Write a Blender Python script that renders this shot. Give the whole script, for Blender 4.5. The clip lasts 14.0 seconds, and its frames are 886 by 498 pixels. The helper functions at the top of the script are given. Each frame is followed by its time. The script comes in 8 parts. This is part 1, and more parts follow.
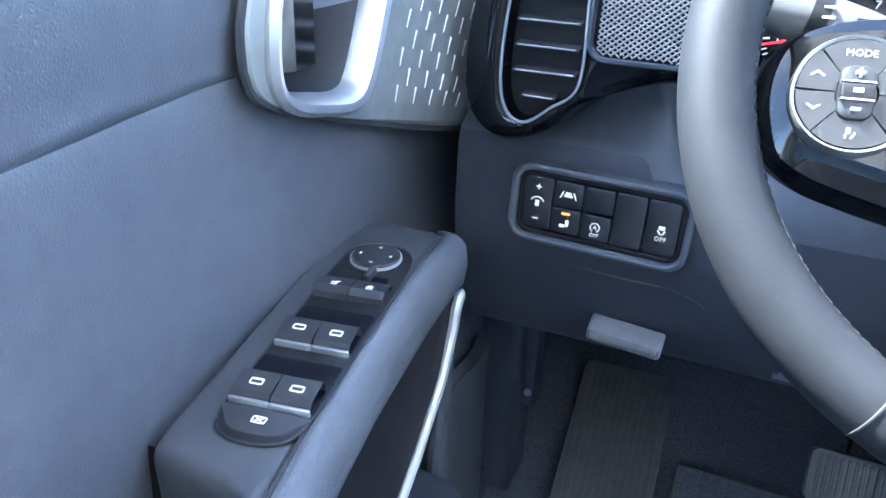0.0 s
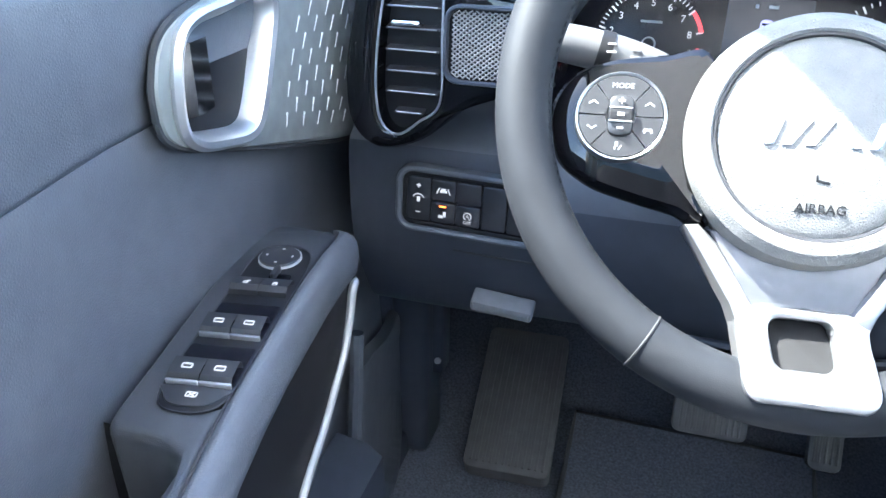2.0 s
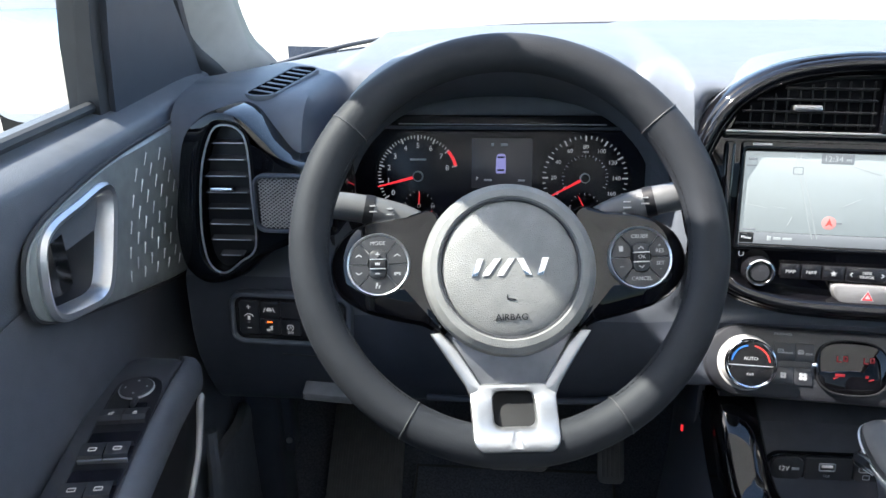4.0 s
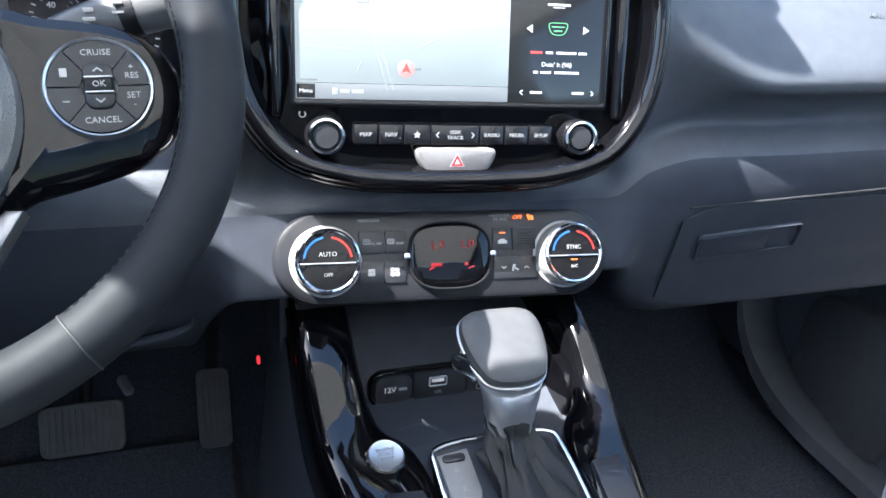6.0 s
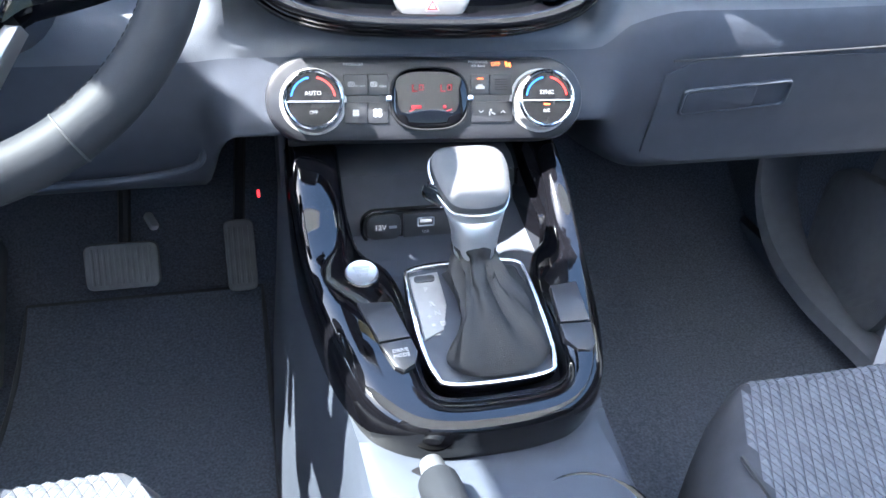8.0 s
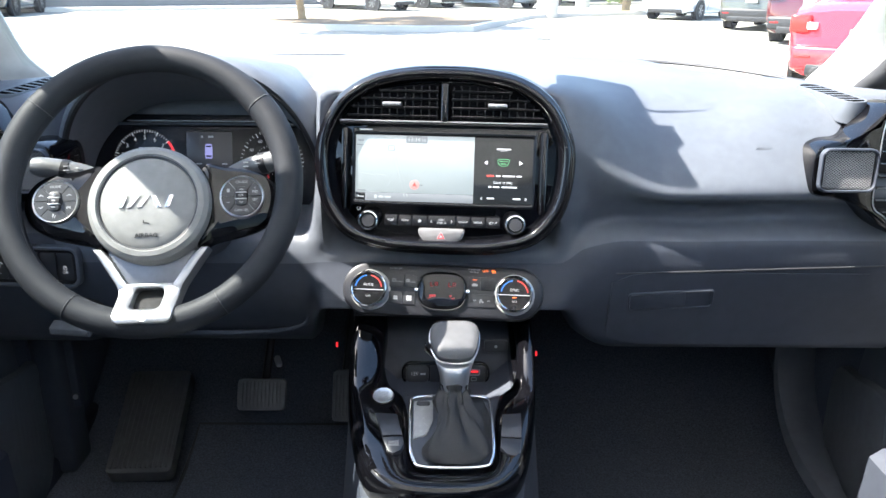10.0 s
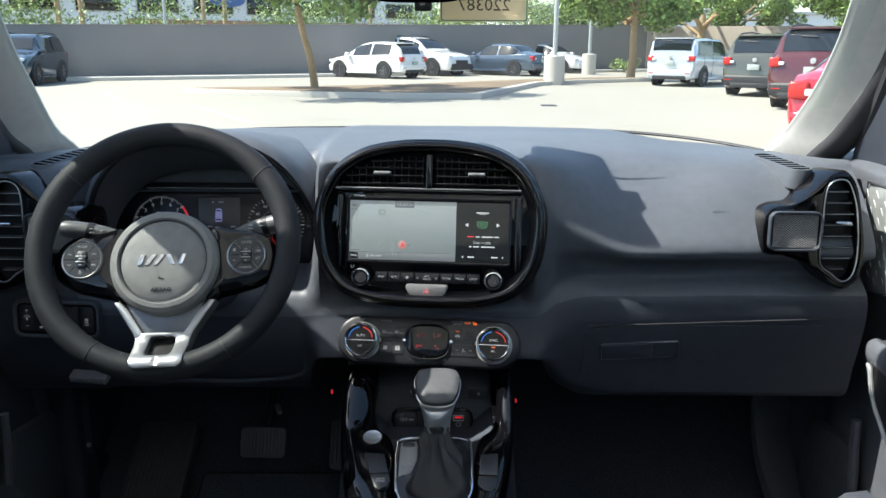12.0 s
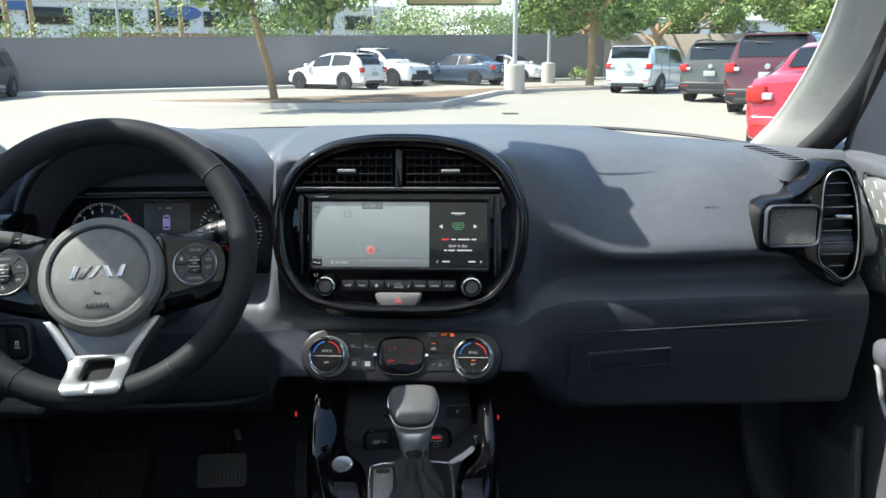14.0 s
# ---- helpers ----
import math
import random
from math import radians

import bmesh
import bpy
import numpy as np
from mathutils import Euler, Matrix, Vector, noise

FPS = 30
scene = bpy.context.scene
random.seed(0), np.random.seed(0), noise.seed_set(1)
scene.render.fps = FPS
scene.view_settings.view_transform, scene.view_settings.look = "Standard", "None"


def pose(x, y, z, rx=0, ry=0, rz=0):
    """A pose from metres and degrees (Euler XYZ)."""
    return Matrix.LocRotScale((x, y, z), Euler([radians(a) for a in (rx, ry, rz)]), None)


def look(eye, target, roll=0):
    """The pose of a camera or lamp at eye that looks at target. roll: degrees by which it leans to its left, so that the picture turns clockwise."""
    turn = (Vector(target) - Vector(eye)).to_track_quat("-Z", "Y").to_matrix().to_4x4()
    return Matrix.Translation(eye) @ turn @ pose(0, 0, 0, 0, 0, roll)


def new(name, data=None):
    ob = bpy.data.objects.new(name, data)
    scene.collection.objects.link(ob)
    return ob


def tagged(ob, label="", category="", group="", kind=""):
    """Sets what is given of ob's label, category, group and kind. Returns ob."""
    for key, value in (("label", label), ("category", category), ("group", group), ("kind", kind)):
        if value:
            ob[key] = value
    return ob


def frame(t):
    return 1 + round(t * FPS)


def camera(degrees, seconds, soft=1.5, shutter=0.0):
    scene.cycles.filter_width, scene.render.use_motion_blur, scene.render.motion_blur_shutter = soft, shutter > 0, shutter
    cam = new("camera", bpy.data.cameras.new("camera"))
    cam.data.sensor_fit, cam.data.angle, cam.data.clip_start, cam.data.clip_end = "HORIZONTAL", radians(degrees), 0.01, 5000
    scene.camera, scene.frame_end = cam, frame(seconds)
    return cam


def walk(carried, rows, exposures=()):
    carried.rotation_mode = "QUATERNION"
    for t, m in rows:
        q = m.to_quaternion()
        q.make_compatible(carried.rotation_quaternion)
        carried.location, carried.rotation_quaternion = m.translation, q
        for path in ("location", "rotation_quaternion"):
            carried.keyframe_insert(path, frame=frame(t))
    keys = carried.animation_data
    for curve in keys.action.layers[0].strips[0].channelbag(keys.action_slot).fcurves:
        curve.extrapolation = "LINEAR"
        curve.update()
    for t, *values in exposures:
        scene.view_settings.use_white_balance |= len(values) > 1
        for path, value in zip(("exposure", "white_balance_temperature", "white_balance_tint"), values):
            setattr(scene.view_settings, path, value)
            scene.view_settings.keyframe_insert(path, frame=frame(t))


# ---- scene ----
cam = camera(60.3, 14.0)
PATH = [
    (0, (-0.484, -0.526, 1.166), (-1.192, 1.132, 0.299), 2.1),
    (0.5, (-0.482, -0.54, 1.156), (-1.254, 1.084, 0.28), 2.0),
    (1, (-0.484, -0.544, 1.155), (-1.258, 1.077, 0.275), 1.7),
    (1.5, (-0.469, -0.55, 1.16), (-1.157, 1.098, 0.259), 1.1),
    (2, (-0.425, -0.598, 1.222), (-0.947, 1.102, 0.307), 0.6),
    (2.2, (-0.395, -0.62, 1.266), (-0.856, 1.09, 0.336), 0.0),
    (4.3, (-0.33, -0.727, 1.349), (-0.391, 1.13, 0.61), -0.4),
    (4.5, (-0.312, -0.699, 1.333), (-0.268, 1.175, 0.636), 0.1),
    (5, (-0.254, -0.615, 1.289), (0.141, 1.247, 0.674), 1.9),
    (5.5, (-0.214, -0.578, 1.232), (0.361, 1.214, 0.556), 3.2),
    (6, (-0.206, -0.56, 1.198), (0.435, 1.132, 0.346), 5.1),
    (6.5, (-0.198, -0.564, 1.174), (0.428, 1.054, 0.178), 5.6),
    (7, (-0.193, -0.57, 1.155), (0.406, 0.988, 0.053), 5.8),
    (7.2, (-0.193, -0.568, 1.15), (0.401, 0.964, 0.01), 6.1),
    (9.3, (-0.035, -0.922, 1.302), (0.076, 0.893, 0.469), 0.4),
    (9.5, (-0.023, -0.954, 1.315), (0.06, 0.886, 0.536), 0.5),
    (10, (-0.01, -1.024, 1.341), (0.009, 0.861, 0.672), 0.6),
    (10.5, (0.013, -1.09, 1.361), (0.002, 0.815, 0.749), 0.6),
    (11, (0.026, -1.134, 1.366), (0.013, 0.785, 0.803), 0.5),
    (11.5, (0.026, -1.136, 1.369), (0.018, 0.792, 0.836), 0.4),
    (12, (0.027, -1.131, 1.365), (0.018, 0.802, 0.853), 0.3),
    (12.5, (0.03, -1.128, 1.361), (0.012, 0.809, 0.861), 0.1),
    (13, (0.032, -1.126, 1.358), (0.019, 0.812, 0.863), 0.1),
    (13.5, (0.032, -1.112, 1.35), (0.04, 0.827, 0.86), 0.0),
    (14, (0.015, -1.035, 1.331), (0.1, 0.903, 0.845), -0.3),
]
EXPOSURES = [(0.0, 4.08, 5580, 10), (1.5, 4.08, 5580, 10), (2.2, 3.8, 6250, 10), (4.3, 2.0, 6500, 10), (5.0, 1.62, 6500, 12), (5.5, 1.85, 6400, 12), (6.0, 2.7, 6150, 10), (6.5, 3.48, 5750, 10), (7.2, 3.76, 5700, 10), (9.3, 3.5, 6500, 10), (9.5, 3.35, 6500, 10), (10.0, 2.58, 6500, 10), (10.5, 1.87, 6500, 10), (11.0, 1.46, 6500, 8), (12.5, 1.16, 6500, 6), (14.0, 1.16, 6500, 6)]
walk(cam, [(t, look(eye, target, roll)) for t, eye, target, roll in PATH], EXPOSURES)

SUN_AZ, SUN_EL = 180.0, 53.5   # degrees: azimuth counted from +x towards +y, height over the horizon

world = bpy.data.worlds.new("world")
scene.world = world
world.use_nodes = True
sky = world.node_tree.nodes.new("ShaderNodeTexSky")
sky.sky_type, sky.sun_disc = "NISHITA", False
sky.sun_elevation, sky.sun_rotation = radians(SUN_EL), radians(90 - SUN_AZ)
world.node_tree.links.new(sky.outputs[0], world.node_tree.nodes["Background"].inputs[0])
world.node_tree.nodes["Background"].inputs[1].default_value = 0.15
sun = new("sun", bpy.data.lights.new("sun", "SUN"))
sun.data.energy, sun.data.angle, sun.data.color = 5.0, radians(0.53), (1.0, 0.95, 0.88)
sun_way = Vector((math.cos(radians(SUN_AZ)) * math.cos(radians(SUN_EL)), math.sin(radians(SUN_AZ)) * math.cos(radians(SUN_EL)), math.sin(radians(SUN_EL))))
sun.matrix_world = look(sun_way * 60, (0, 0, 0))

GROUND = 0.08


# ---- materials ----
def material(name, colour, rough=0.5, metal=0.0, vary=0.12, scale=60.0, bump=0.0, bump_scale=900.0, coat=0.0, spec=0.5, kind="noise", rough_vary=0.1, second=0.0, second_scale=6.0, island=0.0, objects=0.0):
    """A principled surface whose colour and roughness vary at two scales, with a fine relief."""
    m = bpy.data.materials.new(name)
    m.use_nodes = True
    nt = m.node_tree
    n, link = nt.nodes, nt.links.new
    b = n["Principled BSDF"]
    b.inputs["Metallic"].default_value = metal
    b.inputs["Coat Weight"].default_value = coat
    b.inputs["Specular IOR Level"].default_value = spec
    tc = n.new("ShaderNodeTexCoord")
    fine = n.new("ShaderNodeTexNoise")
    fine.inputs["Scale"].default_value, fine.inputs["Detail"].default_value = scale, 5
    link(tc.outputs["Object"], fine.inputs["Vector"])
    coarse = n.new("ShaderNodeTexNoise")
    coarse.inputs["Scale"].default_value, coarse.inputs["Detail"].default_value = second_scale, 3
    link(tc.outputs["Object"], coarse.inputs["Vector"])
    total = n.new("ShaderNodeMath")
    total.operation = "MULTIPLY_ADD"
    link(coarse.outputs[0], total.inputs[0])
    total.inputs[1].default_value = second
    link(fine.outputs[0], total.inputs[2])
    value = n.new("ShaderNodeMapRange")
    value.inputs["From Min"].default_value, value.inputs["From Max"].default_value = 0.3 + 0.3 * second, 0.7 + 0.7 * second
    value.inputs["To Min"].default_value, value.inputs["To Max"].default_value = 1 - vary, 1 + vary
    link(total.outputs[0], value.inputs["Value"])
    hsv = n.new("ShaderNodeHueSaturation")
    hsv.inputs["Color"].default_value = (*colour, 1)
    out = value.outputs[0]
    if objects or island:
        src = n.new("ShaderNodeObjectInfo").outputs["Random"] if objects else n.new("ShaderNodeNewGeometry").outputs["Random Per Island"]
        r = n.new("ShaderNodeMapRange")
        amount = objects or island
        r.inputs["To Min"].default_value, r.inputs["To Max"].default_value = 1 - amount, 1 + amount
        link(src, r.inputs["Value"])
        mul = n.new("ShaderNodeMath")
        mul.operation = "MULTIPLY"
        link(out, mul.inputs[0])
        link(r.outputs[0], mul.inputs[1])
        out = mul.outputs[0]
    link(out, hsv.inputs["Value"])
    link(hsv.outputs[0], b.inputs["Base Color"])
    rr_ = n.new("ShaderNodeMapRange")
    rr_.inputs["From Min"].default_value, rr_.inputs["From Max"].default_value = 0.3, 0.7
    rr_.inputs["To Min"].default_value, rr_.inputs["To Max"].default_value = rough * (1 - rough_vary), min(1, rough * (1 + rough_vary))
    link(coarse.outputs[0], rr_.inputs["Value"])
    link(rr_.outputs[0], b.inputs["Roughness"])
    if bump:
        if kind == "leather":
            t = n.new("ShaderNodeTexVoronoi")
            t.feature = "DISTANCE_TO_EDGE"
        elif kind == "weave":
            t = n.new("ShaderNodeTexVoronoi")
            t.distance = "CHEBYCHEV"
            t.inputs["Randomness"].default_value = 0.0
        else:
            t = n.new("ShaderNodeTexNoise")
            t.inputs["Detail"].default_value = 4
        t.inputs["Scale"].default_value = bump_scale
        link(tc.outputs["Object"], t.inputs["Vector"])
        bp = n.new("ShaderNodeBump")
        bp.inputs["Strength"].default_value = bump
        bp.inputs["Distance"].default_value = 0.6 / bump_scale
        link(t.outputs[0], bp.inputs["Height"])
        link(bp.outputs[0], b.inputs["Normal"])
    return m


def glow(name, colour, strength):
    m = bpy.data.materials.new(name)
    m.use_nodes = True
    b = m.node_tree.nodes["Principled BSDF"]
    b.inputs["Base Color"].default_value = (*[c * 0.3 for c in colour], 1)
    b.inputs["Emission Color"].default_value = (*colour, 1)
    b.inputs["Emission Strength"].default_value = strength
    b.inputs["Roughness"].default_value = 0.3
    return m


def glass(name, tint=(0.93, 0.97, 0.95)):
    """Thin clear glass: straight through, with a gloss that grows towards grazing."""
    m = bpy.data.materials.new(name)
    m.use_nodes = True
    nt = m.node_tree
    nt.nodes.remove(nt.nodes["Principled BSDF"])
    tr, gl, mix, lw, pw, ma = (nt.nodes.new(k) for k in ("ShaderNodeBsdfTransparent", "ShaderNodeBsdfGlossy", "ShaderNodeMixShader", "ShaderNodeLayerWeight", "ShaderNodeMath", "ShaderNodeMath"))
    tr.inputs[0].default_value = (*tint, 1)
    gl.inputs["Roughness"].default_value = 0.01
    lw.inputs["Blend"].default_value = 0.5
    pw.operation, ma.operation = "POWER", "MULTIPLY_ADD"
    pw.inputs[1].default_value = 5.0
    ma.inputs[1].default_value, ma.inputs[2].default_value = 0.9, 0.05
    nt.links.new(lw.outputs["Facing"], pw.inputs[0])
    nt.links.new(pw.outputs[0], ma.inputs[0])
    nt.links.new(ma.outputs[0], mix.inputs[0])
    nt.links.new(tr.outputs[0], mix.inputs[1])
    nt.links.new(gl.outputs[0], mix.inputs[2])
    nt.links.new(mix.outputs[0], nt.nodes["Material Output"].inputs[0])
    return m



def paper(name, colour):
    """Thin paper that lets some light through."""
    m = bpy.data.materials.new(name)
    m.use_nodes = True
    nt = m.node_tree
    tr, mix = nt.nodes.new("ShaderNodeBsdfTranslucent"), nt.nodes.new("ShaderNodeMixShader")
    b = nt.nodes["Principled BSDF"]
    b.inputs["Base Color"].default_value, b.inputs["Roughness"].default_value = (*colour, 1), 0.9
    tr.inputs[0].default_value = (*colour, 1)
    mix.inputs[0].default_value = 0.6
    nt.links.new(b.outputs[0], mix.inputs[1])
    nt.links.new(tr.outputs[0], mix.inputs[2])
    nt.links.new(mix.outputs[0], nt.nodes["Material Output"].inputs[0])
    return m


SOFT = material("soft_dash_plastic", (0.094, 0.105, 0.124), 0.45, spec=0.5, bump=0.35, bump_scale=650, kind="leather", second=0.6)
PANEL = material("moulded_dark_plastic", (0.041, 0.048, 0.064), 0.52, bump=0.25, bump_scale=800, kind="leather", second=0.6)
DOOR = material("door_trim_plastic", (0.100, 0.108, 0.125), 0.45, bump=0.3, bump_scale=520, kind="leather", second=0.6)
GLOSS = material("gloss_black_plastic", (0.003, 0.003, 0.004), 0.035, spec=0.5, coat=0.0, vary=0.2, rough_vary=0.3)
BLACK = material("matt_black_plastic", (0.010, 0.010, 0.012), 0.5, spec=0.3, bump=0.15, bump_scale=1200)
BUTTON = material("button_plastic", (0.030, 0.031, 0.036), 0.38, bump=0.08, bump_scale=1500)
LEATHER = material("wheel_leather", (0.020, 0.022, 0.026), 0.56, spec=0.20, bump=0.18, bump_scale=1100, kind="leather", second=0.4)
AIRBAG = material("airbag_cover_leather_grain", (0.185, 0.185, 0.181), 0.50, bump=0.7, bump_scale=620, kind="leather")
OPENING = material("dark_opening", (0.006, 0.006, 0.007), 0.9, spec=0.0)
SILVER = material("satin_silver_trim", (0.62, 0.63, 0.65), 0.3, metal=0.9, vary=0.05)
CHROME = material("chrome", (0.8, 0.8, 0.82), 0.1, metal=1.0, vary=0.03)
GREYTRIM = material("light_grey_pillar_trim", (0.46, 0.46, 0.44), 0.7, bump=0.06, bump_scale=1500, vary=0.05)
HEAD = material("headliner_cloth", (0.66, 0.66, 0.64), 0.9, bump=0.1, bump_scale=1800)
CARPET = material("black_carpet", (0.078, 0.090, 0.116), 0.95, bump=0.8, bump_scale=700, vary=0.4, scale=300)
RUBBER = material("black_rubber", (0.035, 0.036, 0.040), 0.6, bump=0.2, bump_scale=900)
FABRIC = material("seat_fabric", (0.11, 0.118, 0.14), 0.85, bump=0.4, bump_scale=1400, kind="weave")
WHITEINK = glow("white_marking", (0.85, 0.87, 0.9), 0.06)
GREYINK = material("grey_marking", (0.35, 0.36, 0.38), 0.5)
REDINK = glow("red_marking", (0.9, 0.03, 0.04), 0.22)
AMBER = glow("amber_lamp", (1.0, 0.18, 0.03), 0.4)
GLASS = glass("window_glass")


# ---- mesh helpers ----
def thing(name, label, category, at=None, group="", kind=""):
    e = new(name)
    e.empty_display_size = 0.05
    if at is not None:
        e.matrix_world = at
    return tagged(e, label, category, group, kind)


def part(name, bm, mat, parent=None, label="", smooth=True, angle=32):
    """Links a bmesh as one mesh object, in the space of its parent."""
    bmesh.ops.recalc_face_normals(bm, faces=bm.faces)
    lim = radians(angle)
    for f in bm.faces:
        f.smooth = smooth
    for e in bm.edges:
        e.smooth = not (len(e.link_faces) == 2 and e.calc_face_angle(0) > lim)
    me = bpy.data.meshes.new(name)
    bm.to_mesh(me)
    bm.free()
    me.materials.append(mat)
    ob = new(name, me)
    if parent is not None:
        ob.parent = parent
    if label:
        tagged(ob, label)
    return ob


def spline(pts, n, closed=False):
    """n points along a smooth curve through pts."""
    pts = [Vector(p) for p in pts]
    k = len(pts)
    spans = k if closed else k - 1
    out = []
    for i in range(n):
        s = i * spans / (n if closed else n - 1)
        j = min(int(s), spans - 1)
        f = s - j
        if closed:
            a, b, c, d = (pts[(j + q) % k] for q in (-1, 0, 1, 2))
        else:
            a, b, c, d = (pts[min(max(j + q, 0), k - 1)] for q in (-1, 0, 1, 2))
        out.append(0.5 * ((2 * b) + (c - a) * f + (2 * a - 5 * b + 4 * c - d) * f * f + (3 * b - a - 3 * c + d) * f ** 3))
    return out


def grid(rows, close=False, cap=False, bm=None):
    """A sheet through rows of points; close joins each row's ends, cap fills the first and last rows."""
    bm = bm or bmesh.new()
    vs = [[bm.verts.new(p) for p in r] for r in rows]
    n = len(rows[0])
    for a, b in zip(vs, vs[1:]):
        for i in range(n if close else n - 1):
            j = (i + 1) % n
            bm.faces.new((a[i], a[j], b[j], b[i]))
    if cap:
        bm.faces.new(vs[0][::-1])
        bm.faces.new(vs[-1])
    return bm


def rr(w, h, r, n=5, cx=0.0, cy=0.0):
    """A rounded rectangle's outline."""
    r = min(r, w / 2 - 1e-5, h / 2 - 1e-5)
    out = []
    for q, (sx, sy) in enumerate(((1, 1), (-1, 1), (-1, -1), (1, -1))):
        for i in range(n + 1):
            a = radians(90 * q + 90 * i / n)
            out.append(Vector((cx + sx * (w / 2 - r) + r * math.cos(a), cy + sy * (h / 2 - r) + r * math.sin(a))))
    return out


def circle(r, n=32, cx=0.0, cy=0.0, ry=None):
    return [Vector((cx + r * math.cos(2 * math.pi * i / n), cy + (ry or r) * math.sin(2 * math.pi * i / n))) for i in range(n)]


def offset(o, d):
    """The outline moved d outwards (counter-clockwise outlines)."""
    n, out = len(o), []
    for i in range(n):
        a, b, c = o[i - 1], o[i], o[(i + 1) % n]
        e1, e2 = (b - a), (c - b)
        t = (e1.normalized() if e1.length > 1e-9 else Vector((0, 0))) + (e2.normalized() if e2.length > 1e-9 else Vector((0, 0)))
        t = t.normalized() if t.length > 1e-9 else Vector((1, 0))
        out.append(Vector((b.x + t.y * d, b.y - t.x * d)))
    return out


def at(o, z, m=None):
    m = m or Matrix()
    return [m @ Vector((p.x, p.y, z)) for p in o]


def slab(o, z0, z1, bev=0.001, m=None, bm=None, dome=0.0):
    """A plate with the outline o from z0 to z1, its upper edge rounded."""
    rows = [at(o, z0, m), at(o, z1 - bev, m), at(offset(o, -bev * 0.3), z1 - bev * 0.3, m), at(offset(o, -bev), z1, m)]
    bm = bm or bmesh.new()
    vs = [[bm.verts.new(p) for p in r] for r in rows]
    n = len(o)
    for a, b in zip(vs, vs[1:]):
        for i in range(n):
            bm.faces.new((a[i], a[(i + 1) % n], b[(i + 1) % n], b[i]))
    bm.faces.new(vs[0][::-1])
    if dome:
        c = sum(o, Vector((0, 0))) / n
        inner = vs[-1]
        for f in (0.75, 0.45, 0.18):
            ring = [bm.verts.new((m or Matrix()) @ Vector((c.x + (p.x - c.x) * f, c.y + (p.y - c.y) * f, z1 + dome * (1 - f * f)))) for p in offset(o, -bev)]
            for i in range(n):
                bm.faces.new((inner[i], inner[(i + 1) % n], ring[(i + 1) % n], ring[i]))
            inner = ring
        bm.faces.new(inner)
    else:
        bm.faces.new(vs[-1])
    return bm


def frame_slab(outer, inner, z0, z1, bev=0.001, m=None, bm=None, zin=None):
    """A plate with a hole; both outlines have the same number of points. zin: depth of the hole's wall."""
    zin = z0 if zin is None else zin
    rows = [at(outer, z0, m), at(outer, z1 - bev, m), at(offset(outer, -bev * 0.3), z1 - bev * 0.3, m), at(offset(outer, -bev), z1, m),
            at(offset(inner, bev), z1, m), at(offset(inner, bev * 0.3), z1 - bev * 0.3, m), at(inner, z1 - bev, m), at(inner, zin, m)]
    return grid([r + [r[0]] for r in rows], bm=bm)


def tube(path, r, n=12, closed=False, flat=1.0, bm=None):
    """A tube along a path; r is a radius or a list of radii."""
    path = [Vector(p) for p in path]
    k = len(path)
    rs = r if isinstance(r, (list, tuple)) else [r] * k
    rows, side = [], None
    for i, p in enumerate(path):
        a = path[i - 1] if (i or closed) else p
        b = path[(i + 1) % k] if (i < k - 1 or closed) else p
        t = (b - a).normalized()
        if side is None:
            side = t.cross(Vector((0, 0, 1)) if abs(t.z) < 0.9 else Vector((1, 0, 0))).normalized()
        side = (side - t * side.dot(t)).normalized()
        up = t.cross(side)
        rows.append([p + (side * math.cos(2 * math.pi * j / n) + up * math.sin(2 * math.pi * j / n) * flat) * rs[i] for j in range(n)])
    if closed:
        rows.append(rows[0])
    bm = grid(rows, close=True, cap=not closed, bm=bm)
    if closed:
        bmesh.ops.remove_doubles(bm, verts=bm.verts, dist=1e-6)
    return bm


def lathe(profile, n=32, m=None, bm=None):
    """Turns (radius, height) pairs round the local z axis."""
    m = m or Matrix()
    rows = [[m @ Vector((r * math.cos(2 * math.pi * j / n), r * math.sin(2 * math.pi * j / n), z)) for j in range(n)] for r, z in profile]
    bm = grid(rows, close=True, bm=bm)
    bmesh.ops.remove_doubles(bm, verts=bm.verts, dist=1e-6)
    return bm


def box(x0, x1, y0, y1, z0, z1, bev=0.002, seg=2, bm=None):
    out = bmesh.new()
    bmesh.ops.create_cube(out, size=1, matrix=Matrix.LocRotScale(((x0 + x1) / 2, (y0 + y1) / 2, (z0 + z1) / 2), None, (x1 - x0, y1 - y0, z1 - z0)))
    if bev:
        bmesh.ops.bevel(out, geom=out.edges[:], offset=bev, segments=seg, affect="EDGES", profile=0.5)
    return out


def lettering(s, size, m, mat, parent, name="lettering", depth=0.0002, align="CENTER"):
    """Raised writing in the built-in font."""
    cu = bpy.data.curves.new(name, "FONT")
    cu.body, cu.size, cu.align_x, cu.align_y, cu.extrude, cu.resolution_u = s, size, align, "CENTER", depth, 2
    tmp = bpy.data.objects.new(name, cu)
    me = bpy.data.meshes.new_from_object(tmp)
    bpy.data.objects.remove(tmp)
    me.materials.append(mat)
    ob = new(name, me)
    ob.parent = parent
    ob.matrix_basis = m
    return ob


def face(x, y, z, lean, yaw=0.0):
    """A frame whose z axis looks back at the seats and whose y axis points up the plane, leaning forwards."""
    return pose(x, y, z, 90 - lean, 0, yaw)


def lerp(a, b, f):
    return a + (b - a) * f


def smooth01(f):
    f = min(1, max(0, f))
    return f * f * (3 - 2 * f)


# ---- the car's cabin: setting ----
def plain(name, bm, mat, label, category):
    return tagged(part(name, bm, mat), label, category, kind="structure")


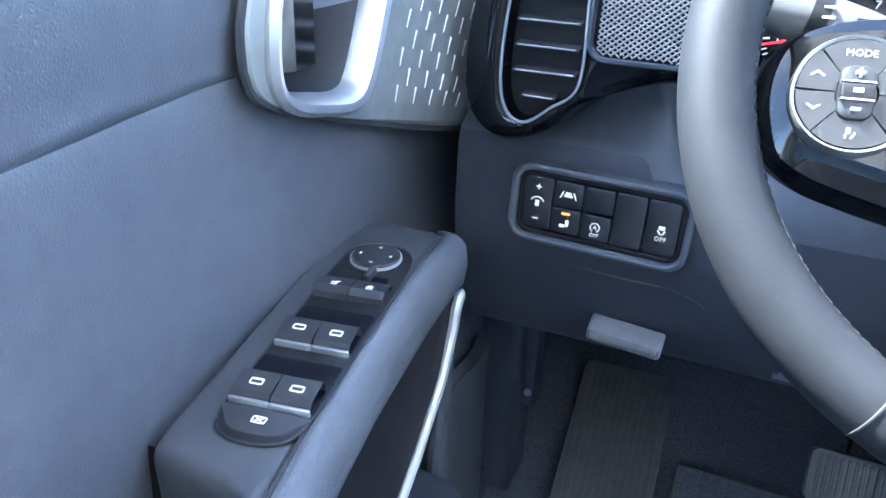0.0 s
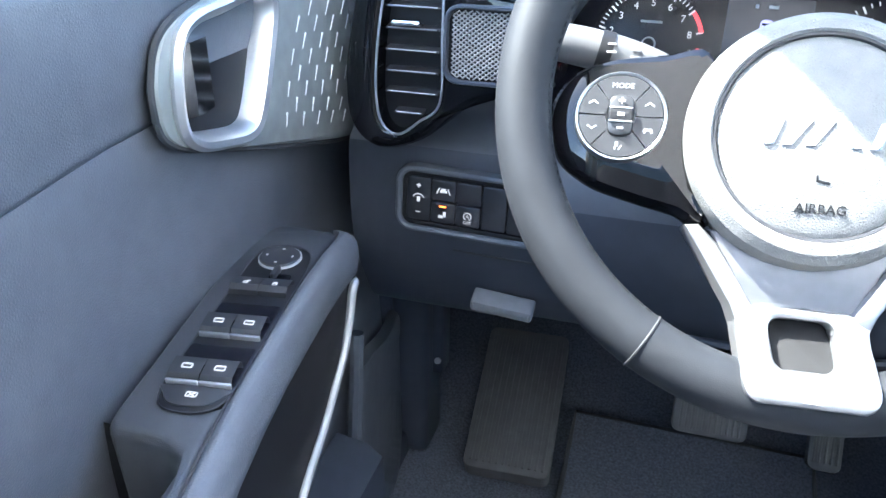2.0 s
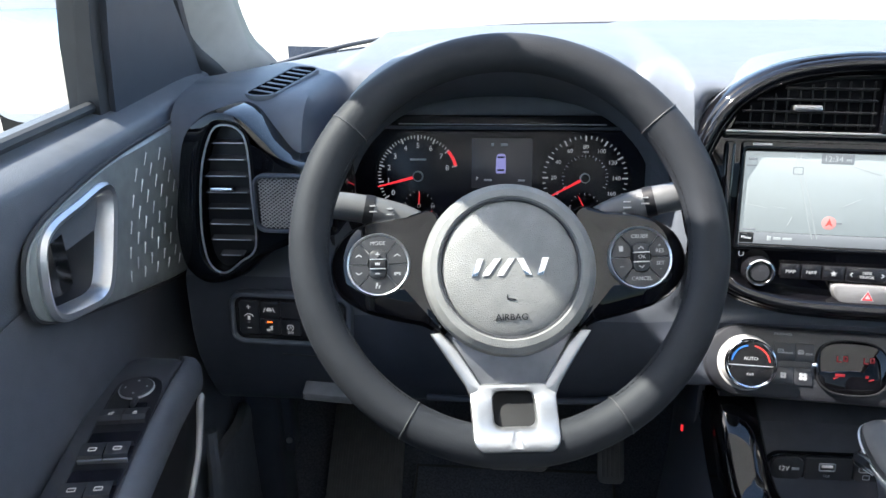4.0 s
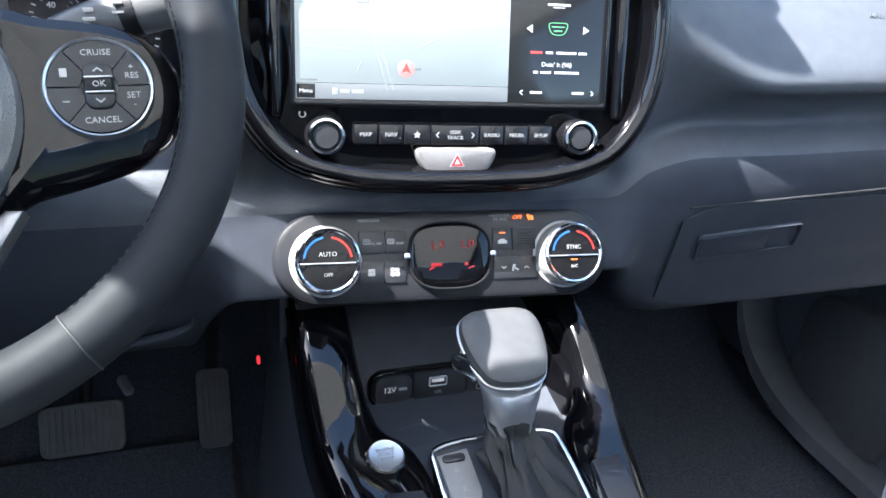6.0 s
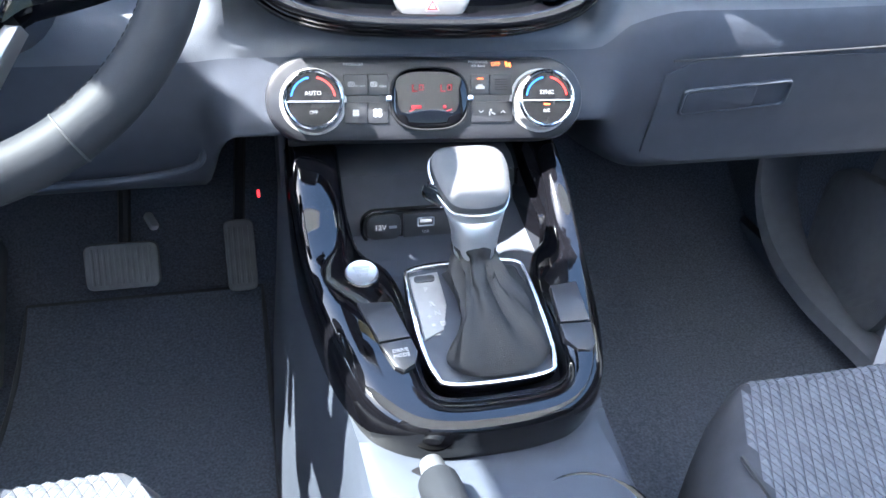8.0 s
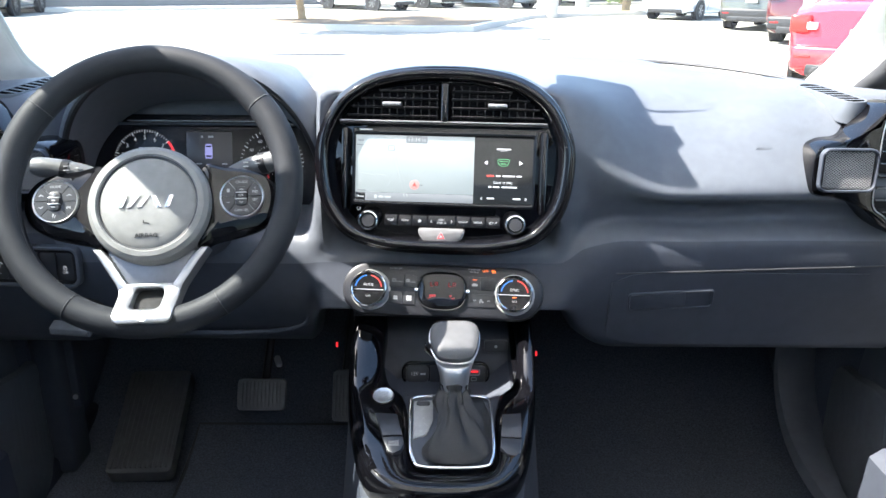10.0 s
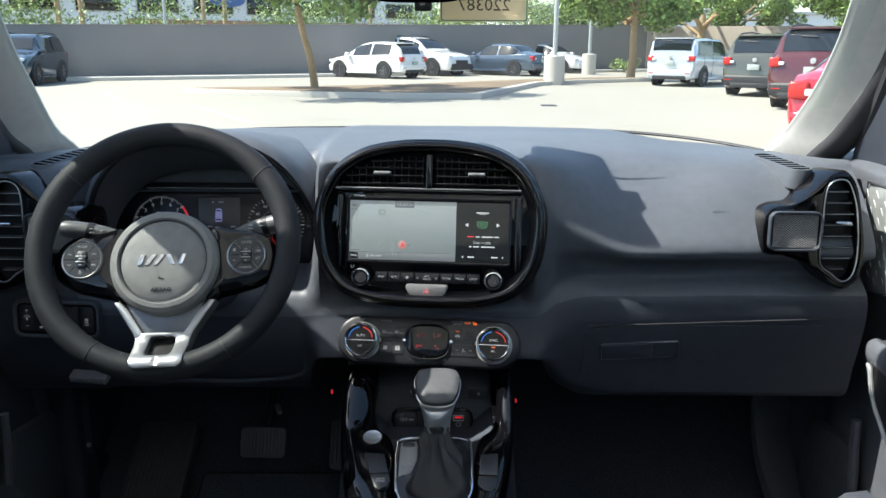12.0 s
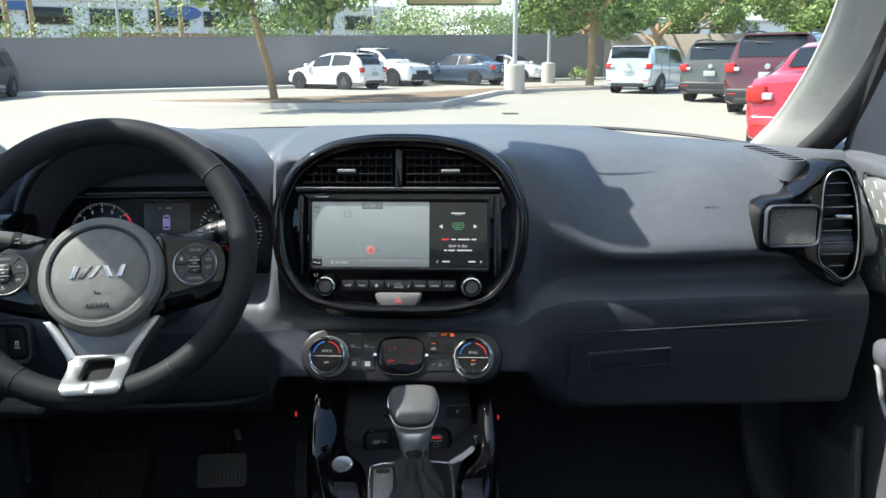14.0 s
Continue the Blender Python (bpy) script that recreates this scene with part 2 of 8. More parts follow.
# floor with the toe board
fl = [(-1.75, 0.40), (-0.6, 0.40), (-0.2, 0.395), (0.25, 0.40), (0.40, 0.43), (0.55, 0.53), (0.68, 0.70), (0.74, 0.90), (0.75, 1.10)]
rows = []
for y, z in spline([(0, a, b) for a, b in fl], 34) and [(p.y, p.z) for p in spline([(0, a, b) for a, b in fl], 34)]:
    rows.append([Vector((x, y, z + 0.03 * smooth01((abs(x) - 0.6) / 0.12))) for x in np.linspace(-0.78, 0.78, 21)])
plain("floor", grid(rows), CARPET, "black carpeted car floor rising to the toe board", "floor")

# roof lining with thickness
rows = []
for y in np.linspace(-0.1445, -1.75, 18):
    rows.append([Vector((x, y, 1.628 + 0.050 * smooth01((-0.1445 - y) / 0.3) - 0.03 * (abs(x) / 0.66) ** 4)) for x in np.linspace(-0.66, 0.66, 19)])
bm = grid(rows)
bmesh.ops.solidify(bm, geom=bm.faces[:], thickness=-0.03)
plain("ceiling", bm, HEAD, "light grey cloth roof lining of the car", "ceiling")
# back of the cabin
bm = box(-0.78, 0.78, -1.80, -1.76, 0.38, 1.10, 0.005)
plain("wall_rear", bm, PANEL, "dark trim closing the back of the cabin", "wall")


def strip(name, a, b, width, depth, mat, label, category, parent=None, out=(1, 0, 0)):
    """A rounded beam from a to b."""
    a, b, w = Vector(a), Vector(b), Vector(out).normalized()
    t = (b - a).normalized()
    w = (w - t * w.dot(t)).normalized()
    d = t.cross(w)
    rows = []
    for i in range(9):
        p = a.lerp(b, i / 8)
        rows.append([p + w * q.x + d * q.y for q in rr(width, depth, min(width, depth) * 0.4, 4)])
    return plain(name, grid(rows, close=True, cap=True), mat, label, category)


for s, nm in ((-1, "left"), (1, "right")):
    # windscreen pillar: lofted along its inner edge
    edge = [(0.648, 0.33, 1.14), (0.668, 0.287, 1.188), (0.683, 0.258, 1.221), (0.680, 0.195, 1.298), (0.675, 0.141, 1.362), (0.660, 0.075, 1.440), (0.615, -0.06, 1.59), (0.59, -0.15, 1.66)] if s < 0 else [(0.600, 0.33, 1.14), (0.621, 0.283, 1.192), (0.638, 0.250, 1.231), (0.648, 0.197, 1.295), (0.648, 0.153, 1.348), (0.640, 0.100, 1.412), (0.60, -0.05, 1.59), (0.58, -0.14, 1.66)]
    rows, seal = [], []
    for p in spline(edge, 22):
        k = smooth01((p.z - 1.1) / 0.4)
        ring = [(0.0, 0.0), (0.003, -0.010), (0.012, -0.024), (0.034, -0.049), (0.056, -0.072), (0.064, -0.078), (0.100, -0.068), (0.110, -0.03), (0.070, 0.030), (0.020, 0.028)]
        rows.append([Vector((s * q.x, q.y, p.z)) for q in spline([(p.x + dx * (1 - 0.3 * k), p.y + dy * (1 - 0.25 * k), 0) for dx, dy in ring], 36, True)])
        seal.append([Vector((s * q.x, q.y, p.z)) for q in spline([(p.x + dx, p.y + dy, 0) for dx, dy in ((0.050, -0.062), (0.053, -0.078), (0.064, -0.089), (0.080, -0.093), (0.108, -0.081), (0.116, -0.030), (0.100, -0.030), (0.070, -0.056))], 28, True)])
    plain(f"trim_{nm}_pillar", grid(rows, close=True, cap=True), GREYTRIM, "light grey windscreen pillar trim", "pillar")
    plain(f"trim_{nm}_seal", grid(seal, close=True, cap=True), RUBBER, "black rubber door seal along the pillar", "seal")
    # door frame bar, centre pillar, cant rail and rear side
    strip(f"wall_{nm}_centre_pillar", (s * 0.735, -0.92, 0.42), (s * 0.60, -0.98, 1.65), 0.05, 0.16, GREYTRIM, "grey centre pillar between the doors", "pillar")
    strip(f"wall_{nm}_cant_rail", (s * 0.625, -0.20, 1.672), (s * 0.615, -1.76, 1.672), 0.06, 0.06, GREYTRIM, "grey rail above the side windows", "rail")
    plain(f"wall_{nm}_rear", box(s * 0.75 - 0.03, s * 0.75 + 0.03, -1.78, -1.0, 0.38, 1.10, 0.006), PANEL, "dark trim of the rear side wall", "wall")
    plain(f"wall_{nm}_sill", box(s * 0.765 - 0.035, s * 0.765 + 0.035, -1.0, 0.74, 0.34, 0.47, 0.012), PANEL, "black door sill under the door", "sill")
    # side of the footwell
    plain(f"wall_{nm}_footwell", box(s * 0.77 - 0.02, s * 0.77 + 0.02, 0.16, 0.76, 0.42, 1.10, 0.006), CARPET, "dark carpeted side of the footwell", "wall")

# dark privacy glass round the rear of the cabin
PRIVACY = glass("privacy_glass", (0.38, 0.40, 0.40))
for k, (x, nm) in enumerate(((-0.66, "left"), (0.66, "right"))):
    plain(f"window_{k + 2}", box(x - 0.004, x + 0.004, -1.76, -1.03, 1.08, 1.66, 0.001), PRIVACY, "dark rear side window", "window")
plain("window_4", box(-0.66, 0.66, -1.79, -1.775, 1.09, 1.67, 0.001), PRIVACY, "dark rear window of the car", "window")

# windscreen and side glass
rows = []
for f in np.linspace(0, 1, 9):
    rows.append([Vector((x, lerp(0.66, -0.137, f) - 0.24 * min(1.3, (x / 0.62) ** 4) * (1 - 0.75 * f), lerp(1.135, 1.634, f) - 0.02 * (x / 0.72) ** 2)) for x in np.linspace(-0.70 + 0.09 * f, 0.70 - 0.09 * f, 29)])
bm = grid(rows)
w = plain("window_1", bm, GLASS, "clear laminated windscreen", "windscreen")
w.visible_shadow = False

plain("wall_bulkhead", box(-0.79, 0.79, 0.215, 0.78, 1.070, 1.086, 0.004), RUBBER, "black bulkhead plate under the windscreen", "wall")
# scuttle under the windscreen and the bonnet
rows = [[Vector((x, y - 0.24 * min(1.3, (x / 0.62) ** 4), z - 0.03 * (x / 0.8) ** 2)) for x in np.linspace(-0.74, 0.74, 25)] for y, z in ((0.56, 1.13), (0.66, 1.125), (0.78, 1.10), (0.80, 1.085))]
plain("trim_scuttle", grid(rows), RUBBER, "black plastic scuttle below the windscreen", "trim")
PAINT = material("grey_car_paint", (0.10, 0.105, 0.11), 0.25, metal=0.3, coat=1.0, vary=0.03)
rows = [[Vector((x, y - 0.22 * min(1.3, (x / 0.62) ** 4) * smooth01((1.5 - y) / 0.5), z - 0.05 * (abs(x) / 0.8) ** 3)) for x in np.linspace(-0.86, 0.86, 25)] for y, z in ((0.80, 1.08), (1.1, 1.05), (1.4, 0.99), (1.62, 0.90), (1.70, 0.75), (1.72, 0.40))]
plain("bonnet", grid(rows), PAINT, "grey painted bonnet of the car", "bonnet")

# ---- dashboard ----
dash = thing("dashboard", "charcoal soft-touch car dashboard under the windscreen", "dashboard")
L_ = [(.57, 1.165), (.44, 1.180), (.30, 1.187), (.19, 1.188), (.11, 1.186), (.050, 1.179), (.020, 1.150), (.010, 1.105), (.030, 1.050), (.036, 1.024), (.020, 1.006), (.005, .992), (.002, .962), (.002, .925), (.008, .890), (.030, .840), (.060, .800), (.13, .775)]
D_ = [(.57, 1.186), (.44, 1.195), (.30, 1.198), (.19, 1.190), (.16, 1.150), (.16, 1.100), (.16, 1.050), (.14, 1.018), (.06, 1.003), (.02, .990), (.006, .972), (.001, .950), (.001, .922), (.006, .895), (.020, .860), (.040, .830), (.070, .800), (.14, .775)]
C_ = [(.57, 1.190), (.44, 1.199), (.30, 1.204), (.19, 1.205), (.10, 1.203), (.045, 1.193), (.022, 1.165), (.004, 1.110), (-.006, 1.050), (.000, .995), (.003, .970), (.000, .954), (-.009, .934), (-.018, .915), (-.024, .902), (-.020, .893), (.03, .888), (.08, .885)]
CIN = [(a + 0.05 * smooth01((1.2 - b) / 0.05) * smooth01((b - 0.985) / 0.02), b) for a, b in C_]
P_ = [(.57, 1.188), (.44, 1.196), (.30, 1.200), (.19, 1.196), (.130, 1.180), (.085, 1.153), (.036, 1.114), (-.007, 1.062), (.022, 1.040), (.034, 1.016), (.018, 1.004), (.000, .988), (-.006, .960), (-.005, .940), (-.001, .915), (.008, .872), (.030, .810), (.14, .780)]
R_ = [(.57, 1.170), (.44, 1.183), (.30, 1.188), (.19, 1.190), (.120, 1.183), (.078, 1.162), (.034, 1.120), (-.005, 1.064), (.022, 1.042), (.032, 1.020), (.016, 1.007), (-.001, .991), (-.006, .965), (-.004, .942), (.000, .917), (.010, .872), (.030, .810), (.14, .780)]
STATIONS = [(-.70, L_), (-.56, L_), (-.535, D_), (-.205, D_), (-.170, C_), (-.145, CIN), (.145, CIN), (.165, C_), (.315, P_), (.35, P_), (.50, R_), (.682, R_)]


def dash_profile(x):
    for (xa, a), (xb, b) in zip(STATIONS, STATIONS[1:]):
        if x <= xb + 1e-9:
            u = (x - xa) / (xb - xa)
            fs = [smooth01(u) if j < 8 or a is not C_ else smooth01(min(1, 0.35 + u)) * smooth01(min(1, u * 4)) for j in range(len(a))]
            return [(lerp(p[0], q[0], f), lerp(p[1], q[1], f)) for p, q, f in zip(a, b, fs)]
    return R_


def windscreen_foot(x):
    """How far forward the dash reaches under the glass."""
    a, b = (0.17, 0.04) if x < 0 else (0.20, 0.08)
    return max(0.17, 0.578 - a * (x / 0.62) ** 4 - b * (x / 0.64) ** 14)


rows = []
for x in np.concatenate([np.linspace(-.70, -.57, 7), np.linspace(-.56, -.53, 7), np.linspace(-.5, -.21, 9), np.linspace(-.205, -.170, 7), np.linspace(-.165, -.145, 5), np.linspace(-.13, .13, 7), np.linspace(.145, .16, 4), np.linspace(.165, .315, 18), np.linspace(.33, .35, 2), np.linspace(.36, .50, 14), np.linspace(.53, .682, 7)]):
    edge_y = windscreen_foot(x)
    rows.append([Vector((x, p.y if p.y < 0.1 or p.z < 1.1 else 0.1 + (p.y - 0.1) * (edge_y - 0.1) / 0.47, p.z)) for p in spline([(0, 0.60, 1.10)] + [(0, a, b) for a, b in dash_profile(x)], 92)])
CUT = min(range(92), key=lambda i: abs(rows[40][i].z - 0.955))
part("pad", grid([r[:CUT + 1] for r in rows]), SOFT, dash, angle=60)
part("lower_panel", grid([r[CUT:] for r in rows]), PANEL, dash, "hard dark plastic lower dash", angle=60)

# thin dark joint near the windscreen
tube_pts = [(x, windscreen_foot(x) - 0.034, 1.1945 - 0.016 * (abs(x) / 0.64) ** 4) for x in np.linspace(-0.66, 0.66, 60)]
part("windscreen_joint", tube(tube_pts, 0.0055, 8, flat=0.6), RUBBER, dash)

# binnacle hood over the instruments
HX = -0.358
def hood_arc(hw, top, base, n=41, p=2.6):
    out = []
    for i in range(n):
        a = math.pi * i / (n - 1)
        c, s_ = math.cos(a), math.sin(a)
        out.append((HX - hw * math.copysign(abs(c) ** (2 / p), c), base + (top - base) * abs(s_) ** (2 / p)))
    return out
rows = []
for y, hw, top, base in ((0.135, 0.182, 1.165, 0.985), (0.06, 0.183, 1.205, 0.985), (0.028, 0.186, 1.222, 0.99), (0.020, 0.192, 1.231, 0.99), (0.026, 0.199, 1.238, 0.99), (0.06, 0.205, 1.240, 0.99), (0.14, 0.208, 1.232, 1.0), (0.26, 0.205, 1.214, 1.05), (0.40, 0.185, 1.194, 1.10), (0.47, 0.17, 1.18, 1.13)):
    rows.append([Vector((x, y + 0.03 * (1.0 - smooth01((z - base) / max(1e-3, top - base))) * (1 if y < 0.1 else 0), z)) for x, z in hood_arc(hw, top, base)])
part("binnacle_hood", grid(rows), SOFT, dash, angle=50)
part("hood_groove", tube([Vector((x, 0.0235 + 0.03 * (1.0 - smooth01((z - 0.99) / 0.237)), z)) for x, z in hood_arc(0.189, 1.2265, 0.99)], 0.0045, 8), BLACK, dash)

# surround of the centre screen pod
POD = face(-0.001, -0.0138, 1.0963, 14.2, -4.9) @ Matrix.Diagonal((0.988, 0.957, 1, 1))
half = [(0, .135), (.05, .1325), (.1, .121), (.14, .094), (.162, .055), (.169, .02), (.165, -.028), (.153, -.062), (.126, -.092), (.082, -.106), (.04, -.1095), (0, -.11)]
pod_pts = [(x, y, 0) for x, y in half] + [(-x, y, 0) for x, y in half[-2:0:-1]]
pod_o = [Vector((p.x, p.y)) for p in spline(pod_pts[::-1], 88, True)]
rows = []
for z, d, dy in ((-0.03, -0.006, 0), (0.000, 0.001, 0), (0.0025, 0.004, 0), (0.001, 0.008, 0), (-0.006, 0.011, 0), (-0.02, 0.013, 0), (-0.06, 0.015, 0.006), (-0.12, 0.010, 0.018), (-0.19, -0.010, 0.034), (-0.27, -0.05, 0.045)):
    rows.append([POD @ Vector((p.x, p.y + dy, z)) for p in offset(pod_o, d)])
part("pod_ring", grid(rows[:6], close=True), GLOSS, dash, "gloss black rim of the screen pod", angle=60)
part("pod_surround", grid(rows[5:], close=True), SOFT, dash, angle=60)

# ---- centre screen unit ----
unit = thing("infotainment_unit", "gloss black oval screen unit with air vents, knobs and keys", "car stereo", POD)
part("bezel", grid([at(offset(pod_o, d), z) for z, d in ((-0.02, 0.0068), (0.0, 0.0070), (0.0048, 0.0058), (0.0082, 0.0030), (0.0094, -0.0005), (0.0086, -0.0042), (0.0058, -0.0076), (0.0012, -0.0100), (-0.0050, -0.0115), (-0.0120, -0.0122))], close=True), GLOSS, unit, angle=70)
part("face_plate", slab(offset(pod_o, -0.006), -0.02, -0.010, 0.002), GLOSS, unit)


def V2(pts):
    """An outline from pairs, counter-clockwise."""
    o = [Vector(p) for p in pts]
    area = sum(a.x * b.y - b.x * a.y for a, b in zip(o, o[1:] + o[:1]))
    return o if area > 0 else o[::-1]


def soft_outline(pts, n=48):
    return V2([(p.x, p.y) for p in spline([(x, y, 0) for x, y in pts], n, True)])


def bars(rects, z0, z1, bm=None):
    """Flat bars (cx, cy, w, h, degrees) joined in one mesh: marks and icons."""
    bm = bm or bmesh.new()
    for cx, cy, w, h, a in rects:
        slab([Vector((x, y)) for x, y in ((w / 2, h / 2), (-w / 2, h / 2), (-w / 2, -h / 2), (w / 2, -h / 2))], z0, z1, min(w, h) * 0.1, pose(cx, cy, 0, 0, 0, a), bm)
    return bm


def arc_band(r0, r1, a0, a1, z0, z1, n=20, cx=0.0, cy=0.0, bm=None):
    """A flat piece of a ring between two angles in degrees."""
    bm = bm or bmesh.new()
    rows = []
    for i in range(n + 1):
        a = radians(lerp(a0, a1, i / n))
        c, s = math.cos(a), math.sin(a)
        rows.append([Vector((cx + r * c, cy + r * s, z)) for r, z in ((r0, z0), (r0, z1), (r1, z1), (r1, z0))])
    return grid(rows, close=True, cap=True, bm=bm)


# vents at the top of the pod
vent_out = V2([(-0.138, 0.069), (-0.132, 0.085), (-0.118, 0.101), (-0.095, 0.112), (-0.05, 0.119), (0, 0.121), (0.05, 0.119), (0.095, 0.112), (0.118, 0.101), (0.132, 0.085), (0.138, 0.069)])
VANE = material("vent_vane_plastic", (0.005, 0.005, 0.006), 0.45, spec=0.3)
part("vent_recess", slab(vent_out, -0.0105, -0.0085, 0.0005), OPENING, unit)
for v in (0.075, 0.087, 0.099, 0.110):
    hw = 0.136 if v < 0.08 else (0.130 if v < 0.09 else (0.117 if v < 0.105 else 0.092))
    for s in (-1, 1):
        part("slat", slab(rr(hw - 0.010, 0.0024, 0.001, 2, s * (hw + 0.008) / 2, v), -0.009, -0.0015, 0.0008), VANE, unit)
for i in range(23):
    u = -0.121 + 0.011 * i
    top = 0.118 - 0.028 * (abs(u) / 0.125) ** 3
    if abs(u) > 0.005:
        part("guide_vane", slab(rr(0.0016, top - 0.071, 0.0005, 1, u, (top + 0.071) / 2), -0.0095, -0.0062, 0.0004), VANE, unit)
TAB = material("satin_tab", (0.36, 0.36, 0.37), 0.3, metal=0.85)
part("vent_divider", slab(rr(0.010, 0.054, 0.003, 4, 0, 0.094), -0.009, 0.002, 0.002), GLOSS, unit)
for s in (-1, 1):
    part("vent_tab", slab(rr(0.026, 0.0060, 0.002, 3, s * 0.072, 0.0905), -0.006, 0.006, 0.002), TAB, unit, "silver vent slider tab")
part("trim_bar", slab(rr(0.288, 0.006, 0.002, 3, -0.002, 0.0635), -0.010, -0.001, 0.002), GLOSS, unit)
part("chrome_line", slab(rr(0.284, 0.0026, 0.0008, 2, -0.002, 0.0668), -0.010, 0.0004, 0.0010), TAB, unit, "thin silver line under the vents")
for s in (-1, 1):
    part("side_pillar", slab(rr(0.010, 0.118, 0.004, 4, s * 0.1375, -0.002), -0.011, -0.002, 0.003), GLOSS, unit)

# display
SCR_BASE = glow("display_black", (0.010, 0.011, 0.012), 0.5)
SCR_MAP = glow("display_map", (0.48, 0.55, 0.57), 0.15)
SCR_GREY = glow("display_grey", (0.20, 0.22, 0.24), 0.30)
SCR_ROAD = glow("display_road", (0.36, 0.40, 0.41), 0.30)
SCR_WHITE = glow("display_white", (0.72, 0.75, 0.78), 0.30)
SCR_RED = glow("display_red", (0.75, 0.08, 0.07), 0.35)
SCR_GREEN = glow("display_green", (0.16, 0.50, 0.24), 0.22)
for m_ in (SCR_BASE, SCR_MAP, SCR_GREY, SCR_ROAD, SCR_WHITE, SCR_RED, SCR_GREEN):
    m_.node_tree.nodes["Principled BSDF"].inputs["Roughness"].default_value = 0.12
part("screen_frame", frame_slab(rr(0.2535, 0.110, 0.004, 4, 0, 0.002), rr(0.246, 0.0945, 0.002, 4), -0.011, -0.0035, 0.0012), GLOSS, unit)
screen = part("screen", slab(rr(0.247, 0.0955, 0.002), -0.011, -0.006, 0.0005), SCR_BASE, unit, "lit navigation and radio display")
W0 = -0.0060
part("map_area", slab(rr(0.1645, 0.0815, 0.0005, 1, -0.0400, 0.0063), W0, W0 + 0.0003, 0.00005), SCR_MAP, screen)
part("map_footer", slab(rr(0.1645, 0.0118, 0.0005, 1, -0.0400, -0.0407), W0, W0 + 0.0003, 0.00005), SCR_GREY, screen)
part("menu_key", slab(rr(0.0135, 0.0105, 0.0005, 1, -0.1150, -0.0407), W0, W0 + 0.0005, 0.00005), SCR_BASE, screen)
lettering("Menu", 0.0044, pose(-0.1150, -0.0407, W0 + 0.0006), SCR_WHITE, screen)
part("footer_bars", bars([(-0.0935, -0.0407, 0.004, 0.005, 0), (-0.0860, -0.0407, 0.007, 0.0028, 0), (-0.0765, -0.0407, 0.009, 0.0028, 0)], W0, W0 + 0.0006), SCR_ROAD, screen)
part("clock_plate", slab(rr(0.0295, 0.0098, 0.0008, 2, -0.0375, 0.0417), W0, W0 + 0.0005, 0.00005), SCR_GREY, screen)
lettering("12:34", 0.0080, pose(-0.0415, 0.0415, W0 + 0.0006), SCR_ROAD, screen, "clock_digits")
lettering("PM", 0.0038, pose(-0.0275, 0.0405, W0 + 0.0006), SCR_ROAD, screen)
part("map_drawing", bars([(-0.0650, 0.0030, 0.0010, 0.088, 15), (-0.0605, 0.0030, 0.0010, 0.088, 15), (-0.0100, 0.0310, 0.026, 0.0010, -17), (0.0250, 0.0440, 0.016, 0.0009, -13), (-0.0210, -0.0020, 0.018, 0.0009, 28),
                        (-0.1080, -0.0080, 0.020, 0.0008, -10), (-0.0760, -0.0230, 0.011, 0.0008, 68), (-0.0870, -0.0090, 0.012, 0.0008, -6)], W0, W0 + 0.0005), SCR_ROAD, screen)
part("route_shield", frame_slab(rr(0.0095, 0.0075, 0.001, 2, -0.0725, 0.0290), rr(0.0082, 0.0062, 0.0008, 2, -0.0725, 0.0290), W0, W0 + 0.0006, 0.0001), SCR_GREY, screen)
part("position_ring", slab(circle(0.0068, 24, -0.0395, -0.0225), W0, W0 + 0.0006, 0.0001), glow("display_pale_red", (0.55, 0.28, 0.27), 0.3), screen)
part("position_arrow", slab(V2([(-0.0395, -0.0180), (-0.0430, -0.0258), (-0.0395, -0.0240), (-0.0360, -0.0258)]), W0, W0 + 0.0009, 0.0001), SCR_RED, screen)
for q in ((-0.1150, 0.0395, 0.008, 0.003, 0), (-0.1160, 0.0330, 0.009, 0.0014, 0), (-0.0310, -0.0225, 0.006, 0.0014, 0), (-0.1130, -0.0320, 0.012, 0.0016, 0)):
    part("map_mark", bars([q], W0, W0 + 0.0006), SCR_GREY, screen)
for s in (-1, 1):
    part("tune_arrow", slab(V2([(0.0825 + s * 0.0265, 0.0120), (0.0825 + s * 0.0215, 0.0152), (0.0825 + s * 0.0215, 0.0088)]), W0, W0 + 0.0005, 0.0001), SCR_WHITE, screen)
badge_o = soft_outline([(0.0745, 0.0165), (0.0825, 0.0175), (0.0905, 0.0165), (0.0885, 0.0090), (0.0825, 0.0072), (0.0765, 0.0090)], 24)
part("station_badge", frame_slab(badge_o, offset(badge_o, -0.0008), W0, W0 + 0.0005, 0.0001), SCR_GREEN, screen)
part("station_badge_core", bars([(0.0825, 0.0140, 0.011, 0.0010, 0), (0.0825, 0.0108, 0.007, 0.0012, 0)], W0, W0 + 0.0006), SCR_GREEN, screen)
part("service_bars", bars([(0.0825, 0.0312, 0.019, 0.0018, 0), (0.0825, 0.0290, 0.010, 0.0006, 0)], W0, W0 + 0.0005), SCR_WHITE, screen)
part("station_bars", bars([(0.0760, -0.0065, 0.006, 0.0020, 0), (0.0905, -0.0065, 0.017, 0.0020, 0), (0.1045, -0.0065, 0.007, 0.0020, 0)], W0, W0 + 0.0005), SCR_WHITE, screen)
part("station_prefix", bars([(0.0650, -0.0065, 0.010, 0.0020, 0)], W0, W0 + 0.0005), SCR_RED, screen)
lettering("Doin' It (96)", 0.0052, pose(0.0825, -0.0160, W0 + 0.0004), SCR_WHITE, screen)
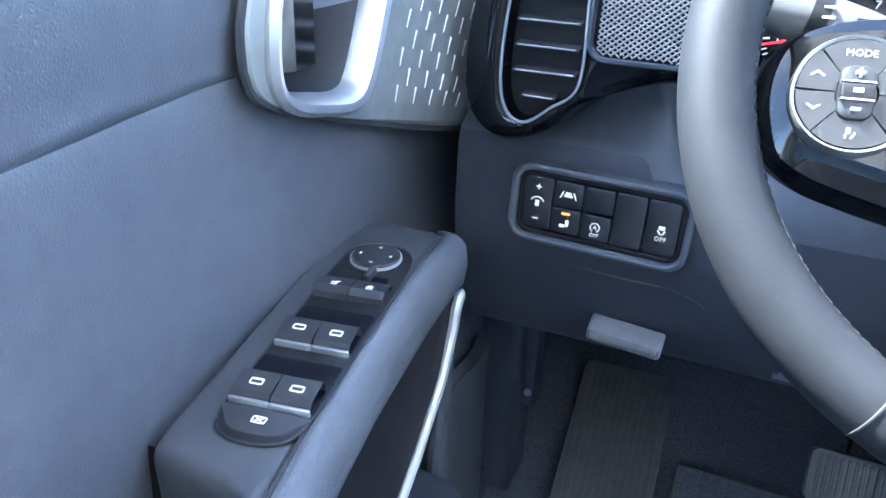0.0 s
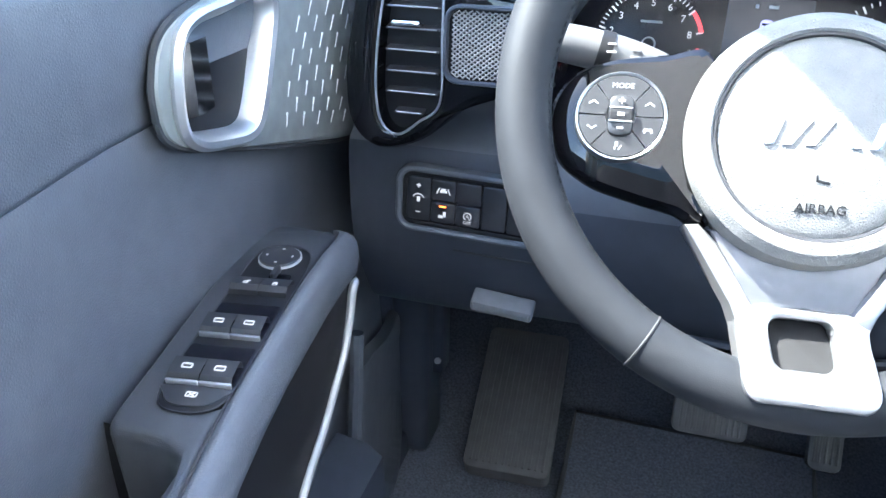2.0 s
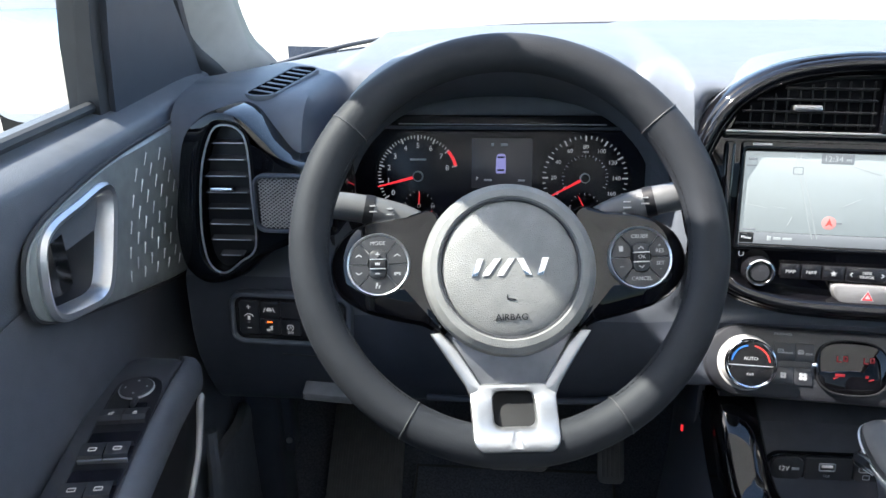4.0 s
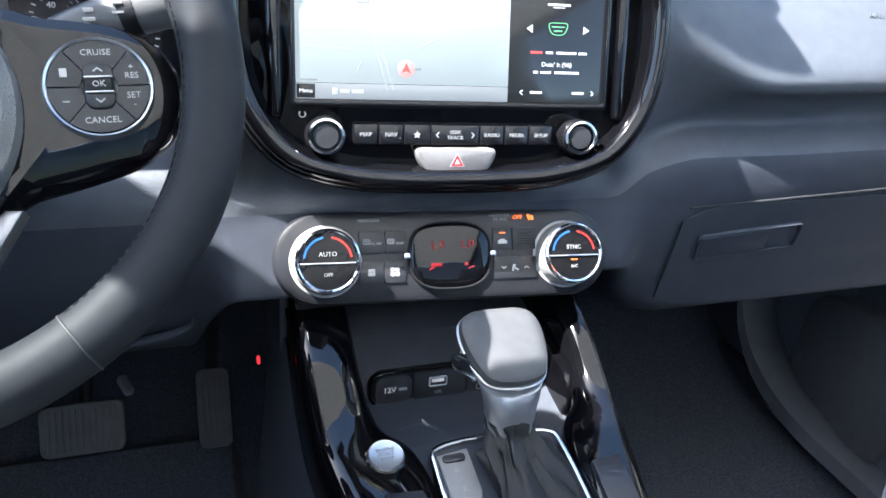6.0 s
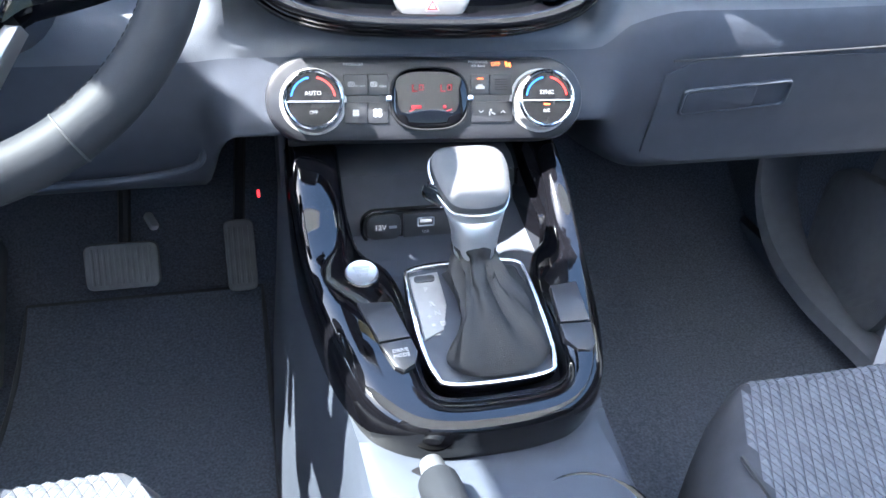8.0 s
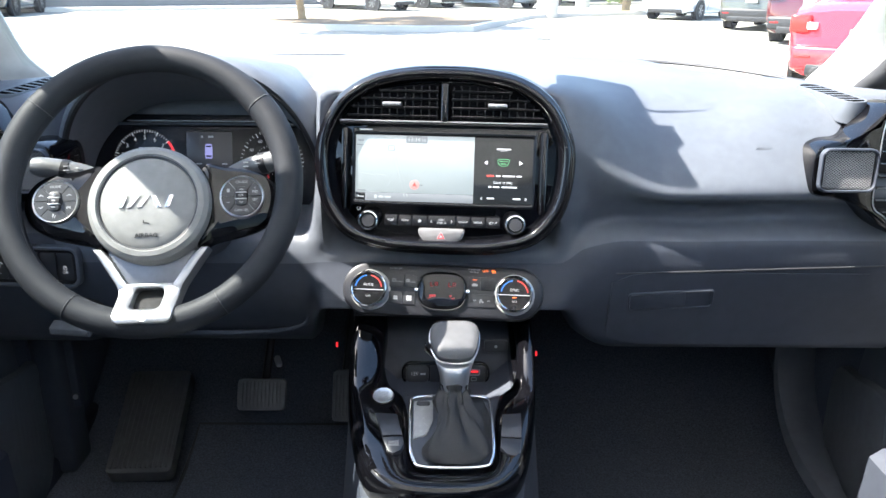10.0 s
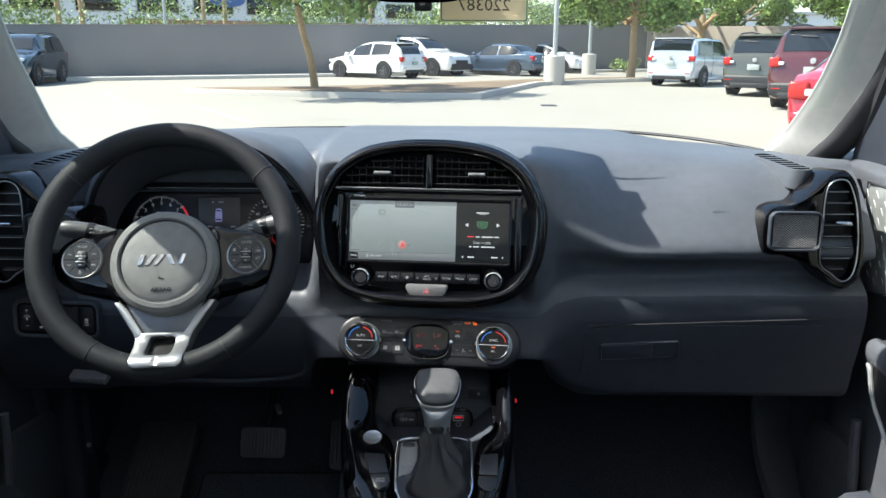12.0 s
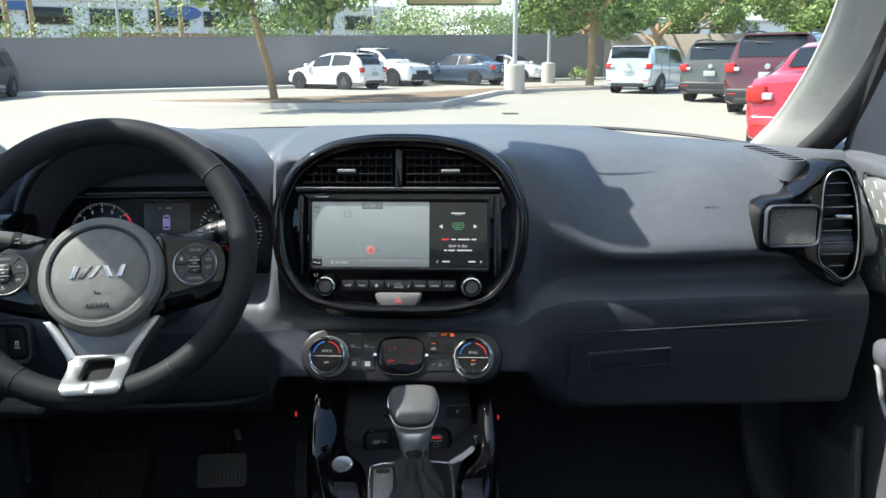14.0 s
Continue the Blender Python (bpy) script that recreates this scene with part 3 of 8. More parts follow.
part("artist_bar", bars([(0.0650, -0.0222, 0.004, 0.0020, 0), (0.0735, -0.0222, 0.009, 0.0020, 0), (0.0915, -0.0222, 0.021, 0.0020, 0)], W0, W0 + 0.0005), SCR_WHITE, screen)
for px_, tilt_ in ((0.0660, 1), (0.1020, -1)):
    part("preset_bar", bars([(px_, -0.0385, 0.010, 0.0020, 0)], W0, W0 + 0.0005), SCR_WHITE, screen)
    part("preset_arrow", bars([(px_ - tilt_ * 0.0125, -0.0378, 0.003, 0.0008, tilt_ * 40), (px_ - tilt_ * 0.0125, -0.0394, 0.003, 0.0008, -tilt_ * 40)], W0, W0 + 0.0005), SCR_WHITE, screen)
part("service_mark", bars([(-0.108, 0.0545, 0.018, 0.0022, 0)], -0.0035, -0.0031), GREYINK, unit)

# keys and knobs of the radio
PIANO = material("black_key_plastic", (0.008, 0.008, 0.010), 0.22)
x = -0.0805
for wd, s in ((0.0195, "MAP"), (0.0195, "NAV"), (0.0215, ""), (0.0395, "SEEK\nTRACK"), (0.0205, "RADIO"), (0.0205, "MEDIA"), (0.0205, "SETUP")):
    key = part("key", slab(rr(wd - 0.0008, 0.0155, 0.001, 2, x + wd / 2, -0.0735), -0.011, -0.0035, 0.0008), PIANO, unit)
    if s:
        lettering(s, 0.0042 if len(s) > 3 else 0.0048, pose(x + wd / 2, -0.0735, -0.0032), WHITEINK, key)
    else:
        star = [(x + wd / 2 + r * math.sin(math.pi * i / 5), -0.0735 + r * math.cos(math.pi * i / 5)) for i, r in zip(range(10), [0.0032, 0.0015] * 5)]
        part("star_icon", slab(V2(star), -0.0035, -0.0031, 0.0001), WHITEINK, key)
    if s.startswith("SEEK"):
        for ax_, sg in ((x + 0.0055, 1), (x + wd - 0.0055, -1)):
            part("seek_arrow", bars([(ax_, -0.0725, 0.0032, 0.0007, sg * 45), (ax_, -0.0745, 0.0032, 0.0007, -sg * 45)], -0.0035, -0.0031), WHITEINK, key)
    x += wd
for s in (-1, 1):
    k = part("tuning_knob", lathe([(0.0150, -0.010), (0.0148, 0.004), (0.0135, 0.006), (0.0115, 0.0062), (0.0105, 0.0045), (0.0, 0.0045)], 36, pose(s * 0.1015, -0.0745, 0)), PIANO, unit)
    part("knob_ring", lathe([(0.0140, 0.0050), (0.0136, 0.0074), (0.0118, 0.0078), (0.0108, 0.0060)], 36, pose(s * 0.1015, -0.0745, 0)), CHROME, k, "chrome ring")
    part("knob_cap", lathe([(0.0092, 0.0040), (0.0088, 0.0062), (0.0, 0.0068)], 28, pose(s * 0.1015, -0.0745, 0)), BUTTON, k)
part("power_icon", arc_band(0.0020, 0.0027, 130, 410, -0.0100, -0.0092, 16, -0.1175, -0.0585), WHITEINK, unit)
hz = part("hazard_key", slab(soft_outline([(-0.031, -0.0845), (-0.012, -0.0835), (0.012, -0.0835), (0.031, -0.0845), (0.029, -0.0960), (0.020, -0.1040), (0, -0.1050), (-0.020, -0.1040), (-0.029, -0.0960)], 40), -0.011, 0.003, 0.003), material("hazard_key_plastic", (0.16, 0.16, 0.165), 0.35), unit, "grey hazard key with a red triangle")
for r, mat_, z in ((0.0072, WHITEINK, 0.0031), (0.0058, REDINK, 0.0034), (0.0030, WHITEINK, 0.0037)):
    part("triangle", slab(V2([(r * math.sin(radians(120 * i)), -0.0948 + r * math.cos(radians(120 * i))) for i in range(3)]), 0.0028, z, 0.0002), mat_, hz)

# ---- climate panel ----
HV = face(-0.0008, -0.0348, 0.9275, 28.0, -5.0)
hv = thing("climate_panel", "dark climate control panel with two round knobs", "climate control", HV)
CLIMATE = material("climate_panel_plastic", (0.020, 0.021, 0.025), 0.33, bump=0.08, bump_scale=1500)
part("panel", slab(rr(0.284, 0.074, 0.036, 12), -0.035, 0.0, 0.006), CLIMATE, hv)
KNOBGREY = material("knob_satin_plastic", (0.46, 0.46, 0.45), 0.42, metal=0.2, bump=0.1, bump_scale=900)
DIMRED = glow("dim_red_digits", (0.40, 0.012, 0.02), 0.07)
DIALF = material("dark_dial_face", (0.006, 0.006, 0.007), 0.22, spec=0.25)
RED_T, BLUE_T = glow("warm_scale", (0.75, 0.04, 0.03), 0.16), glow("cool_scale", (0.03, 0.18, 0.65), 0.2)
for s, up, low in ((-1, "AUTO", "OFF"), (1, "SYNC", "A/C")):
    km = pose(s * 0.1010, -0.002, -0.004) @ Matrix.Diagonal((0.94, 0.94, 1, 1))
    k = part("knob", lathe([(0.0325, -0.004), (0.0320, 0.002), (0.0300, 0.0045), (0.0282, 0.0050), (0.0278, 0.018), (0.0272, 0.022), (0.0265, 0.0235)], 48, km), KNOBGREY, hv, "satin grey temperature knob with chrome ring")
    part("ring", lathe([(0.0268, 0.0230), (0.0266, 0.0252), (0.0250, 0.0262), (0.0236, 0.0252), (0.0232, 0.0236)], 48, km), CHROME, k)
    part("dial_face", lathe([(0.0236, 0.0225), (0.0236, 0.0240), (0.0, 0.0243)], 48, km), DIALF, k)
    part("bar", slab(rr(0.043, 0.0016, 0.0006, 2, s * 0.1010, -0.004), 0.0195, 0.0214, 0.0004), CHROME, k)
    lettering(up, 0.0050, pose(s * 0.1010, 0.0030, 0.0205), WHITEINK, k)
    lettering(low, 0.0040, pose(s * 0.1010, -0.0128, 0.0205), WHITEINK, k)
    part("cool_scale", arc_band(0.0174, 0.0190, 100, 172, 0.0202, 0.0206, 16, s * 0.1010, -0.002), BLUE_T, k)
    part("warm_scale", arc_band(0.0174, 0.0190, 8, 80, 0.0202, 0.0206, 16, s * 0.1010, -0.002), RED_T, k)
    if s > 0:
        part("lamp", bars([(0.1010, -0.0072, 0.0055, 0.0013, 0)], 0.0202, 0.0207), AMBER, k)
dis = part("display", slab([Vector((0.0335 * math.copysign(abs(math.cos(a)) ** 0.72, math.cos(a)), 0.0265 * math.copysign(abs(math.sin(a)) ** 0.72, math.sin(a)))) for a in np.linspace(0, 2 * math.pi, 49)[:-1]], -0.003, 0.0045, 0.003, dome=0.002), GLOSS, hv)
part("display_ring", frame_slab([Vector((0.0352 * math.copysign(abs(math.cos(a)) ** 0.72, math.cos(a)), 0.0282 * math.copysign(abs(math.sin(a)) ** 0.72, math.sin(a)))) for a in np.linspace(0, 2 * math.pi, 49)[:-1]],
     [Vector((0.0332 * math.copysign(abs(math.cos(a)) ** 0.72, math.cos(a)), 0.0262 * math.copysign(abs(math.sin(a)) ** 0.72, math.sin(a)))) for a in np.linspace(0, 2 * math.pi, 49)[:-1]], -0.003, 0.0040, 0.0008), BLACK, dis)
for s in (-1, 1):
    part("side_tab", slab(rr(0.006, 0.006, 0.002, 3, s * 0.0362, 0), -0.002, 0.0050, 0.0015), CHROME, dis)
    part("display_digits", bars([(s * 0.0125 - 0.003, 0.0085, 0.0012, 0.006, 0), (s * 0.0125 - 0.001, 0.0058, 0.004, 0.0011, 0), (s * 0.0125 + 0.0045, 0.0070, 0.004, 0.0011, 0), (s * 0.0125 + 0.0030, 0.0090, 0.0011, 0.004, 0), (s * 0.0125 + 0.0062, 0.0090, 0.0011, 0.004, 0), (s * 0.0125 + 0.0046, 0.0112, 0.004, 0.0011, 0),
                                  (s * 0.0125, -0.0075, 0.009 if s < 0 else 0.003, 0.0030, 0), (s * 0.0125 + 0.004 * s, -0.0105, 0.005, 0.0012, 20)], 0.0058, 0.0066), DIMRED, dis)
for x0, x1, y0, y1, tag in ((-0.0745, -0.0545, 0.0035, 0.0205, "front"), (-0.0535, -0.0365, 0.0035, 0.0205, "rear"), (-0.0745, -0.0555, -0.0205, -0.0035, "fan"), (-0.0545, -0.0375, -0.0205, -0.0035, "fan"),
                             (0.0375, 0.0535, 0.0035, 0.0205, "recirc"), (0.0545, 0.0745, 0.0035, 0.0205, "grille"), (0.0375, 0.0745, -0.0205, -0.0035, "mode")):
    key = part("key", slab(rr(x1 - x0 + 0.0004, y1 - y0 + 0.0012, 0.0008, 2, (x0 + x1) / 2, (y0 + y1) / 2), -0.003, 0.0016, 0.0005), CLIMATE, hv)
    cx, cy = (x0 + x1) / 2, (y0 + y1) / 2
    if tag == "grille":
        part("sensor_slots", bars([(cx, cy + 0.0022 * i, 0.011, 0.0009, 0) for i in range(-2, 3)], 0.0012, 0.0021), BLACK, key)
    elif tag in ("front", "rear"):
        part("icon", frame_slab(rr(0.0058, 0.0044, 0.0012, 3, cx - 0.0038, cy + 0.0005), rr(0.0047, 0.0033, 0.0008, 3, cx - 0.0038, cy + 0.0005), 0.0012, 0.0020, 0.0001), GREYINK if tag == "front" else WHITEINK, key)
        part("icon_waves", bars([(cx - 0.0052 + 0.0014 * i, cy + 0.0003, 0.0005, 0.0036, 12) for i in range(3)], 0.0012, 0.0020), GREYINK if tag == "front" else WHITEINK, key)
        lettering(tag.upper(), 0.0028, pose(cx + 0.0040, cy - 0.0012, 0.0019), WHITEINK, key)
    elif tag == "fan":
        bm = bmesh.new()
        r = 0.0016 if x0 < -0.06 else 0.0021
        for i in range(4):
            slab(circle(r, 10, cx + 1.25 * r * math.cos(math.pi / 4 + math.pi / 2 * i), cy + 1.25 * r * math.sin(math.pi / 4 + math.pi / 2 * i)), 0.0012, 0.0020, 0.0002, None, bm)
        part("fan_icon", bm, WHITEINK, key)
    elif tag == "recirc":
        part("icon", bars([(cx, cy - 0.0025, 0.008, 0.0028, 0), (cx, cy - 0.0008, 0.0045, 0.0018, 0)], 0.0012, 0.0020), WHITEINK, key)
        part("lamp", bars([(cx, cy + 0.0052, 0.0055, 0.0013, 0)], 0.0012, 0.0021), AMBER, key)
    else:
        part("icons", bars([(cx - 0.011, cy + 0.0003, 0.0028, 0.0008, -40), (cx - 0.009, cy + 0.0003, 0.0028, 0.0008, 40), (cx + 0.009, cy, 0.0028, 0.0008, 40), (cx + 0.011, cy, 0.0028, 0.0008, -40), (cx - 0.001, cy + 0.0015, 0.0022, 0.0022, 0), (cx + 0.001, cy - 0.0012, 0.004, 0.0013, -25), (cx - 0.0022, cy - 0.0012, 0.0012, 0.0035, 0)], 0.0012, 0.0020), WHITEINK, key)
lettering("PASSENGER", 0.0034, pose(-0.066, 0.0295, 0.0003), GREYINK, hv)
lettering("PASSENGER\nAIR BAG", 0.0034, pose(0.044, 0.0300, 0.0003), GREYINK, hv)
lettering("OFF", 0.0050, pose(0.0600, 0.0300, 0.0003), AMBER, hv)
part("airbag_icon", bars([(0.0700, 0.0300, 0.0022, 0.0048, 20), (0.0730, 0.0295, 0.0022, 0.0040, 20)], -0.001, 0.0006), AMBER, hv)

# ---- steering wheel ----
WH = face(-0.3461, -0.1633, 1.0896, 31.1, 4.5) @ pose(0, 0, 0, 0, 0, 0.95)
wheel = thing("steering_wheel", "black leather steering wheel with a silver lower spoke", "steering wheel", WH)
R0, RW, RY = 0.1625, -0.002, 0.0205     # the rim stands proud of the spokes and its middle lies above the hub


def rim_radius(a):
    """Grips thicken at ten and two and thin towards the bottom."""
    d = (math.degrees(a) + 360) % 360
    return 0.0163 + 0.0012 * math.exp(-((d - 30) / 22) ** 2) + 0.0012 * math.exp(-((d - 150) / 22) ** 2)


def rim_at(a, r=0.0, q=0.0):
    """A point on the rim's tube: a along the rim, q round the tube, r its radius."""
    k = R0 + r * math.cos(q)
    return Vector((k * math.cos(a), RY + k * math.sin(a), RW + r * math.sin(q)))


angles = np.linspace(0, 2 * math.pi, 145)[:-1]
part("rim", tube([rim_at(a) for a in angles], [rim_radius(a) for a in angles], 24, True), LEATHER, wheel)
for d in (38, 142, 239, 301):
    a = radians(d)
    r = rim_radius(a) + 0.0001
    part("seam", tube([rim_at(a, r, q) for q in np.linspace(0, 2 * math.pi, 37)[:-1]], 0.0007, 6, True), RUBBER, wheel)
stitch = bmesh.new()
for d in list(range(303, 360, 2)) + list(range(0, 38, 2)) + list(range(144, 238, 2)):
    a = radians(d)
    p, t = rim_at(a, rim_radius(a) + 0.0002, radians(160)), Vector((-math.sin(a), math.cos(a), 0.25)) * 0.0016
    tube([p - t, p + t], 0.00035, 5, bm=stitch)
tagged(part("stitching", stitch, material("wheel_thread", (0.022, 0.023, 0.026), 0.8, spec=0.1), wheel, "grey stitching"), kind="stuff")
hub = part("hub", lathe([(0.0555, 0.0030), (0.0585, 0.0062), (0.0640, 0.0052), (0.0690, 0.0005), (0.0712, -0.008), (0.0705, -0.030), (0.0640, -0.050), (0.0, -0.052)], 72), AIRBAG, wheel, "grained airbag cover")
part("cover", lathe([(0.0, 0.0085), (0.020, 0.0082), (0.040, 0.0066), (0.052, 0.0042), (0.0548, 0.0024), (0.0550, -0.004)], 72), AIRBAG, wheel)
part("cover_ring", lathe([(0.0548, 0.0018), (0.0553, 0.0046), (0.0568, 0.0050), (0.0578, 0.0042), (0.0582, 0.0018)], 72), BUTTON, wheel)
for pts in ([(-0.0310, -0.0070), (-0.0262, -0.0070), (-0.0212, 0.0070), (-0.0262, 0.0070)], [(-0.0225, -0.0070), (-0.0170, -0.0070), (-0.0070, 0.0070), (-0.0130, 0.0070)], [(-0.0105, -0.0070), (-0.0055, -0.0070), (0.0040, 0.0070), (-0.0015, 0.0070)],
            [(0.0052, 0.0070), (0.0108, 0.0070), (0.0172, -0.0070), (0.0116, -0.0070)], [(0.0210, -0.0070), (0.0262, -0.0070), (0.0310, 0.0070), (0.0258, 0.0070)]):
    part("badge_stroke", slab(V2(pts), 0.006, 0.0094, 0.0003), CHROME, wheel, "chrome slanted stroke of the badge")
lettering("AIRBAG", 0.0074, pose(0, -0.0400, 0.0064), BLACK, wheel, depth=0.0008)
part("airbag_mark", bars([(0, -0.0255, 0.007, 0.0012, -10), (-0.003, -0.0235, 0.001, 0.003, 0)], 0.0060, 0.0086), BLACK, wheel)
KEYG = material("wheel_key_plastic", (0.020, 0.021, 0.024), 0.42, bump=0.06, bump_scale=1500)
CX, CY, CK = 0.1064, 0.0060, 0.87       # place and size of the round key clusters
for s in (-1, 1):
    o = soft_outline([(s * 0.058, 0.050), (s * 0.085, 0.048), (s * 0.116, 0.0435), (s * 0.138, 0.031), (s * 0.148, 0.008), (s * 0.142, -0.015), (s * 0.123, -0.030), (s * 0.098, -0.038), (s * 0.072, -0.044), (s * 0.052, -0.050), (s * 0.045, 0.0)], 56)
    sp = part("spoke", slab(o, -0.034, -0.010, 0.010, dome=0.004), GLOSS, wheel, "gloss black spoke with round key cluster")
    pm = pose(s * CX, CY, 0) @ Matrix.Diagonal((CK, CK, 1, 1))
    part("cluster_ring", lathe([(0.0300, -0.010), (0.0298, -0.003), (0.0289, -0.001), (0.0276, -0.0018), (0.0272, -0.006)], 48, pm), SILVER, sp, "silver ring")
    part("cluster_base", lathe([(0.0276, -0.008), (0.0276, -0.0045), (0.0, -0.0040)], 48, pm), GREYINK, sp)
    for a0, a1, txt in ((51, 129, "MODE" if s < 0 else "CRUISE"), (131.5, 178.5, ""), (181.5, 228.5, ""), (231, 309, "" if s < 0 else "CANCEL"), (311.5, 358.5, "" if s < 0 else "SET\n-"), (1.5, 48.5, "" if s < 0 else "+\nRES")):
        key = part("key", arc_band(0.0098 * CK, 0.0269 * CK, a0, a1, -0.006, -0.0014, 10, s * CX, CY), KEYG, sp)
        am = radians((a0 + a1) / 2)
        kx, ky = s * CX + 0.0198 * CK * math.cos(am), CY + 0.0198 * CK * math.sin(am)
        if txt:
            lettering(txt, 0.0044, pose(kx, ky, -0.0012), WHITEINK, key)
        elif a0 < 182 and s < 0:
            flip = 1 if a0 < 180 else -1
            part("arrow", bars([(kx - 0.0012, ky, 0.0034, 0.0009, 35 * flip), (kx + 0.0012, ky, 0.0034, 0.0009, -35 * flip)], -0.0015, -0.0010), WHITEINK, key)
        elif a0 < 182:
            part("list_icon", bars([(kx, ky, 0.0034, 0.0044, 0)] if a0 < 180 else [(kx, ky, 0.0034, 0.0008, 0)], -0.0015, -0.0010), WHITEINK, key)
        elif a0 < 232:
            part("voice_icon", bars([(kx - 0.001, ky + 0.001, 0.0016, 0.0026, 0), (kx + 0.001, ky - 0.001, 0.0030, 0.0008, 60), (kx - 0.0018, ky - 0.0014, 0.0008, 0.0020, 0)], -0.0015, -0.0010), WHITEINK, key)
        else:
            part("phone_icon", bars([(kx, ky, 0.0046, 0.0013, 35 if a0 < 50 else 0), (kx - 0.0019, ky - 0.0010, 0.0014, 0.0018, 20), (kx + 0.0019, ky - (0.0010 if a0 > 50 else -0.0008), 0.0014, 0.0018, 20)], -0.0015, -0.0010), WHITEINK, key)
    roc = part("rocker", slab(rr(0.0145, 0.0240, 0.005, 5, s * CX, CY), -0.006, 0.0008, 0.0025), KEYG, sp)
    part("rocker_bar", slab(rr(0.0132, 0.0072, 0.0012, 3, s * CX, CY), -0.002, 0.0026, 0.0010), BLACK, roc)
    part("rocker_edge", slab(rr(0.0132, 0.0008, 0.0003, 1, s * CX, CY + 0.0038), -0.002, 0.0028, 0.0002), SILVER, roc)
    part("rocker_edge", slab(rr(0.0132, 0.0008, 0.0003, 1, s * CX, CY - 0.0038), -0.002, 0.0028, 0.0002), SILVER, roc)
    if s < 0:
        part("rocker_marks", bars([(s * CX, CY + 0.0078, 0.0036, 0.0009, 0), (s * CX, CY + 0.0078, 0.0009, 0.0036, 0), (s * CX, CY - 0.0078, 0.0036, 0.0009, 0), (s * CX, CY, 0.0040, 0.0020, 0)], 0.0005, 0.0031), WHITEINK, roc)
    else:
        part("rocker_marks", bars([(s * CX - 0.0010, CY + 0.0078, 0.0030, 0.0008, 40), (s * CX + 0.0010, CY + 0.0078, 0.0030, 0.0008, -40), (s * CX - 0.0010, CY - 0.0078, 0.0030, 0.0008, -40), (s * CX + 0.0010, CY - 0.0078, 0.0030, 0.0008, 40)], 0.0005, 0.0012), WHITEINK, roc)
        lettering("OK", 0.0042, pose(s * CX, CY, 0.0028), WHITEINK, roc)


def spoke_bow(bm):
    """The lower spoke comes forward over the rim at its foot."""
    for v in bm.verts:
        v.co.z += 0.031 * smooth01((-0.098 - v.co.y) / 0.040)
    return bm


SPOKE = material("satin_spoke_metal", (0.40, 0.405, 0.42), 0.36, metal=0.85, vary=0.05)
# grey panel between the silver arms
part("lower_spoke", slab(V2([(-0.052, -0.052), (0.052, -0.052), (0.026, -0.097), (-0.026, -0.097)]), -0.040, -0.018, 0.003), material("grey_spoke_panel", (0.20, 0.205, 0.225), 0.36, metal=0.6), wheel, "grey centre of the lower spoke")
for s in (-1, 1):
    part("spoke_arm", slab(V2([(s * 0.066, -0.051), (s * 0.0575, -0.0500), (s * 0.047, -0.0600), (s * 0.025, -0.0945), (s * 0.016, -0.0945), (s * 0.016, -0.1050), (s * 0.0340, -0.1050), (s * 0.0385, -0.0935), (s * 0.0560, -0.0665)]), -0.036, -0.012, 0.003), SPOKE, wheel, "satin silver arm of the forked spoke")
pl_o, pl_i = [], []
foot = [(-0.0350, -0.0990), (-0.0340, -0.1200), (-0.0335, -0.1340), (-0.0310, -0.1405), (-0.0260, -0.1430), (0.0260, -0.1430), (0.0310, -0.1405), (0.0335, -0.1340), (0.0340, -0.1200), (0.0350, -0.0990), (0.0260, -0.0925), (-0.0260, -0.0925)]
hole = [(p.x, p.y) for p in rr(0.0335, 0.0270, 0.0060, 5, 0, -0.1120)]


def out_to(poly, c, a):
    """Where a ray from c at angle a leaves a polygon."""
    w, best = Vector((math.cos(a), math.sin(a))), 0.0
    for p, q in zip(poly, poly[1:] + poly[:1]):
        p, q = Vector(p), Vector(q)
        e, f = q - p, p - c
        den = w.x * e.y - w.y * e.x
        if abs(den) > 1e-12:
            t, u = (f.x * e.y - f.y * e.x) / den, (f.x * w.y - f.y * w.x) / den
            if -1e-6 <= u <= 1 + 1e-6:
                best = max(best, t)
    return c + w * best


cw = Vector((0, -0.112))
for i in range(72):
    pl_o.append(out_to(foot, cw, 2 * math.pi * i / 72))
    pl_i.append(out_to(hole, cw, 2 * math.pi * i / 72))
bm = frame_slab(pl_o, pl_i, -0.034, -0.0118, 0.0028, zin=-0.030)
bmesh.ops.subdivide_edges(bm, edges=[e for e in bm.edges if e.calc_length() > 0.012], cuts=2, use_grid_fill=True)
part("spoke_foot", spoke_bow(bm), SPOKE, wheel, "silver foot of the spoke round a dark window")
part("spoke_window", spoke_bow(slab(rr(0.038, 0.0310, 0.006, 4, 0, -0.112), -0.036, -0.0275, 0.001)), material("window_black", (0.004, 0.004, 0.005), 0.8), wheel)

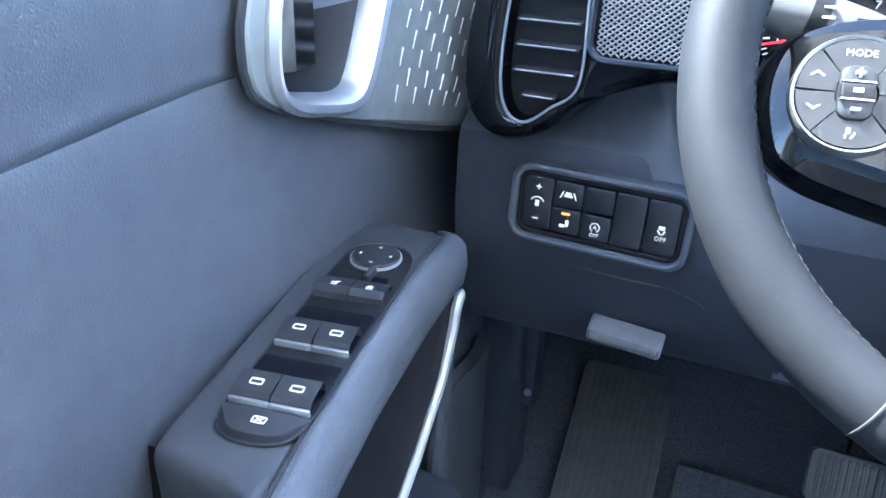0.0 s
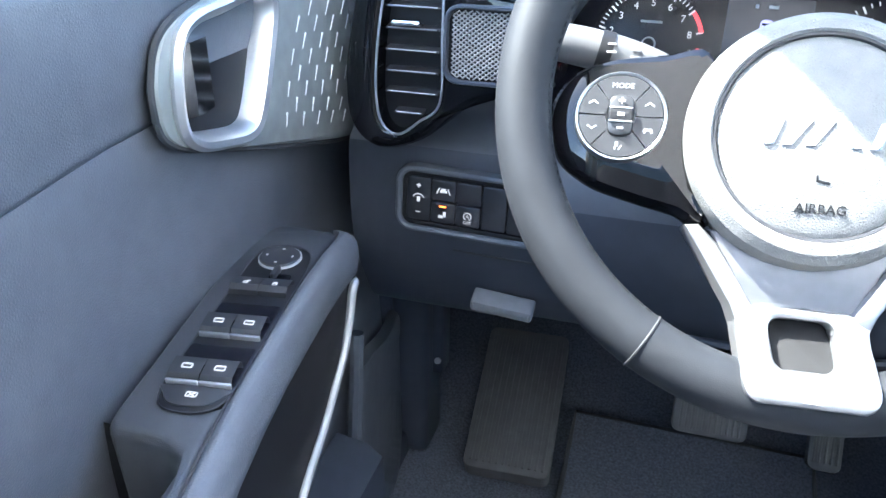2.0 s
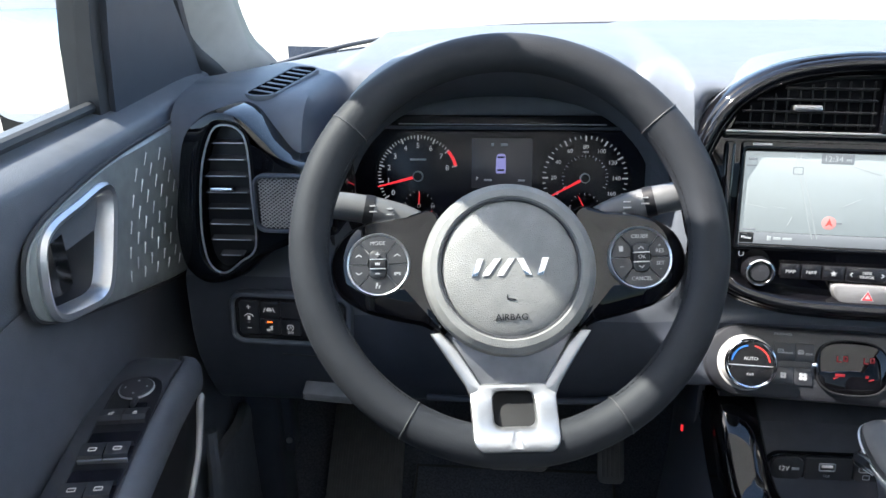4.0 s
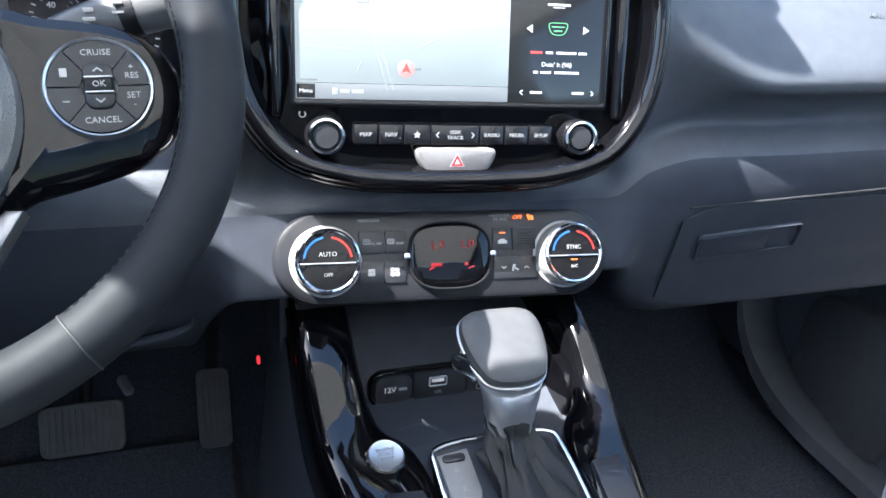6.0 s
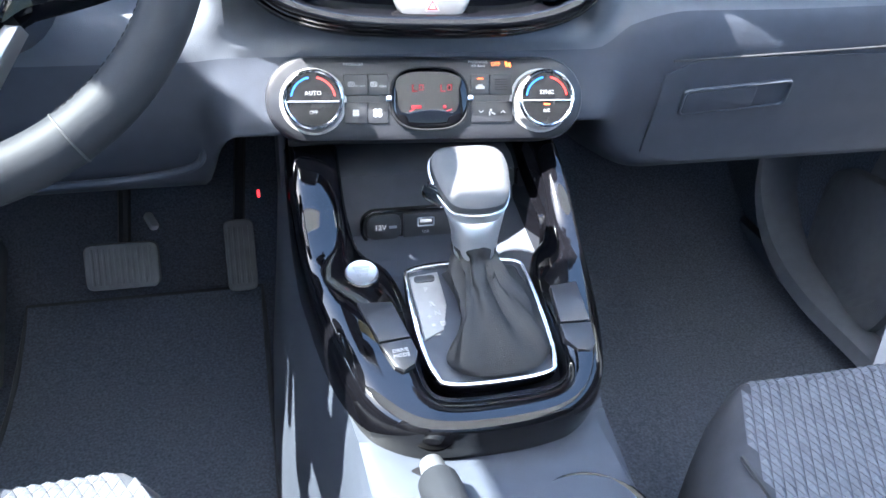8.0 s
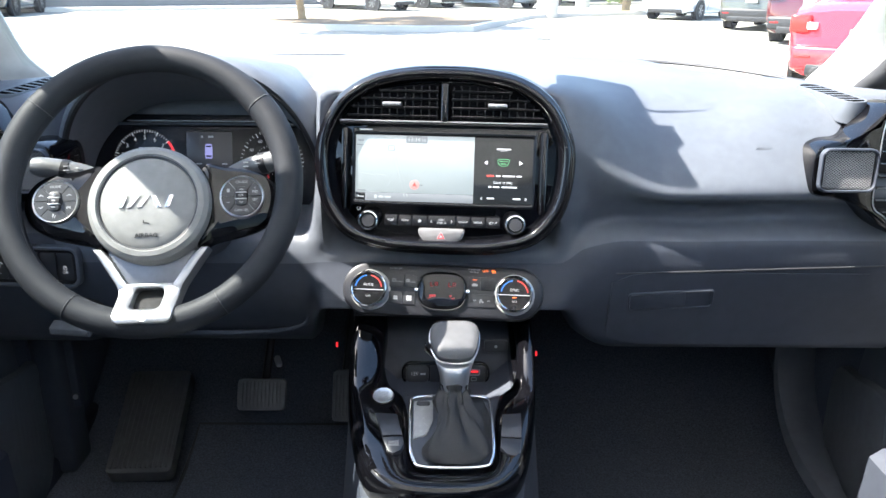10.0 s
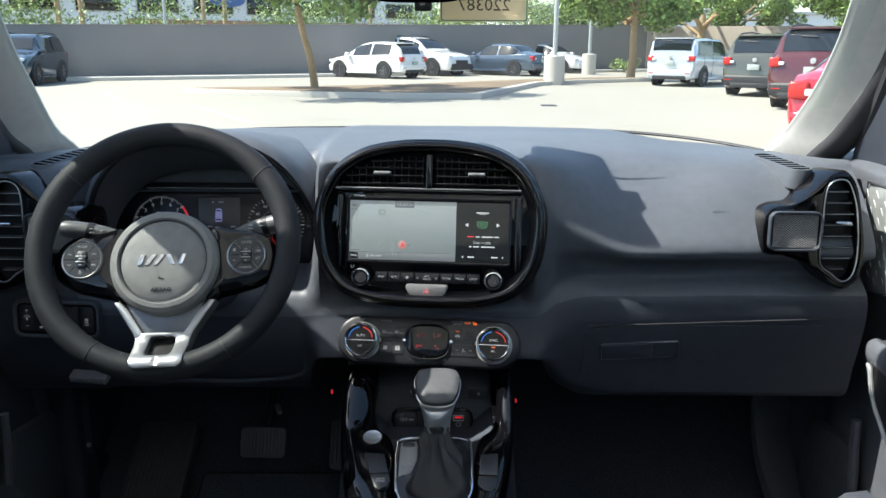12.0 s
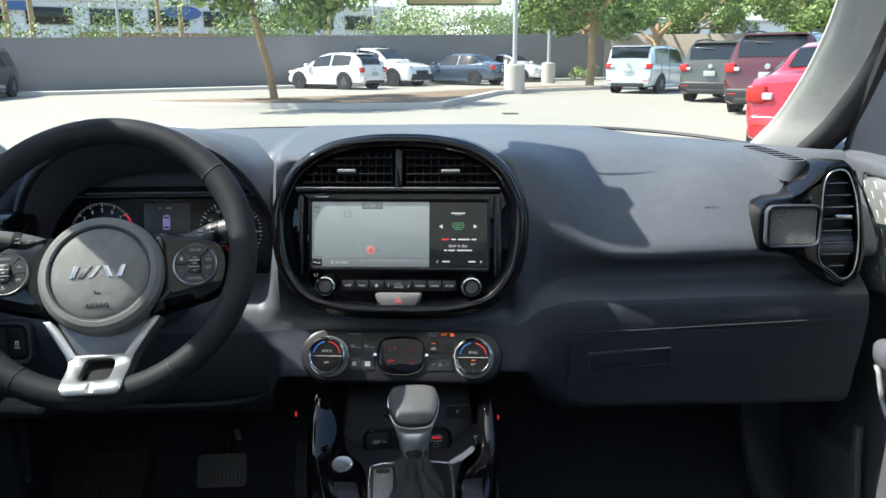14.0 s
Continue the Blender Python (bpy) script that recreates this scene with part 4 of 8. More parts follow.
# column behind the wheel with two stalks
COL = WH.inverted() @ face(-0.347, -0.177, 1.094, 20.8) @ pose(0, 0, 0, 0, 0, 2.6)
STALK = material("stalk_plastic", (0.10, 0.102, 0.106), 0.42, bump=0.05, bump_scale=1500)
part("column_shroud", grid([[COL @ Vector((0.044 * k * math.cos(a), -0.016 + 0.040 * k * math.sin(a), z)) for a in np.linspace(0, 2 * math.pi, 25)[:-1]] for z, k in ((-0.060, 0.8), (-0.065, 1.0), (-0.12, 1.1), (-0.32, 1.15))], close=True, cap=True), PANEL, wheel)
for s in (-1, 1):
    path = spline([(s * 0.05, 0.020, -0.085), (s * 0.09, 0.042, -0.082), (s * 0.125, 0.052, -0.076), (s * 0.162, 0.058, -0.070)], 14)
    st = part("stalk", tube([COL @ p for p in path], [0.010, 0.0105, 0.011, 0.0115, 0.012, 0.0122, 0.0124, 0.0126, 0.0128, 0.0128, 0.0128, 0.0126, 0.0120, 0.010], 16), STALK, wheel, "control stalk behind the wheel")
    part("stalk_collar", tube([COL @ path[8], COL @ path[9]], 0.0136, 18), BLACK, st)
    for r in ((s * 0.103, 0.052, 0.005, 0.0011, 0), (s * 0.103, 0.047, 0.006, 0.0011, 0), (s * 0.118, 0.055, 0.005, 0.0011, 0), (s * 0.118, 0.050, 0.006, 0.0011, 0), (s * 0.146, 0.060, 0.005, 0.0012, 0), (s * 0.146, 0.055, 0.004, 0.0012, 0)):
        bm = bars([r], -0.0700, -0.0625)
        bm.transform(COL)
        part("stalk_mark", bm, WHITEINK, st)

# ---- instruments ----
CLU = face(-0.358, 0.121, 1.080, 14.0)
clu = thing("instrument_cluster", "dark instrument cluster with two red-needled dials", "instrument cluster", CLU)
DIAL = material("dial_black", (0.006, 0.006, 0.010), 0.25, spec=0.3)
part("back_panel", slab(rr(0.362, 0.150, 0.03, 6, 0, -0.010), -0.02, -0.004, 0.002), DIAL, clu)
part("brow", slab(rr(0.30, 0.004, 0.0015, 3, 0, 0.0505), -0.006, 0.004, 0.001), PANEL, clu)
part("brow_edge", slab(rr(0.235, 0.0012, 0.0005, 2, 0, 0.0545), -0.006, 0.010, 0.0004), GREYINK, clu)


def dial(cx, cy, r, a0, a1, n_major, n_minor, parent, mat=WHITEINK):
    bm = bmesh.new()
    total_ = (n_major - 1) * n_minor
    rects = []
    for i in range(total_ + 1):
        a = lerp(a0, a1, i / total_)
        major = i % n_minor == 0
        ln = r * (0.13 if major else 0.075)
        rects.append((cx + (r - ln / 2) * math.cos(radians(a)), cy + (r - ln / 2) * math.sin(radians(a)), ln, r * (0.032 if major else 0.020), a))
    return part("scale", bars(rects, -0.0045, -0.0036, bm), mat, parent)


def needle(cx, cy, ln, a, parent):
    w = ln * 0.028
    part("needle", slab([Vector(p) for p in ((ln, -w * 0.5), (ln, w * 0.5), (0, w * 1.4), (-ln * 0.05, 0), (0, -w * 1.4))], -0.003, -0.0022, 0.0002, pose(cx, cy, 0, 0, 0, a)), REDINK, parent, "red needle")
    part("needle_hub", lathe([(ln * 0.13, -0.004), (ln * 0.13, -0.001), (ln * 0.10, 0.0)], 20, pose(cx, cy, 0)), GREYINK, parent)
    part("needle_cap", lathe([(ln * 0.11, -0.004), (ln * 0.10, -0.0004), (0, -0.0002)], 20, pose(cx, cy, 0)), BLACK, parent)


tach = part("tachometer", lathe([(0.0, -0.0042), (0.050, -0.0042), (0.0505, -0.0038)], 48, pose(-0.0965, -0.006, 0)), DIAL, clu)
dial(-0.0965, -0.006, 0.0475, 214, 16, 9, 5, tach)
for i in range(9):
    a = radians(lerp(214, 16, i / 8))
    lettering(str(i), 0.0088, pose(-0.0965 + 0.0355 * math.cos(a), -0.006 + 0.0355 * math.sin(a), -0.0036), WHITEINK, tach, "dial_number")
part("red_zone", arc_band(0.0440, 0.0475, 16, 40, -0.0042, -0.0034, 10, -0.0965, -0.006), REDINK, tach)
part("unit_bar", bars([(-0.0965, 0.0135, 0.019, 0.0022, 0)], -0.0044, -0.0036), GREYINK, tach)
needle(-0.0965, -0.006, 0.049, 195, tach)
speed = part("speedometer", lathe([(0.0, -0.0042), (0.051, -0.0042), (0.0515, -0.0038)], 48, pose(0.0965, -0.006, 0)), DIAL, clu)
dial(0.0965, -0.006, 0.0485, 210, -30, 9, 4, speed)
dial(0.0965, -0.006, 0.0265, 205, -25, 9, 3, speed, GREYINK)
for i in range(9):
    a = radians(lerp(210, -30, i / 8))
    lettering(str(20 * i), 0.0068, pose(0.0965 + 0.0355 * math.cos(a), -0.006 + 0.0355 * math.sin(a), -0.0036), WHITEINK, speed, "dial_number")
lettering("MPH", 0.0034, pose(0.0965, 0.0235, -0.0036), WHITEINK, speed)
needle(0.0965, -0.006, 0.045, 209, speed)
for cx, lo, hi, a in ((-0.0955, "C", "H", 88), (0.0970, "E", "F", 118)):
    g = part("small_gauge", lathe([(0.0, -0.0040), (0.0185, -0.0040)], 32, pose(cx, -0.0405, 0)), DIAL, clu)
    dial(cx, -0.0405, 0.0175, 170, 10, 5, 2, g)
    lettering(lo, 0.0058, pose(cx - 0.0165, -0.0415, -0.0036), WHITEINK, g)
    lettering(hi, 0.0058, pose(cx + 0.0165, -0.0415, -0.0036), WHITEINK, g)
    needle(cx, -0.0405, 0.0165, a, g)
mid = part("info_display", slab(rr(0.070, 0.058, 0.001, 2, 0.001, 0.010), -0.006, -0.0038, 0.0004), glow("info_display_grey", (0.012, 0.013, 0.017), 0.3), clu, "small grey display with a car symbol")
VIOLET = glow("car_symbol", (0.24, 0.24, 0.52), 0.22)
part("car_symbol", slab(soft_outline([(-0.0055, 0.0000), (-0.0055, 0.0155), (-0.0035, 0.0205), (0.0035, 0.0205), (0.0055, 0.0155), (0.0055, 0.0000), (0.0030, -0.0015), (-0.0030, -0.0015)], 32), -0.0040, -0.0034, 0.0002), VIOLET, mid)
part("car_symbol_glass", bars([(0, 0.0170, 0.008, 0.0020, 0), (0, 0.0022, 0.008, 0.0022, 0)], -0.0040, -0.0032), DIAL, mid)
lettering("P", 0.0062, pose(-0.0275, -0.0085, -0.0036), WHITEINK, mid)
for q in ((-0.0100, 0.0315, 0.003, 0.0034, 0), (0.0035, 0.0315, 0.008, 0.0030, 0), (-0.0150, -0.0095, 0.009, 0.0022, 0), (0.0240, -0.0095, 0.008, 0.0022, 0)):
    part("info_bar", bars([q], -0.0040, -0.0035), GREYINK, mid)

# ---- side air vents with the small loudspeakers ----
VENT_R = [(.495, 1.080), (.496, 1.128), (.515, 1.142), (.545, 1.147), (.566, 1.168), (.590, 1.190), (.612, 1.193), (.630, 1.170), (.642, 1.120), (.648, 1.075), (.643, 1.035), (.622, 1.016), (.598, 1.026), (.563, 1.054), (.530, 1.066), (.508, 1.068)]


def side_vent(s):
    v = thing("side_air_vent", "gloss black side air vent with a mesh loudspeaker", "air vent", (face(0.582, -0.005, 1.099, 5.0) if s > 0 else face(-0.589, -0.030, 1.095, 5.0)) @ Matrix.Diagonal((1.023, 1.023, 1.023, 1) if s > 0 else (1, 1, 1, 1)), "side vents")
    rel = [(s * (x - 0.57 + (0.016 * smooth01((x - 0.6) / 0.03) if s < 0 else 0)), z - 1.105) for x, z in VENT_R]
    o = soft_outline(rel, 80)
    part("back_plate", slab(offset(o, -0.002), -0.085, -0.012, 0.002), BLACK, v)
    tear = [(s * (x - 0.57), z - 1.105) for x, z in ((.588, 1.172), (.602, 1.179), (.615, 1.172), (.628, 1.135), (.634, 1.080), (.631, 1.044), (.618, 1.032), (.600, 1.044), (.584, 1.060), (.584, 1.110), (.584, 1.150))]
    inner = soft_outline(tear, 80)
    k0 = min(range(80), key=lambda i: (inner[i] - o[0]).length)
    best = min(range(80), key=lambda k: sum((inner[(i + k) % 80] - o[i]).length for i in range(0, 80, 4)))
    inner = [inner[(i + best) % 80] for i in range(80)]
    part("bezel", frame_slab(o, inner, -0.070, 0.004, 0.007, zin=-0.030), GLOSS, v)
    part("bezel_line", tube([Vector((p.x, p.y, 0.0035)) for p in offset(inner, 0.0022)], 0.0011, 6, True), SILVER, v, "thin bright inner line")
    for i in range(8):
        z = 1.046 + 0.0165 * i
        xa = 0.586 if z > 1.06 else 0.598
        xb = 0.630 - max(0, (z - 1.13)) * 0.35 - (0.008 if z < 1.05 else 0)
        part("slat", grid([[Vector((s * (x - 0.57), z - 1.105 + dz, w)) for w, dz in ((-0.002, 0.0), (-0.002, 0.0016), (-0.018, 0.0050), (-0.018, 0.0034))] for x in np.linspace(xa, xb, 5)], close=True, cap=True), BUTTON, v)
        part("slat_edge", tube([(s * (xa - 0.57 + 0.002), z - 1.105 + 0.0012, -0.0018), (s * (xb - 0.57 - 0.002), z - 1.105 + 0.0012, -0.0018)], 0.0006, 5), GREYINK, v)
    fin = bmesh.new()
    for x in np.linspace(0.592, 0.626, 5):
        slab(rr(0.0012, 0.115, 0.0004, 1, s * (x - 0.57), -0.005), -0.033, -0.018, 0.0003, None, fin)
    part("guide_vanes", fin, BLACK, v)
    part("vent_tab", slab(rr(0.024, 0.0050, 0.002, 3, s * (0.611 - 0.57), 0.0125), -0.004, 0.007, 0.0018), CHROME, v, "chrome slider tab")
    # loudspeaker
    sp = part("speaker", frame_slab(rr(0.078, 0.059, 0.012, 6, s * (0.540 - 0.57), 0.000), rr(0.071, 0.052, 0.010, 6, s * (0.540 - 0.57), 0.000), -0.006, 0.012, 0.0025), PANEL, v, "grey rounded loudspeaker frame")
    part("speaker_back", slab(rr(0.072, 0.053, 0.010, 5, s * (0.540 - 0.57), 0), -0.006, 0.0065, 0.001), BLACK, sp)
    mesh = bmesh.new()
    for i in range(-24, 25):
        for sg in (-1, 1):
            pts = []
            for q in np.linspace(-0.04, 0.04, 33):
                x, y = q, sg * q * 0.75 + i * 0.0035
                if abs(x) < 0.0345 and abs(y) < 0.0255 and (max(0, abs(x) - 0.0255) ** 2 + max(0, abs(y) - 0.0165) ** 2) < 0.0095 ** 2:
                    pts.append((x + s * (0.540 - 0.57), y, 0.0078 + 0.0004 * sg))
            if len(pts) > 1:
                tube([pts[0], pts[-1]], 0.00062, 4, bm=mesh)
    part("mesh_grille", mesh, material("speaker_mesh_grey", (0.30, 0.30, 0.30), 0.45, metal=0.3), sp, "woven grey metal mesh")
    return v


side_vent(-1)
side_vent(1)

# demister outlets on top of the dash
def demister(s):
    m = Matrix.Translation((0.571 if s > 0 else -0.600, 0.108, 1.1872)) @ pose(0, 0, 0, 5, 0, 0) @ pose(0, 0, 0, 0, 0, s * 104)
    d = thing("demister_outlet", "black slotted demister outlet in the dash top", "air vent", m, "demisters")
    part("surround", frame_slab(rr(0.124, 0.038, 0.018, 6), rr(0.114, 0.031, 0.012, 6), -0.03, 0.0014, 0.0012), SOFT, d)
    part("recess", slab(rr(0.116, 0.033, 0.012, 5), -0.014, 0.0004, 0.0003), OPENING, d)
    for i in range(7):
        part("rib", slab(V2([(-0.0425 + 0.0142 * i + a, b) for a, b in ((-0.0050, -0.0135), (-0.0005, -0.0135), (0.0050, 0.0135), (0.0005, 0.0135))]), -0.008, 0.0009, 0.0003), SOFT, d)


demister(-1)
demister(1)
wall_pts = [p for p in spline([(0, a, b) for a, b in dash_profile(0.456)], 200) if 1.10 < p.z < 1.14]
lean_ = math.degrees(math.atan2(wall_pts[0].z - wall_pts[-1].z, wall_pts[0].y - wall_pts[-1].y))
side_y = [min((p for p in spline([(0, a, b) for a, b in dash_profile(x)], 200) if p.y < 0.3), key=lambda p: abs(p.z - 1.119)).y for x in (0.44, 0.472)]
turn_ = math.degrees(math.atan2(side_y[1] - side_y[0], 0.032))
mid_p = min(wall_pts, key=lambda p: abs(p.z - 1.119))
lettering("AIRBAG", 0.0085, Matrix.Translation((0.456, mid_p.y, mid_p.z)) @ pose(0, 0, 0, 0, 0, turn_) @ pose(0, 0, 0, lean_, 0, 0), SOFT, dash, depth=0.0004)

# ---- switch bank beside the column ----
SWB = face(-0.583, -0.006, 0.9495, 4.0) @ pose(0, 0, 0, 0, 0, -1.5)
swb = thing("switch_bank", "black bank of driver switches with white symbols", "switches", SWB)
part("surround", frame_slab(rr(0.136, 0.062, 0.016, 6), rr(0.124, 0.050, 0.010, 6), -0.02, 0.005, 0.003), SOFT, swb)
part("inner_frame", frame_slab(rr(0.125, 0.051, 0.010, 6), rr(0.117, 0.042, 0.007, 6), -0.02, 0.001, 0.001), BLACK, swb)
part("backing", slab(rr(0.119, 0.044, 0.007, 5), -0.02, -0.006, 0.001), BLACK, swb)
for cx, cy, w, h, tag in ((-0.0470, 0, 0.0225, 0.041, "dim"), (-0.0240, 0.0105, 0.0225, 0.0195, "lane"), (-0.0010, 0.0105, 0.0225, 0.0195, ""), (-0.0240, -0.0105, 0.0225, 0.0195, "lamp"), (-0.0010, -0.0105, 0.0225, 0.0195, "stop"), (0.0222, 0, 0.0225, 0.041, ""), (0.0462, 0, 0.0235, 0.041, "esc")):
    key = part("switch", slab(rr(w, h, 0.0022, 3, cx, cy), -0.012, 0.0008, 0.0014), BUTTON, swb)
    if tag == "dim":
        part("marks", bars([(cx, 0.0125, 0.0042, 0.0009, 0), (cx, 0.0125, 0.0009, 0.0042, 0), (cx, -0.0125, 0.0042, 0.0009, 0), (cx, -0.0005, 0.0030, 0.0048, 0)], 0.0006, 0.0012), WHITEINK, key)
        part("arc_mark", arc_band(0.0050, 0.0059, 25, 155, 0.0006, 0.0012, 12, cx, -0.001), WHITEINK, key)
    elif tag == "lane":
        part("marks", bars([(cx, cy + 0.0012, 0.0042, 0.0016, 0), (cx, cy - 0.0008, 0.0064, 0.0020, 0), (cx - 0.0050, cy - 0.0005, 0.0010, 0.0060, -22), (cx + 0.0050, cy - 0.0005, 0.0010, 0.0060, 22)], 0.0006, 0.0012), WHITEINK, key)
    elif tag == "lamp":
        part("lamp", bars([(cx, cy + 0.0062, 0.0062, 0.0015, 0)], 0.0006, 0.0013), AMBER, key)
        part("marks", bars([(cx + 0.0018, cy - 0.0010, 0.0026, 0.0050, 0), (cx - 0.0018, cy - 0.0035, 0.0040, 0.0026, 0)], 0.0006, 0.0012), WHITEINK, key)
    elif tag == "stop":
        part("arc_mark", arc_band(0.0030, 0.0038, -60, 240, 0.0006, 0.0012, 18, cx, cy + 0.0005), WHITEINK, key)
        lettering("A", 0.0046, pose(cx, cy + 0.0005, 0.0011), WHITEINK, key)
        lettering("OFF", 0.0040, pose(cx, cy - 0.0055, 0.0011), WHITEINK, key)
    elif tag == "esc":
        part("marks", bars([(cx, 0.0005, 0.0046, 0.0030, 0), (cx - 0.0016, -0.0030, 0.0012, 0.0036, 35), (cx + 0.0016, -0.0030, 0.0012, 0.0036, -35)], 0.0006, 0.0012), WHITEINK, key)
        lettering("OFF", 0.0048, pose(cx, -0.0080, 0.0011), WHITEINK, key)
# bonnet release and lower panel seam
rel = thing("bonnet_release", "dark grey bonnet release lever under the dash", "lever", face(-0.553, 0.012, 0.841, -14.0) @ pose(0, 0, 0, 0, 0, -5))
part("lever", slab(rr(0.060, 0.0135, 0.003, 4), -0.012, 0.008, 0.004), material("lever_grey", (0.19, 0.19, 0.20), 0.5), rel)
part("knee_panel_seam", tube(spline([(-0.60, 0.0035, 0.899), (-0.56, 0.004, 0.897), (-0.52, 0.0045, 0.896), (-0.498, 0.008, 0.885)], 16), 0.0009, 6), RUBBER, dash)
# panel frame to the right of the column
part("column_opening", tube(spline([(-0.44, 0.03, 0.83), (-0.30, 0.03, 0.83), (-0.215, 0.026, 0.842), (-0.198, 0.018, 0.87), (-0.192, 0.006, 0.92)], 30), 0.004, 8), PANEL, dash)

# glove box
gb = thing("glove_box", "dark glove box lid with a recessed pull", "glove box")
gl_face = lambda x, z: Vector((x, min(p.y for p in spline([(0, a, b) for a, b in dash_profile(x)], 92) if abs(p.z - z) < 0.012) - 0.0022, z))
rows = []
for x in np.linspace(0.245, 0.615, 15):
    k = 0.016 * smooth01((0.285 - x) / 0.04)
    front = [gl_face(x, z) + Vector((0, 0.001, 0)) for z in np.linspace(0.946 - k, 0.822 + k, 11)]
    rows.append([front[0] + Vector((0, 0.014, 0))] + front + [front[-1] + Vector((0, 0.014, 0))])
part("lid", grid(rows, close=True, cap=True), PANEL, gb, angle=45)
part("lid_edge", tube([gl_face(x, 0.944 + 0.014 * (x - 0.245) / 0.37) + Vector((0, 0.0015, 0)) for x in np.linspace(0.25, 0.64, 20)], 0.0011, 6), RUBBER, gb)
pm = face(0.333, gl_face(0.333, 0.901).y - 0.003, 0.901, -14)
part("pull_rim", frame_slab(rr(0.124, 0.032, 0.006, 4), rr(0.118, 0.027, 0.004, 4), -0.01, -0.0002, 0.0015, m=pm @ pose(0, 0, 0, 0, 0, 4)), PANEL, gb)
part("pull_flap", slab(rr(0.080, 0.026, 0.004, 4, -0.019, 0), -0.01, -0.0005, 0.001, pm @ pose(0, 0, 0, 0, 0, 4)), PANEL, gb)
part("pull_recess", slab(rr(0.038, 0.026, 0.004, 4, 0.040, 0), -0.01, -0.0060, 0.001, pm @ pose(0, 0, 0, 0, 0, 4)), BLACK, gb)

# ---- centre console ----
con = thing("centre_console", "dark centre console with gloss black trim round the shifter", "console")
CP = pose(0, -0.19, 0.7985, 13.5)      # its top plane, sloping down to the rear


def cz(y):
    return 0.7985 + (y + 0.19) * math.tan(radians(13.5))


# body: sides down to the floor, open tray at the front
rows = []
for y, hw, top in ((0.10, 0.130, 0.84), (0.02, 0.132, 0.842), (-0.06, 0.130, 0.822), (-0.14, 0.124, 0.800), (-0.20, 0.112, 0.782), (-0.26, 0.102, 0.766), (-0.33, 0.098, 0.757), (-0.45, 0.100, 0.752), (-0.70, 0.104, 0.752), (-0.95, 0.104, 0.752)):
    drop = 0.014 if y > -0.30 else 0.0
    ring = [(-hw - 0.030, 0.39), (-hw - 0.022, 0.55), (-hw - 0.010, 0.68), (-hw, top - 0.03), (-hw + 0.004, top - 0.012), (-hw + 0.014, top - drop)]
    mid_ = [(-hw * 0.5, top - drop * (4.2 if y > -0.09 else 1.6) + 0.002), (0, top - drop * (4.2 if y > -0.09 else 1.6) + 0.002)]
    full = ring + mid_ + [(-a, b) for a, b in (ring + mid_[:1])[::-1]]
    rows.append([Vector((a, y, b)) for a, b in full])
part("body", grid(rows, cap=True), PANEL, con)

# gloss U-shaped trim
U_half = [(0.128, 0.195), (0.129, 0.13), (0.126, 0.07), (0.117, 0.01), (0.104, -0.044), (0.090, -0.075), (0.066, -0.095), (0.035, -0.1035), (0, -0.1055)]
U_in = [(0.092, 0.195), (0.093, 0.13), (0.086, 0.090), (0.066, 0.066), (0.057, 0.030), (0.056, -0.020), (0.055, -0.050), (0.044, -0.065), (0, -0.068)]


def ribbon(out_half, in_half, shift=0.012):
    """Cross sections along a U, from the left tip round the back to the right tip."""
    o = [(-x, y) for x, y in out_half] + out_half[-2::-1]
    i_ = [(-x + shift, y) for x, y in in_half] + [(x + shift, y) for x, y in in_half[-2::-1]]
    o = [Vector((p.x, p.y)) for p in spline([(a, b, 0) for a, b in o], 65)]
    i_ = [Vector((p.x, p.y)) for p in spline([(a, b, 0) for a, b in i_], 65)]
    return o, i_


o_, i_ = ribbon(U_half, U_in)
rows = []
for a, b in zip(o_, i_):
    lift = 0.030 * smooth01((a.y - 0.05) / 0.14)          # the arms rise to the front
    z0 = 0.010 + lift
    rows.append([CP @ Vector((q.x, q.y, h)) for q, h in ((a, -0.045), (a.lerp(b, -0.02), -0.012 + lift * 0.8), (a.lerp(b, 0.03), z0 - 0.006), (a.lerp(b, 0.12), z0 - 0.0005), (a.lerp(b, 0.25), z0 + 0.001), (a.lerp(b, 0.6), z0 - 0.001), (a.lerp(b, 0.9), z0 - 0.006), (b, z0 - 0.012), (b, -0.012))])
part("gloss_trim", grid(rows, cap=False), GLOSS, con, "piano black trim", angle=50)
# front ends of the arms
for s in (-1, 1):
    prof = [(0.075, 0.816), (0.055, 0.862), (0.012, 0.857), (-0.02, 0.842), (-0.055, 0.830), (-0.085, 0.822), (-0.085, 0.785), (0.0, 0.775), (0.075, 0.775)]
    rows = [[Vector((s * x, p.y, p.z)) for p in spline([(0, a, b) for a, b in prof], 45, True)] for x in (0.1275, 0.1265, 0.120, 0.106, 0.100, 0.0985)]
    for r, k in zip(rows, (0.985, 1, 1, 1, 1, 0.985)):
        c = sum(r, Vector()) / len(r)
        for j, p in enumerate(r):
            r[j] = c + (p - c) * k
    part("arm", grid(rows, close=True, cap=True), GLOSS, con, "rising gloss black arm")
